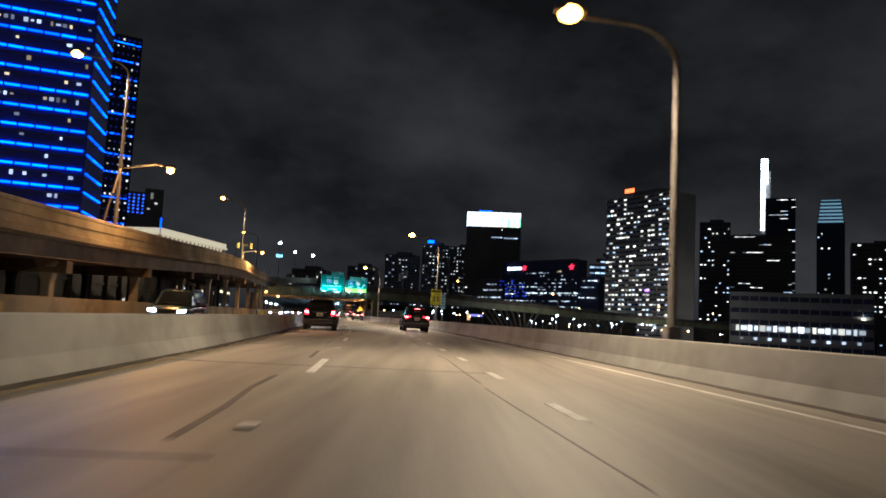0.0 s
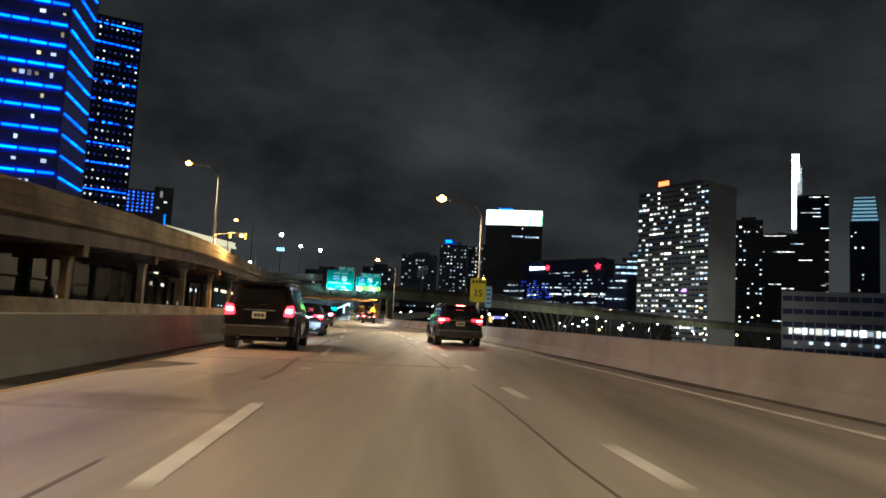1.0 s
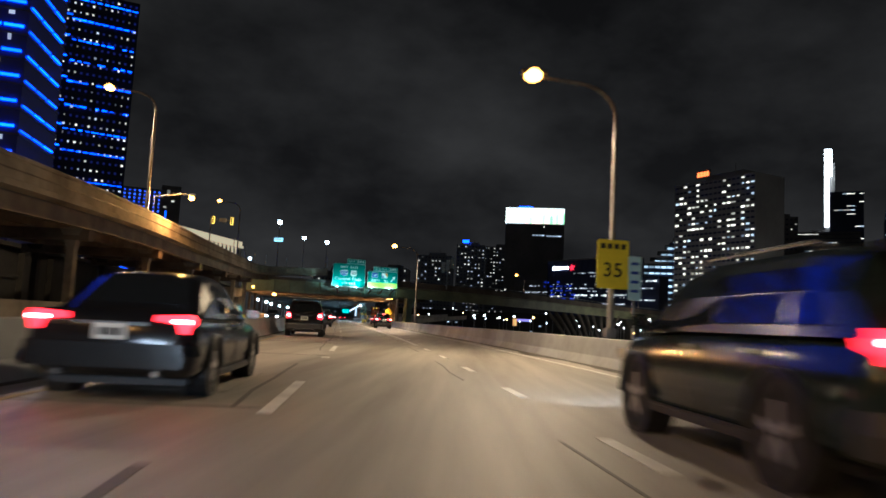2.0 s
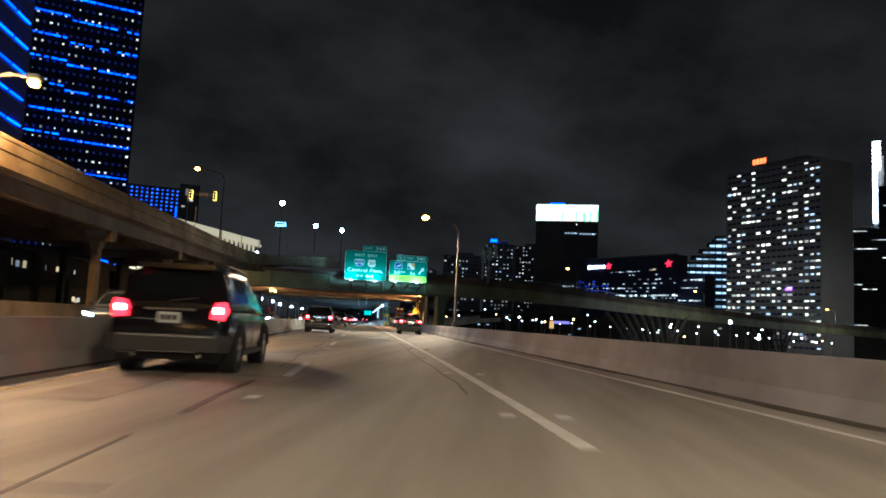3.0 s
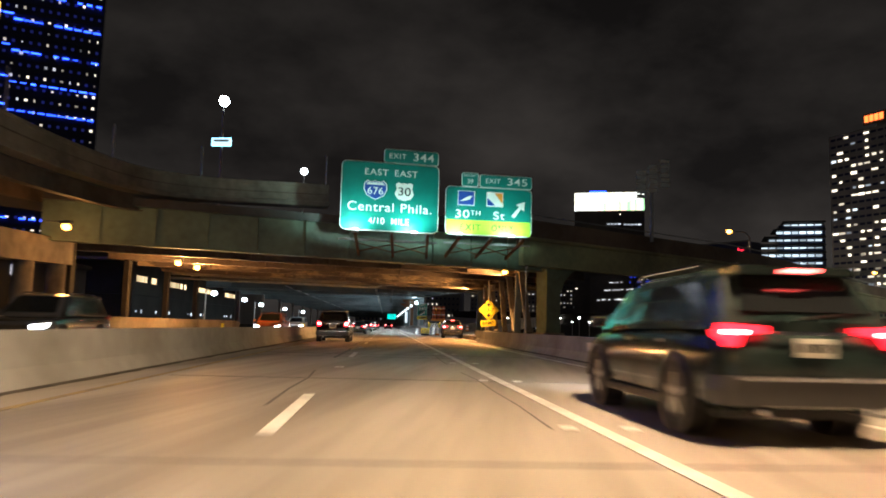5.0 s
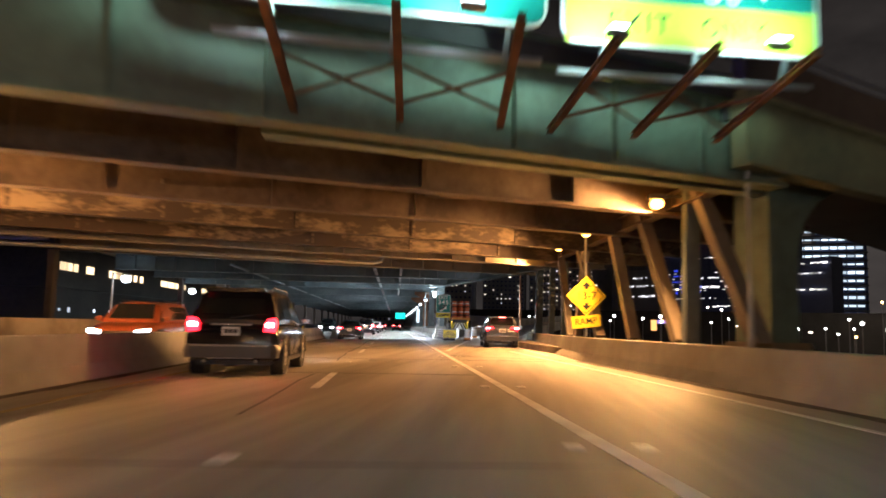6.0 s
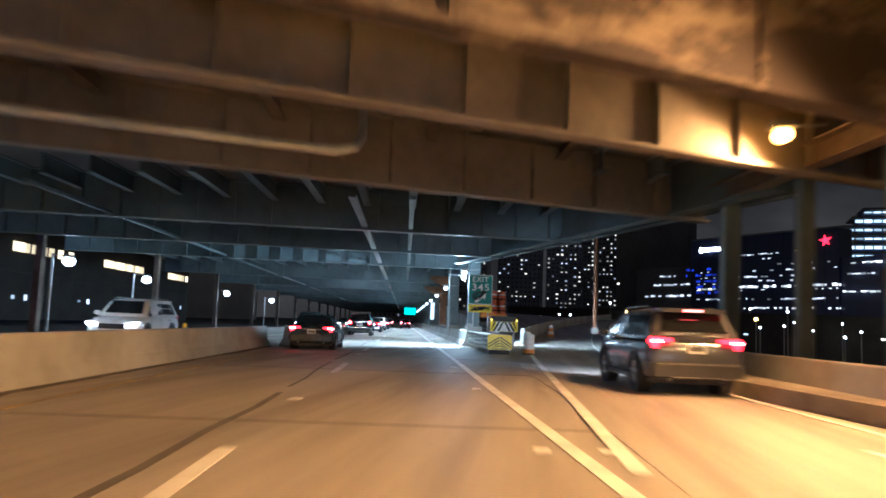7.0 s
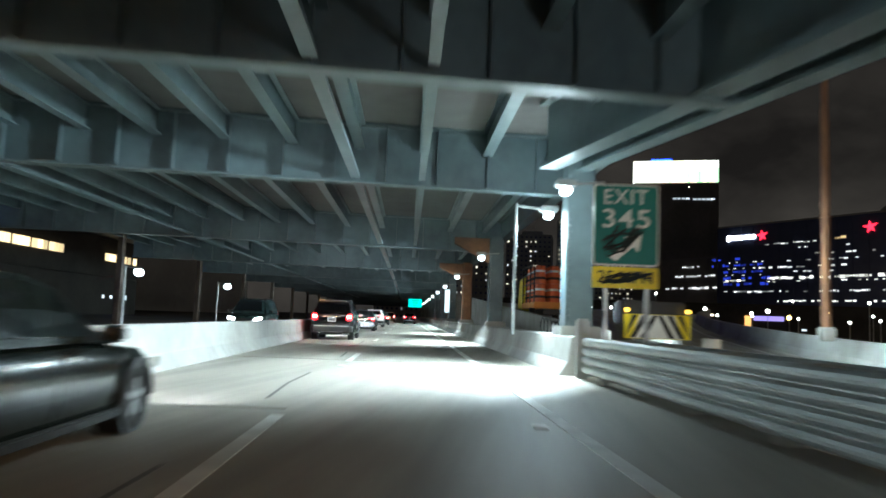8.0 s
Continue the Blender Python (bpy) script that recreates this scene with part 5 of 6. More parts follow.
for n, (d, o, length) in enumerate(((front, out1, 3.1), (back, out2, 5.2))):
    ob = part("light_strip", beam(d * -length / 2, d * length / 2, 0.2, 0.46 if n == 0 else 0.26), blue_line, cira)
    seg[n] = ob.data
    bpy.data.objects.remove(ob)
for f in range(20):
    z = 19.0 + 4.55 * f
    for k in range(19):
        ob = new("light_strip", seg[0])
        ob.parent, ob.location = cira, lean * z + front * (2.2 + 3.55 * k) + out1 * 0.2 + Vector((0, 0, z))
    for k in range(3):
        ob = new("light_strip", seg[1])
        ob.parent, ob.location = cira, lean * z + back * (3.2 + 6.2 * k) + out2 * 0.2 + Vector((0, 0, z - 0.6))
rr = random.Random(9)
pane = part("window", box((0.8, 0.1, 1.1), (0, 0, 0), pose(0, 0, 0, 0, 0, 21.7)), window_amber, cira)
pane_mesh = pane.data
pane_cool = pane_mesh.copy()
pane_cool.materials[0] = room_dim
bpy.data.objects.remove(pane)
for f in range(20):
    for k in range(48):
        if rr.random() < (0.75 if f in (6, 10) else 0.16):
            z = 21.4 + 4.55 * f
            ob = new("window", pane_mesh if rr.random() < 0.25 else pane_cool)
            ob.scale = (rr.uniform(0.5, 1.4), 1, rr.uniform(0.3, 1.1))
            ob.parent, ob.location = cira, lean * z + front * (1.4 + 1.36 * k) + out1 * 0.1 + Vector((0, 0, z))
ridges = bmesh.new()
for f in range(21):
    z = 17.6 + 4.55 * f
    for d, o, length in ((front, out1, 70), (back, out2, 20)):
        c = lean * z + Vector((0, 0, z))
        beam(c + o * 0.05, c + d * length + o * 0.05, 0.2, 0.3, ridges)
part("mullions", ridges, tower_dark, cira)

fmc = tower("blue_glass_tower", "tall glass tower with broken blue light bands and lit rooms", (-167, 307), 30, 38, 30, 119, 36, 18, tower_glass, 0.38, 0, seed=61, cap=280, glow=(room_warm, room_dim), sill=0.24, wide=0.36, base=0, roof=False)
# unlit panes get a blue emission: spill from the light bands, painted in
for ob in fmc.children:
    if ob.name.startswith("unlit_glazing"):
        ob.data.materials[0] = glowing("blue_spill_glazing", (0.05, 0.07, 0.50), 0.10)
dash = part("light_strip", box((2.3, 0.2, 0.42)), blue_line, fmc)
dash_mesh = dash.data
bpy.data.objects.remove(dash)
for z in (28, 36, 47, 58, 66, 75, 84, 92, 100, 108, 116):
    for k in range(15):
        if rr.random() < 0.9:
            ob = new("light_strip", dash_mesh)
            ob.parent, ob.location = fmc, (1.6 + 2.5 * k, -0.3, z + (1.4 if k < 6 else 0) - k * 0.05)
            ob.scale = (rr.uniform(0.5, 1.1), 1, rr.uniform(0.6, 1.2))
dots = thing("dotted_block", "block with a wide screen of small blue lights", "building", (-272, 590, 0), 25.5)
part("wall", box((38, 12, 92), (19, 6, 46)), tower_dark, dots)
part("side_wall", box((14, 12, 96), (45.1, 7, 48)), tower_dark, dots)
for z, x in ((90, 43), (84, 46.5), (79, 41)):
    part("window", box((2.2 if z < 89 else 2.0, 0.2, 1.2 if z < 89 else 5.0), (x, 0.9, z)), room_warm, dots)
dot = part("light_dot", box((1.1, 0.2, 0.8)), glowing("dot_blue", (0.05, 0.12, 1.0), 2.2, 1.2), dots)
dot_mesh = dot.data
bpy.data.objects.remove(dot)
for i in range(11):
    for k in range(6):
        ob = new("light_dot", dot_mesh)
        ob.parent, ob.location = dots, (1.4 + 3.5 * i, -0.15, 75.0 + 2.9 * k)
# lit railway station behind the elevated road
stn = thing("station", "classical pale stone station with a floodlit frieze", "building", (-136, 374, 0), 82)
part("wall", box((78, 40, 36), (39, 20, 18)), tower_pale, stn)
# frieze stone emits: its floodlighting is put into the material, without lamps
for z0, z1, out in ((36, 37.2, 0.8), (37.2, 39.5, 0.2), (29.5, 30.3, 0.6)):
    part("cornice", box((78 + out * 2, 40 + out * 2, z1 - z0), (39, 20, (z0 + z1) / 2)), glowing("frieze_glow", (1.0, 0.78, 0.46), 0.36) if z0 == 36 else (bpy.data.materials["frieze_glow"] if z0 == 37.2 else tower_pale), stn)
for k in range(16):
    part("window", box((1.9, 0.3, 2.4), (4 + 4.6 * k, -0.2, 33.6)), dark_glass, stn)
    part("pilaster", box((1.6, 0.7, 5.4), (1.7 + 4.6 * k, -0.3, 33)), bpy.data.materials["frieze_glow"], stn)

part("light_bar", box((0.5, 0.5, 5.0), (-3.2, -1.0, 41.5)), blue_line, stn)
part("purple_lamp", box((0.9, 0.3, 0.7), (27.5, -0.4, 24.0)), glowing("purple_glow", (0.5, 0.15, 1.0), 2.5), apt)
part("purple_lamp", box((0.9, 0.3, 0.7), (29.0, -0.4, 24.0)), bpy.data.materials["purple_glow"], apt)
part("light_bar_post", box((0.3, 0.3, 40), (-3.2, -1.0, 20)), tower_dark, stn)
# platform building beyond the opposing lanes
plat = thing("platform_building", "dark trackside building with warm lit upper windows", "building", (-64.5, 232, 0), 99.5)
part("wall", box((70, 9, 4.4), (30, 7.5, 2.2)), stone_dark, plat)
part("upper_wall", box((70, 9, 4.6), (30, 7.5, 6.75)), stone_dark, plat)
part("canopy", box((72, 11, 0.35), (30, 6.5, 9.3)), tower_dark, plat)
platform_glow = glowing("platform_glow", (1.0, 0.76, 0.42), 0.8, 1.2)
for k in range(20):
    if k not in (3, 8, 9, 14):
        for j in range(3):
            if rr.random() < 0.8:
                part("window", box((0.86, 0.14, 0.85), (-3 + 3.4 * k + 0.98 * j, 2.93, 6.75)), platform_glow, plat)
for k in range(30):
    if rr.random() < 0.5:
        part("lower_window", box((0.35, 0.12, rr.uniform(0.2, 0.6)), (-3 + 2.3 * k, 2.94, 2.1)), window_cool, plat)

# trackside annex with blue light tubes
annex = thing("annex", "dark trackside annex with warm windows and blue light tubes", "building", (-91.0, 232.0, 0), 62)
part("wall", box((26, 9, 13.0), (13, 4.5, 6.5)), stone_dark, annex)
part("roof", box((27, 10, 0.4), (13, 4.5, 13.2)), tower_dark, annex)
for k in range(9):
    for f in range(3):
        if (k * 5 + f * 3) % 4:
            part("window", box((1.5, 0.14, 1.2 + 0.4 * ((k + f) % 2)), (9.0 + 1.95 * k, -0.05, 5.6 + 2.2 * f)), platform_glow, annex)
            part("sill", box((1.7, 0.2, 0.12), (9.0 + 1.95 * k, -0.08, 4.75 + 2.2 * f)), tower_dark, annex)
for x0, z0, x1, z1 in ((0.3, 11.4, 5.6, 10.6), (1.2, 10.2, 6.6, 9.5), (3.4, 9.2, 7.4, 8.6)):
    part("light_tube", rod((x0, -0.3, z0), (x1, -0.3, z1), 0.13, None, 8), blue_line, annex)

# lamps of the river park and far streets
def park_lamp(x, y, z, mat, r=0.32):
    root = thing("park_lamp", "distant street lamp by the river", "street lamp", (x, y, -5.2), 0, "river park lamps")
    part("post", rod((0, 0, 0), (0, 0, z + 5.2), 0.12, 0.07, 6), pole_metal, root)
    bm = bmesh.new()
    bmesh.ops.create_icosphere(bm, subdivisions=1, radius=r)
    bmesh.ops.transform(bm, matrix=Matrix.Translation((0, 0, z + 5.2)), verts=bm.verts)
    part("globe", bm, mat, root)


for k in range(64):
    x = -20 + 4.4 * k + rr.uniform(-1.5, 1.5)
    y = 345 - 0.28 * max(0, x) + rr.uniform(-25, 45)
    park_lamp(x, y, rr.uniform(1.5, 7.0) - 0.022 * max(0, x), far_lamp if rr.random() < 0.85 else far_sodium, rr.uniform(0.2, 0.42))
for k in range(22):
    x = -14 + 5.2 * k + rr.uniform(-0.8, 0.8)
    park_lamp(x, 322 - 0.24 * max(0, x) + rr.uniform(-3, 3), 3.4 - 0.03 * max(0, x) + rr.uniform(-0.3, 0.3), far_lamp, 0.2)
bank = thing("river_building", "long low riverside building with small lights", "building", (-34, 386, -5.2), -14)
part("wall", box((240, 8, 11.4), (120, 4, 5.7)), stone_dark, bank)
part("roof", box((241, 9, 0.5), (120, 4, 11.6)), stone_dark, bank)
part("lit_panel", box((1.6, 0.2, 3.0), (56, -0.2, 7.8)), glowing("amber_panel", (1.0, 0.5, 0.15), 0.7), bank)
part("lit_canopy", box((6.0, 0.2, 1.0), (60, -0.2, 8.8)), glowing("violet_panel", (0.45, 0.35, 1.0), 0.5), bank)
for k in range(62):
    if rr.random() < 0.3:
        part("window", box((1.0, 0.12, 0.4), (4 + 3.7 * k, -0.1, rr.choice((4.2, 6.6, 9.2)))), rr.choice((window_warm, window_cool)), bank)

# street lamps added along the flyover to light it
for x, y in ((16.5, 201.5), (50, 242), (96, 284)):
    q = min(east, key=lambda v: (v.x - x) ** 2 + (v.y - y) ** 2)
    street_lamp((q.x - 5.0, q.y + 4.6, q.z - 1.0), 40, 5.6, 2.0, "sodium street lamp added to light the flyover deck", True, 7000)

# brighter park lamps added at the riverside towers' feet as fill for facades and flyover
for x, y, z, w in ((70, 345, 9, 1800), (122, 318, 9, 1500), (52, 440, 10, 3000), (150, 255, 8, 1900), (36, 205, 3.5, 700), (44, 214, 1.0, 1100), (92, 262, 1.0, 1500)):
    park_lamp(x, y, z, far_sodium if 1400 < w < 2000 else far_lamp, 0.3)
    bulb = bpy.data.lights.new("plaza_light", "POINT")
    bulb.energy, bulb.color, bulb.shadow_soft_size = w, (1.0, 0.86, 0.68), 0.4
    new("plaza_light", bulb).location = (x, y, z + 0.5)

# lit rooms seen between the elevated road's columns
for k, (y, z, w, h) in enumerate(((24, 1.6, 1.0, 0.6), (46, 3.6, 1.6, 0.5), (66, 1.5, 1.0, 0.5), (84, 4.2, 1.8, 0.8), (102, 1.4, 1.2, 0.6), (112, 4.0, 1.6, 0.7), (126, 1.6, 1.4, 0.6), (138, 4.3, 3.4, 0.9), (143, 4.35, 2.6, 0.9), (148, 4.3, 4.0, 0.8), (151, 1.6, 2.0, 0.9), (155, 4.3, 3.0, 0.8), (160, 1.5, 1.6, 0.8), (164, 1.6, 2.2, 0.9), (171, 4.4, 4.0, 1.0), (178, 4.4, 3.0, 0.9), (186, 4.5, 4.0, 1.2), (191, 4.5, 2.4, 1.2))):
    n = max(2, int(w / 0.55))
    for j in range(n):
        if rr.random() < 0.55:
            ob = part("lit_opening", box((0.1, 0.42, h * rr.uniform(0.35, 0.75))), rr.choice((window_amber, room_dim, room_warm)), bpy.data.objects["embankment_wall"])
            yj = y + (j - n / 2) * 0.62
            ob.matrix_basis = Matrix.Translation(at(yj, -26.95, z + rr.uniform(-0.1, 0.1))) @ pose(0, 0, 0, 0, 0, heading(yj))
# ---------------------------------------------------------------- vehicles
def body_ring(y, w, zb, zt, tuck=0.86, shoulder=0.95):
    h = zt - zb
    half = [(0.0, zb), (tuck * w, zb), (0.97 * w, zb + 0.12 * h), (w, zb + 0.38 * h), (w, zb + 0.62 * h), (shoulder * w, zb + 0.88 * h), (shoulder * w - 0.05, zt - 0.02), (0.5 * w, zt)]
    return [(x, y, z) for x, z in half] + [(-x, y, z) for x, z in reversed(half[1:])]


def cabin_ring(y, wb, wt, zb, zt):
    half = [(wb, zb), (wb + (wt - wb) * 0.5 + 0.015, zb + (zt - zb) * 0.5), (wt, zt - 0.06), (wt - 0.12, zt), (0.3, zt + 0.02)]
    return [(x, y, z) for x, z in half] + [(-x, y, z) for x, z in reversed(half)]


def pane(name, pts, mat, parent, lift=0.012):
    """A thin pane laid on a body panel."""
    p = [Vector(q) for q in pts]
    n = (p[1] - p[0]).cross(p[3] - p[0]).normalized()
    c = sum(p, Vector()) / 4
    if n.dot(c - Vector((0, c.y * 0.6, 0.7))) < 0:
        n = -n
    return part(name, loft([[q - n * 0.004 for q in p], [q + n * lift for q in p]]), mat, parent)


def wheel(x, y, r, width, root, spokes=5):
    side = 1 if x > 0 else -1
    prof = [(r * 0.62, -width / 2), (r * 0.90, -width / 2), (r, -width * 0.36), (r, width * 0.36), (r * 0.90, width / 2), (r * 0.62, width / 2)]
    n = 28
    bm = loft([[(x + side * a, y + q * math.cos(k * 2 * math.pi / n), r + q * math.sin(k * 2 * math.pi / n)) for q, a in prof] for k in range(n)] + [[(x + side * a, y + q, r) for q, a in prof]], None, False)
    bmesh.ops.remove_doubles(bm, verts=bm.verts, dist=0.0005)
    tyre = part("wheel", bm, rubber, root, "black tyre", True)
    bm = rod((x - side * width * 0.4, y, r), (x + side * width * 0.10, y, r), r * 0.64, None, 28)
    part("rim_barrel", bm, alloy, tyre)
    bm = rod((x + side * width * 0.10, y, r), (x + side * width * 0.46, y, r), r * 0.13, None, 12)
    for k in range(spokes):
        a = 2 * math.pi * k / spokes + 0.3
        c, s = math.cos(a), math.sin(a)
        tip, t = Vector((x + side * width * 0.38, y + c * r * 0.6, r + s * r * 0.6)), Vector((0, -s, c)) * r * 0.10
        hub, o = Vector((x + side * width * 0.42, y + c * r * 0.1, r + s * r * 0.1)), Vector((side * 0.02, 0, 0))
        loft([[hub - t * 0.8 - o, hub + t * 0.8 - o, hub + t * 0.8 + o, hub - t * 0.8 + o], [tip - t - o, tip + t - o, tip + t + o, tip - t + o]], bm)
    ringn = 28
    loft([[(x + side * (width * 0.3 + d), y + q * math.cos(k * 2 * math.pi / ringn), r + q * math.sin(k * 2 * math.pi / ringn)) for q, d in ((r * 0.58, 0), (r * 0.64, 0), (r * 0.64, 0.03), (r * 0.58, 0.03))] for k in range(ringn + 1)], bm, False)
    part("rim", bm, alloy, tyre, "silver alloy rim")
    return tyre


def car(label, place, turn, paint, style="suv", lights="rear", brake=False, rails=True):
    """A road vehicle, front towards +y; style suv, sedan or hatch."""
    suv = style != "sedan"
    L, W = (4.75, 0.93) if style == "suv" else ((4.6, 0.91) if style == "hatch" else (4.85, 0.91))
    H = 1.74 if style == "suv" else (1.64 if style == "hatch" else 1.46)
    belt = 1.05 if suv else 0.93
    r = 0.37 if suv else 0.33
    f, b = L / 2, -L / 2
    root = thing("car", label, "car", place, turn, "cars")
    zb = 0.26 if suv else 0.20
    if suv:
        st = [(b, 0.78, 0.42, 0.86), (b + 0.06, 0.88, 0.34, 1.0), (b + 0.22, W * 0.985, zb + 0.04, belt), (b + 0.9, W, zb, belt + 0.01), (0.2, W, zb, belt), (f - 1.35, W, zb, belt - 0.03), (f - 0.55, W * 0.98, zb + 0.02, belt - 0.09), (f - 0.14, W * 0.90, zb + 0.06, belt - 0.20), (f, W * 0.74, 0.38, belt - 0.36)]
        cs = [(b + 0.13, 0.86, 0.80, belt - 0.02, belt + 0.05), (b + 0.42, 0.87, 0.68, belt - 0.02, H - 0.05), (b + 0.9, 0.88, 0.69, belt - 0.02, H), (0.25, 0.88, 0.69, belt - 0.02, H - 0.005), (0.75, 0.88, 0.68, belt - 0.03, H - 0.07), (f - 0.98, 0.87, 0.80, belt - 0.05, belt + 0.0)]
    else:
        st = [(b, 0.74, 0.40, 0.82), (b + 0.08, 0.86, 0.30, 0.98), (b + 0.30, W * 0.98, zb + 0.03, belt + 0.03), (b + 1.0, W, zb, belt + 0.02), (0.2, W, zb, belt), (f - 1.5, W, zb, belt - 0.03), (f - 0.6, W * 0.98, zb + 0.02, belt - 0.11), (f - 0.16, W * 0.88, zb + 0.04, belt - 0.24), (f, W * 0.70, 0.34, belt - 0.36)]
        cs = [(b + 0.62, 0.84, 0.78, belt, belt + 0.04), (b + 1.35, 0.85, 0.62, belt - 0.02, H - 0.05), (b + 1.75, 0.86, 0.63, belt - 0.02, H), (-0.1, 0.86, 0.63, belt - 0.02, H), (0.35, 0.86, 0.62, belt - 0.02, H - 0.06), (f - 1.35, 0.85, 0.78, belt - 0.05, belt)]
    body = part("body", loft([body_ring(y, w, z0, z1) for y, w, z0, z1 in st]), paint, root, "", True)
    part("cabin", loft([cabin_ring(*c) for c in cs]), paint, root, "", False)
    # glazing
    R0, R1 = cs[0], cs[1]
    def slope(ca, cb, u, v):
        y = ca[0] + (cb[0] - ca[0]) * v
        z = ca[4] + (cb[4] - ca[4]) * v
        w = (ca[2] + (cb[2] - ca[2]) * v) - 0.10
        return (u * w, y, z + 0.02)
    pane("rear_window", [slope(R0, R1, -0.92, 0.16), slope(R0, R1, 0.92, 0.16), slope(R0, R1, 0.90, 0.88), slope(R0, R1, -0.90, 0.88)], dark_glass, root, 0.02)
    F0, F1 = cs[-1], cs[-2]
    pane("windscreen", [slope(F0, F1, -0.95, 0.08), slope(F0, F1, 0.95, 0.08), slope(F0, F1, 0.93, 0.92), slope(F0, F1, -0.93, 0.92)], dark_glass, root, 0.02)
    edges = [(cs[1][0] + 0.12, cs[2][0] + 0.05), (cs[2][0] + 0.12, cs[2][0] + 1.12), (cs[2][0] + 1.2, cs[-2][0] + 0.1)]
    for side in (-1, 1):
        for k, (y0, y1) in enumerate(edges):
            if y1 - y0 < 0.15:
                continue
            def sp(y, v):
                for c0, c1 in zip(cs, cs[1:]):
                    if c0[0] <= y <= c1[0]:
                        t = (y - c0[0]) / (c1[0] - c0[0])
                        wb, wt, z0, z1 = [c0[j] + (c1[j] - c0[j]) * t for j in (1, 2, 3, 4)]
                        return Vector((side * (wb + (wt - wb) * v + 0.012), y, z0 + (z1 - 0.06 - z0) * v))
            tip = 0.55 if k == 2 else (0.12 if k == 0 else 0.0)
            pane("side_window", [sp(y0, 0.14), sp(y1 + (0.45 if k == 2 else 0), 0.14), sp(y1, 0.86), sp(y0 + (tip if k == 0 else 0), 0.86)], dark_glass, root)
        m = part("mirror", box((0.20, 0.14, 0.15), (side * (W + 0.10), cs[-2][0] + 0.28, belt + 0.06), None, 0.03), paint, root)
        part("mirror_glass", box((0.16, 0.01, 0.11), (side * (W + 0.10), cs[-2][0] + 0.205, belt + 0.06)), chrome, m)
        part("sill", box((0.05, L * 0.46, 0.09), (side * (W - 0.02), 0.0, zb + 0.04), None, 0.02), plastic_black, root)
        for y in (-0.95 if suv else -0.75, 0.12):
            part("door_handle", box((0.03, 0.19, 0.035), (side * (W + 0.005), y, belt - 0.14), None, 0.01), chrome, root)
        for y in (-1.15 if suv else -1.0, -0.05, 1.05 if suv else 1.1):
            part("door_seam", box((0.008, 0.012, belt - zb - 0.2), (side * (W + 0.001), y, (belt + zb) / 2)), plastic_black, root)
        if rails and suv:
            part("roof_rail", tube([(side * 0.64, cs[2][0] - 0.1, H - 0.01), (side * 0.64, cs[2][0] + 0.1, H + 0.05), (side * 0.64, 0.3, H + 0.045), (side * 0.64, 0.5, H - 0.03)], 0.02, 6), chrome, root)
    # rear
    tz = 0.98 if suv else 0.84
    for side in (-1, 1):
        if style == "suv":
            ring = ((0.62, tz - 0.10), (0.84, tz - 0.12), (0.87, tz + 0.04), (0.83, tz + 0.17), (0.70, tz + 0.15), (0.64, tz + 0.03))
        else:
            ring = ((0.44, tz + 0.03), (0.68, tz + 0.0), (0.72, tz - 0.10), (0.82, tz - 0.10), (0.86, tz + 0.05), (0.82, tz + 0.11), (0.46, tz + 0.09))
        lens = part("tail_light", loft([[(side * x, y, z) for x, z in ring] for y in (b - 0.004, b + 0.22)]), tail_red if lights == "rear" else sign_red, root, "red tail light")
        if lights == "rear":
            part("lamp_core", box((0.15 if style == "suv" else 0.20, 0.02, 0.09 if style == "suv" else 0.04), (side * 0.745, b - 0.01, tz + 0.03), None, 0.008), tail_core, lens)
        # on lit suv and hatch the reflectors emit red in place of reflected light
        part("reflector", box((0.26, 0.02, 0.05), (side * 0.62, b - 0.005, 0.50), None, 0.008), tail_red if (lights == "rear" and suv) else sign_red, root)
        part("exhaust", rod((side * 0.5, b + 0.2, 0.30), (side * 0.5, b - 0.03, 0.30), 0.035, None, 10), chrome, root)
    part("bumper", loft([[(x, y, z) for x, z in ((-w, 0.36), (w, 0.36), (w * 1.02, 0.5), (w * 0.98, 0.62), (-w * 0.98, 0.62), (-w * 1.02, 0.5))] for y, w in ((b - 0.07, 0.78), (b + 0.0, 0.88), (b + 0.16, 0.92))]), paint if not suv else plain("bumper_grey", (0.055, 0.055, 0.058), 0.4), root)
    plate = part("number_plate", box((0.34, 0.015, 0.17), (0, b - 0.02, tz - 0.10 if suv else 0.74), None, 0.004), sign_white, root, "pale number plate with dark bars")
    for k in range(3):
        part("plate_bar", box((0.07, 0.006, 0.08), (-0.09 + 0.09 * k, b - 0.031, tz - 0.10 if suv else 0.74)), sign_black, plate)
    part("chrome_strip", box((0.80, 0.02, 0.035), (0, b - 0.005, tz + 0.03 if suv else 0.83), None, 0.006), chrome, root)
    if suv:
        part("skid_plate", box((0.95, 0.06, 0.10), (0, b - 0.03, 0.40), None, 0.02), alloy, root)
        part("trim_strip", box((1.5, 0.02, 0.03), (0, b - 0.075, 0.60), None, 0.006), chrome, root)
        part("spoiler", loft([[(x, cs[1][0] + y, H + z) for x in (-0.60, 0.60) for z in (() or (0.0,))] + [(0.60, cs[1][0] + y, H - 0.05 + z), (-0.60, cs[1][0] + y, H - 0.05 + z)] for y, z in ((-0.20, -0.03), (0.10, 0.0))]), paint, root)
        part("wiper", beam((-0.05, b + 0.13, belt + 0.09), (0.38, b + 0.16, belt + 0.15), 0.02, 0.02), plastic_black, root)
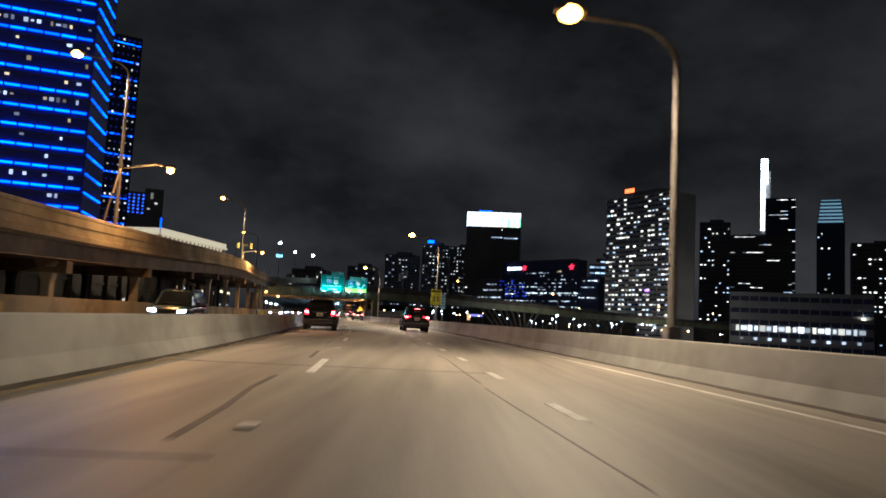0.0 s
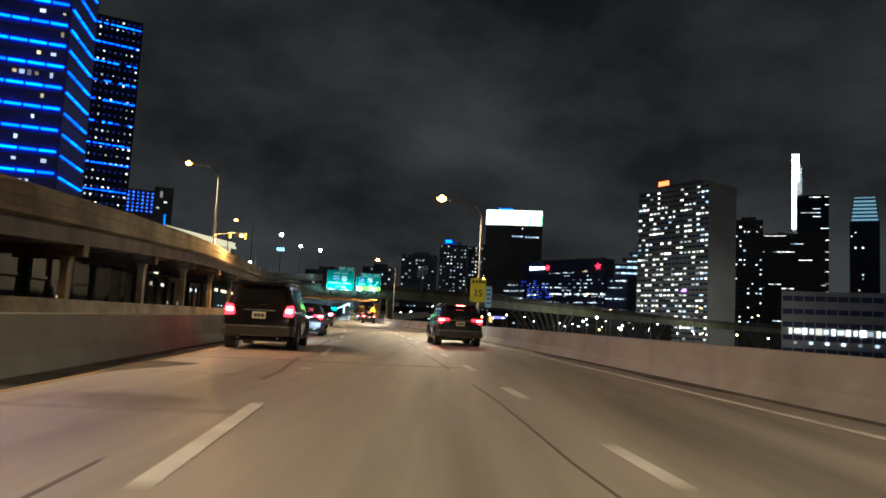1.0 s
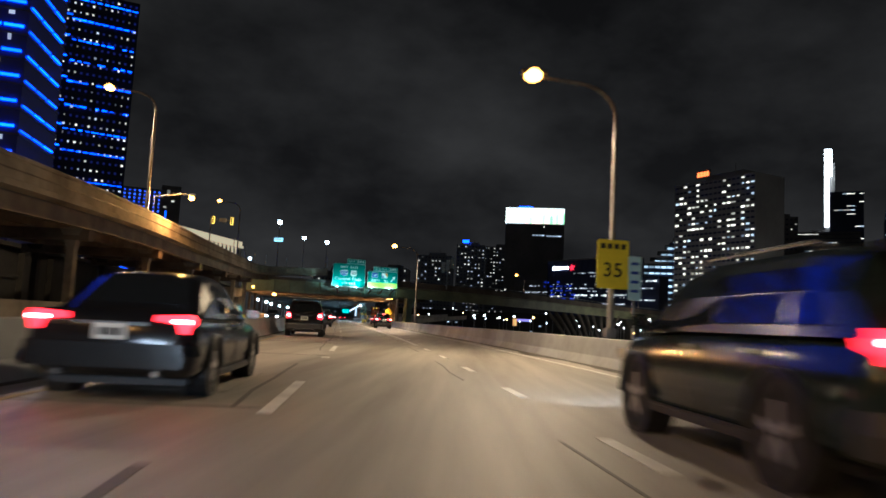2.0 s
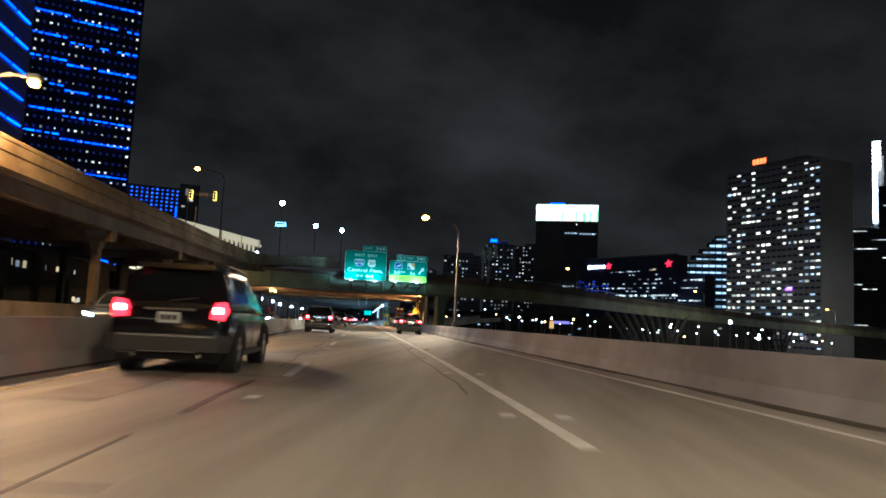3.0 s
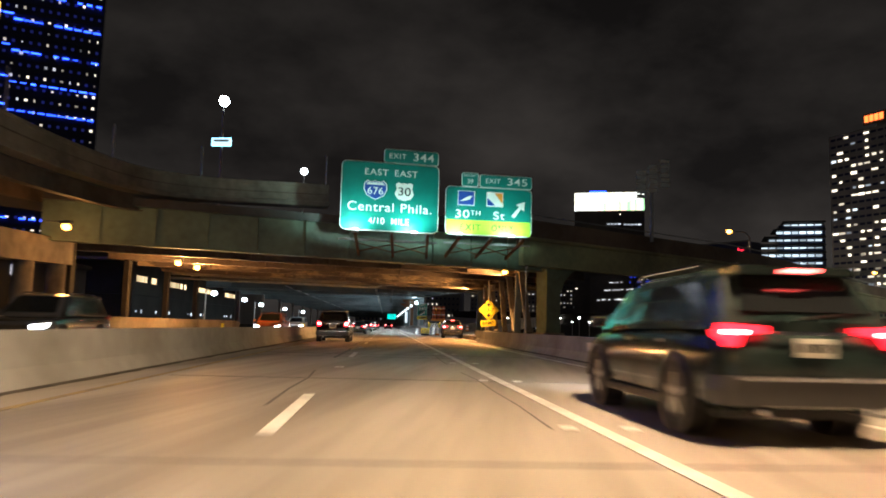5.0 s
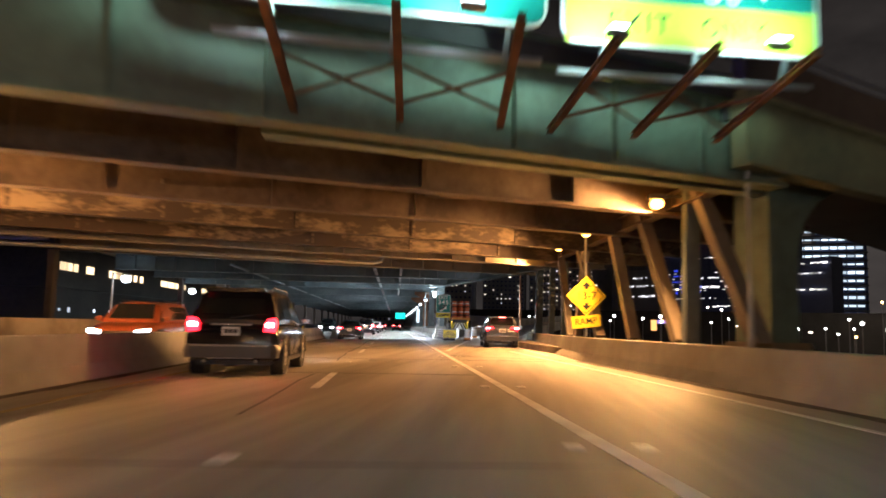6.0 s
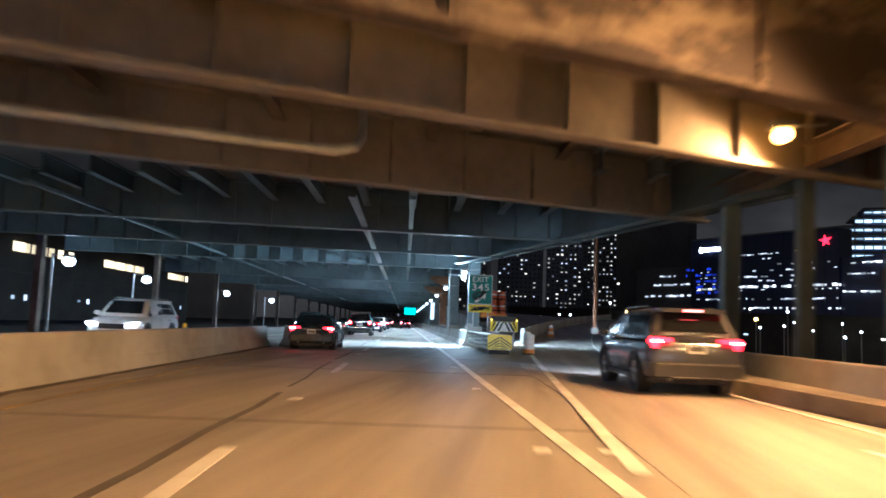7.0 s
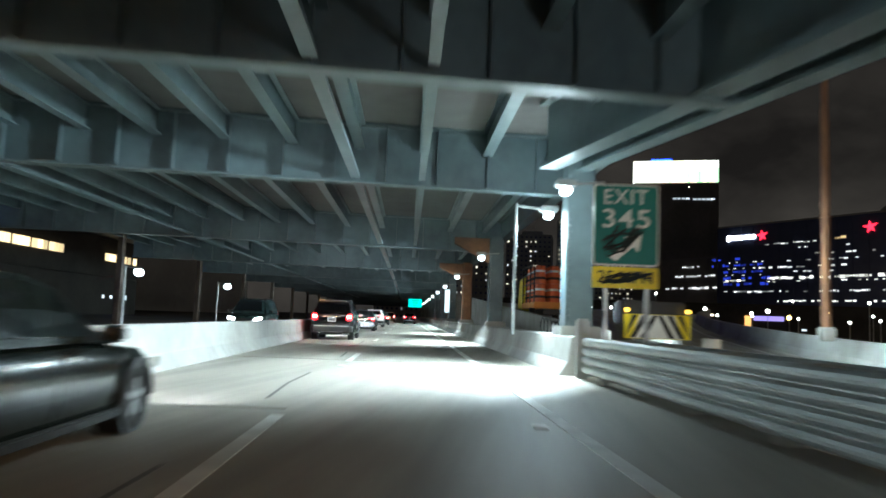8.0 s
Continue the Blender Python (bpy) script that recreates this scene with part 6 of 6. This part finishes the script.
    if brake:
        part("brake_light", box((0.34, 0.03, 0.035), (0, cs[1][0] - (0.21 if suv else -0.1), H - (0.045 if suv else 0.10)), None, 0.005), glowing("brake_glow", (1.0, 0.1, 0.08), 9.0) if "brake_glow" not in bpy.data.materials else bpy.data.materials["brake_glow"], root)
    # front
    for side in (-1, 1):
        part("headlight", loft([[(side * x, y, z) for x, z in ((0.48, belt - 0.40), (0.80, belt - 0.36), (0.82, belt - 0.24), (0.50, belt - 0.29))] for y, s in ((f - 0.35, 0), (f + 0.012, 0))]), head_white if lights == "front" else chrome, root, "headlight")
    part("grille", box((0.95, 0.05, 0.20), (0, f - 0.015, belt - 0.40), None, 0.02), plastic_black, root)
    part("skirt", box((1.5, 0.12, 0.16), (0, f - 0.04, 0.36), None, 0.04), plastic_black, root)
    part("underbody", box((1.5, L - 0.7, 0.10), (0, 0, zb + 0.0), None, 0.02), plastic_black, root)
    axle = L / 2 - 0.93
    for x in (-W + 0.10, W - 0.10):
        for y in (-axle + 0.06, axle + 0.02):
            wheel(x, y, r, 0.22, root)
            side = 1 if x > 0 else -1
            arc = [(side * (W + 0.004), y + (r + 0.045) * math.cos(a), r + (r + 0.045) * math.sin(a)) for a in [math.pi * k / 12 for k in range(13)]]
            part("wheel_arch", tube(arc, 0.035, 6), plastic_black, root)
            part("wheel_well", rod((side * (W - 0.26), y, r), (side * (W + 0.003), y, r), r + 0.045, None, 24), plastic_black, root)
    return root


def paint(name, colour, rough=0.28, metal=0.3):
    return material(name, colour, rough, metal, tuple(c * 0.85 for c in colour), 40.0, 3.0, 0.0, 60.0, (0.3, 0.7), 0.4)


black_paint = material("black_paint", (0.010, 0.010, 0.012), 0.18, 0.0, (0.008, 0.008, 0.010), 40.0, 3.0, 0.0)
grey_paint = material("grey_paint", (0.028, 0.044, 0.042), 0.16, 0.0, (0.008, 0.016, 0.016), 40.0, 3.0, 0.0)
silver_paint = paint("silver_paint", (0.11, 0.12, 0.14), 0.26, 0.5)
white_car = paint("white_car", (0.62, 0.62, 0.60), 0.3, 0.0)
red_paint = paint("red_paint", (0.28, 0.07, 0.02), 0.3, 0.2)


def parked(label, y, off, colour, style="suv", lights="rear", brake=False, against=False, swing=0.0):
    p = at(y, off, 0.003)
    return car(label, p, heading(y) + (180 if against else 0) + swing, colour, style, lights, brake)


def beams(y, off, power=420, colour=(0.86, 0.93, 1.0)):
    """The light that a standing car's two headlights throw along the lane."""
    for o in (-0.62, 0.62):
        a = at(y + 2.5, off + o, 0.68)
        lamp_light(a, at(y + 16, off + o * 1.3, -0.1), power, colour, 70, 0.08)


for y, off, power in ((48.0, -1.75, 260), (57.5, 4.7, 140), (90.0, -1.8, 160), (127.0, -1.78, 300), (136.5, 4.9, 200), (171.2, -1.9, 90), (195.0, 7.1, 300), (209.5, -1.95, 260), (238.4, -1.9, 500)):
    beams(y, off, power)
parked("black sport utility car with lit tail lights in the inner lane", 127.0, -1.78, black_paint, "suv", "rear")
parked("silver sport utility car braking in the exit lane", 195.0, 7.1, silver_paint, "hatch", "rear", True, swing=-3)
beside = parked("dark grey sedan with alloy wheels in the inner lane", 209.5, -1.95, grey_paint, "sedan", "rear")
beside.scale = (0.95, 0.97, 0.93)
parked("black sport utility car with lit tail lights under the upper deck", 238.4, -1.9, black_paint, "suv", "rear")
parked("dark sedan with lit tail lights under the upper deck", 258, -1.8, black_paint, "sedan", "rear")
parked("white hatchback ahead under the upper deck", 276, -1.8, white_car, "hatch", "rear")
parked("dark sedan far ahead under the upper deck", 296, -1.8, grey_paint, "sedan", "rear")
parked("black sport utility car with lit tail lights under the overpass", 171.2, -1.9, black_paint, "suv", "rear")
parked("far car with red tail lights in the outer lane", 318, 1.7, black_paint, "hatch", "rear")
parked("black sport utility car with lit tail lights on the open road", 48, -1.75, black_paint, "suv", "rear")
parked("dark sedan with lit tail lights on the open road", 62, -1.75, black_paint, "sedan", "rear")
parked("black sport utility car with lit tail lights beside the median barrier", 90, -1.8, black_paint, "suv", "rear")
parked("dark hatchback braking in the outer lane beside the parapet", 57.5, 4.7, grey_paint, "hatch", "rear", True)
parked("dark hatchback braking in the outer lane before the overpass", 136.5, 4.9, grey_paint, "hatch", "rear", True)
parked("oncoming silver car with lit headlights under the elevated road", 106, -8.2, silver_paint, "hatch", "front", False, True)
parked("oncoming dark car with lit headlights beyond the median barrier", 40, -8.2, grey_paint, "suv", "front", False, True)
parked("oncoming silver car with lit headlights", 150, -8.7, silver_paint, "hatch", "front", False, True)
parked("oncoming car with cold white headlights", 207, -8.4, white_car, "hatch", "front", False, True)
parked("oncoming car with glaring headlights beyond the median barrier", 243, -6.7, grey_paint, "suv", "front", False, True)
parked("oncoming orange-red car beyond the median barrier", 178, -6.6, red_paint, "hatch", "front", False, True)
parked("far car with tail lights deep under the deck", 336, -1.8, black_paint, "suv", "rear")
parked("far dark car with tail lights in the outer lane", 352, 1.6, grey_paint, "sedan", "rear")
parked("far oncoming car with white headlights", 300, -8.4, grey_paint, "sedan", "front", False, True)
# ---------------------------------------------------------------- gore furniture
cush = thing("crash_cushion", "corrugated steel crash cushion with a yellow striped nose", "barrier", (-23.42, 209.45, 0), 8.5)
WAVE = []
for k in range(4):
    z = 0.13 + 0.185 * k
    WAVE += [(0.0, z), (0.06, z + 0.035), (0.075, z + 0.07), (0.075, z + 0.10), (0.06, z + 0.135), (0.0, z + 0.17)]
for side in (-1, 1):
    for k in range(4):
        y0, o = 0.25 + 2.5 * k, 0.34 + 0.035 * k
        ring = [(side * (o + d), z) for d, z in WAVE] + [(side * (o - 0.02 + d), z) for d, z in reversed(WAVE)]
        rail = part("rail", loft([[(x, y0, z) for x, z in ring], [(x + side * 0.055, y0 + 2.72, z) for x, z in ring]]), galvanised, cush)
        for z in (0.215, 0.585):
            part("rail_bolt", box((0.05, 0.05, 0.05), (side * (o + 0.085), y0 + 0.12, z), None, 0.012), galvanised, rail)
for k in range(5):
    part("diaphragm", box((0.66 + 0.07 * k, 0.06, 0.66), (0, 0.35 + 2.45 * k, 0.5)), galvanised, cush)
    part("leg", box((0.5, 0.12, 0.14), (0, 0.35 + 2.45 * k, 0.07)), galvanised, cush)
nose = part("nose_panel", rounded_plate(0.98, 0.60, 0.05, 0.10, (0, 0.06, 0.52)), sign_yellow, cush, "yellow panel with thin black stripes")
for side in (-1, 1):
    for k in range(8):
        z = 0.86 - 0.115 * k
        lo = lambda x, base: base - 0.62 * x
        pts = [(0.015, z), (0.46, lo(0.46, z)), (0.46, lo(0.46, z) - 0.05), (0.015, z - 0.05)]
        if pts[3][1] < 0.80 and pts[2][1] < 0.80 and z > 0.27:
            pts = [(x, min(0.80, max(0.24, q))) for x, q in pts]
            part("stripe", flat([(side * x, q) for x, q in (pts if side < 0 else pts[::-1])], 0.004, 0.006), sign_black, nose)
part("nose_skirt", box((0.86, 0.14, 0.18), (0, 0.1, 0.12), None, 0.03), rubber, cush)
part("end_post", box((0.26, 0.3, 1.25), (-0.5, 10.75, 0.62), None, 0.04), galvanised, cush)
rear = thing("chevron_board", "white and yellow board with black chevrons on legs", "barricade", (-23.68, 221.9, 0), 8)
part("board", rounded_plate(1.55, 0.56, 0.03, 0.04, (0, 0, 1.13)), sign_yellow, rear)
for side in (-1, 1):
    part("pale_field", flat([(0.0, 1.40), (side * 0.40, 1.40), (side * 0.62, 0.86), (0.0, 0.86)], -0.020, 0.004), sign_white, rear, "white reflective field")
    for k in range(3):
        x = 0.24 * k - 0.02
        part("stripe", flat([(side * max(0.0, x), 1.39), (side * (x + 0.13), 1.39), (side * min(0.76, x + 0.43), 0.87), (side * min(0.75, x + 0.29), 0.87)], -0.027, 0.006), sign_black, rear)
for x in (-0.55, 0.55):
    part("leg", box((0.08, 0.08, 0.86), (x, 0.06, 0.43)), galvanised, rear)
    part("lamp", box((0.10, 0.06, 0.10), (x * 1.3, -0.02, 1.50), None, 0.02), signal_amber, rear)
part("housing", box((1.5, 0.9, 0.55), (0, 0.65, 1.45), None, 0.05), plastic_black, rear)


def drum(x, y, label="orange and white traffic drum", z=0.0):
    root = thing("traffic_drum", label, "traffic drum", (x, y, z), 0, "traffic drums")
    if "reflective" in label:
        part("foot", rod((0, 0, 0), (0, 0, 0.07), 0.27, 0.25, 20), rubber, root)
        part("orange_base", rod((0, 0, 0.07), (0, 0, 0.23), 0.235, 0.225, 20), sign_orange, root)
        for k in range(3):
            part("sleeve", rod((0, 0, 0.232 + 0.21 * k), (0, 0, 0.432 + 0.21 * k), 0.222 - 0.004 * k, 0.219 - 0.004 * k, 20), sign_white, root)
            part("groove", rod((0, 0, 0.43 + 0.21 * k), (0, 0, 0.445 + 0.21 * k), 0.205, 0.205, 20), sign_orange if k < 2 else sign_white, root)
        return root
    part("foot", rod((0, 0, 0), (0, 0, 0.09), 0.36, 0.33, 16), rubber, root)
    for k in range(4):
        part("band", rod((0, 0, 0.09 + 0.22 * k), (0, 0, 0.31 + 0.22 * k), 0.27 - 0.022 * k, 0.255 - 0.022 * k, 16), sign_white if k % 2 else sign_orange, root)
    part("handle", box((0.16, 0.05, 0.08), (0, 0, 1.0), None, 0.02), sign_orange, root)
    return root


drum(-22.25, 211.3, "white reflective traffic drum with an orange foot"), drum(-22.34, 222.4, "white reflective traffic drum with an orange foot", 0.03), drum(-20.5, 240.0, z=0.36)

# work lorry with orange drums behind the pillars
drum_red = plain("drum_red", (0.70, 0.13, 0.03), 0.5)
lorry = thing("work_truck", "yellow and orange work truck loaded with traffic drums", "truck", (-25.7, 247.5, 0.94), 8)
part("chassis", box((1.2, 7.4, 0.3), (0, 1.2, 0.75), None, 0.03), plastic_black, lorry)
part("bed", box((2.3, 5.2, 0.35), (0, 0, 1.1), None, 0.03), sign_orange, lorry)
part("cab", loft([[(x, y, z) for y, z in ((2.8, 0.8), (4.9, 0.8), (4.9, 1.7), (4.3, 2.75), (2.8, 2.85))] for x in (-1.1, 1.1)]), sign_yellow, lorry)
part("beacon_bar", box((1.3, 0.3, 0.18), (0, 3.2, 2.98), None, 0.04), signal_amber, lorry)
for x in (-0.75, 0, 0.75):
    for y in (-2.1, -1.3, -0.5, 0.3, 1.1, 1.9):
        for z in (1.28, 2.30):
            d = part("drum", rod((x, y, z), (x, y, z + 0.98), 0.31, 0.25, 10), drum_red, lorry)
            part("drum_band", rod((x, y, z + 0.22), (x, y, z + 0.36), 0.305, 0.295, 10), rubber, d)
            part("drum_band", rod((x, y, z + 0.62), (x, y, z + 0.74), 0.285, 0.275, 10), sign_white, d)
for x in (-1.12, 1.12):
    for y in (-2.4, -0.8, 0.8, 2.4):
        part("stake", box((0.06, 0.06, 2.2), (x, y, 2.3)), plastic_black, lorry)
    for z in (1.75, 2.3, 2.85, 3.35):
        part("side_rail", box((0.04, 4.9, 0.045), (x * 1.02, 0, z)), plastic_black, lorry)
    for y in (-1.7, 3.7):
        part("wheel", rod((x - 0.14, y, 0.47), (x + 0.14, y, 0.47), 0.47, None, 18), rubber, lorry)

# tall rusty pole beside the ramp
pole = thing("ramp_pole", "tall plain rust-brown pole on the ramp parapet", "pole", (-18.2, 226.6, 0.9), 0)
part("shaft", rod((0, 0, 0), (0, 0, 8.2), 0.13, 0.09), rust_brown, pole)
part("base", box((0.4, 0.4, 0.4), (0, 0, 0.2), None, 0.04), barrier_concrete, pole)

# traffic signals on the elevated road
sig = thing("traffic_signal", "pair of yellow traffic signal heads on an arm", "traffic signal", (-38.6, 156.5, 6.8), 12)
part("pole", rod((-0.9, 0, 0), (-0.9, 0, 7.6), 0.1, 0.07), pole_metal, sig)
part("arm", beam((-0.9, 0, 7.4), (2.2, 0, 7.4), 0.09, 0.09), pole_metal, sig)
for x in (-0.55, 2.05):
    # housing itself emits amber; the light on it is put into the material
    h = part("signal_head", box((0.36, 0.3, 1.05), (x, -0.15, 7.3), None, 0.04), signal_amber, sig, "yellow housing given an amber glow")
    for k in range(3):
        part("visor", rod((x, -0.3, 6.98 + 0.32 * k), (x, -0.5, 6.98 + 0.32 * k), 0.14, 0.15, 10), sign_black, h)
part("street_plate", box((1.0, 0.04, 0.5), (0.8, -0.1, 7.4), None, 0.02), sign_white, sig)

# fence posts and rail on the elevated road's end
for k in range(6):
    q = via_line[-1 - 4 * k]
    fp = tagged(part("fence_post", rod((0, 0, 0), (0, 0, 1.6), 0.04, None, 8), galvanised), "thin galvanised fence post on the elevated parapet", "fence post", "parapet fence posts")
    fp.matrix_basis = Matrix.Translation((q.x - 0.18, q.y, q.z - 0.02))

# bushes on the river bank beyond the parapet
def bush(x, y, z, r, seed):
    rb = random.Random(seed)
    bm = bmesh.new()
    for k in range(260):
        a, u, s = rb.uniform(0, 6.28), rb.uniform(-0.2, 1), rb.uniform(0.5, 1.0)
        c = Vector((math.cos(a) * math.sqrt(max(0, 1 - u * u)) * s, math.sin(a) * math.sqrt(max(0, 1 - u * u)) * s, u * s * 0.8)) * r
        d, e = Vector((rb.uniform(-1, 1), rb.uniform(-1, 1), rb.uniform(-1, 1))).normalized() * 0.22, Vector((rb.uniform(-1, 1), rb.uniform(-1, 1), rb.uniform(-1, 1))).normalized() * 0.16
        v = [bm.verts.new(c + w) for w in (d, e, -d, -e)]
        bm.faces.new(v)
    root = thing("bush", "dark leafy bush on the river bank", "bush", (x, y, z), 0, "river bank bushes")
    part("crown", bm, leaf_dark, root)
    part("stem", rod((0, 0, -1.5), (0, 0, r * 0.4), 0.1, 0.05, 6), rust_brown, root)


for k, (y, o, r) in enumerate(((60, 15, 2.2), (78, 18, 2.6), (97, 14, 2.0), (112, 17, 2.6), (128, 15, 2.2), (143, 18, 2.8), (158, 16, 2.0), (120, 24, 3.0), (90, 26, 3.0))):
    p = at(y, o)
    bush(p.x, p.y, -3.2, r, k)
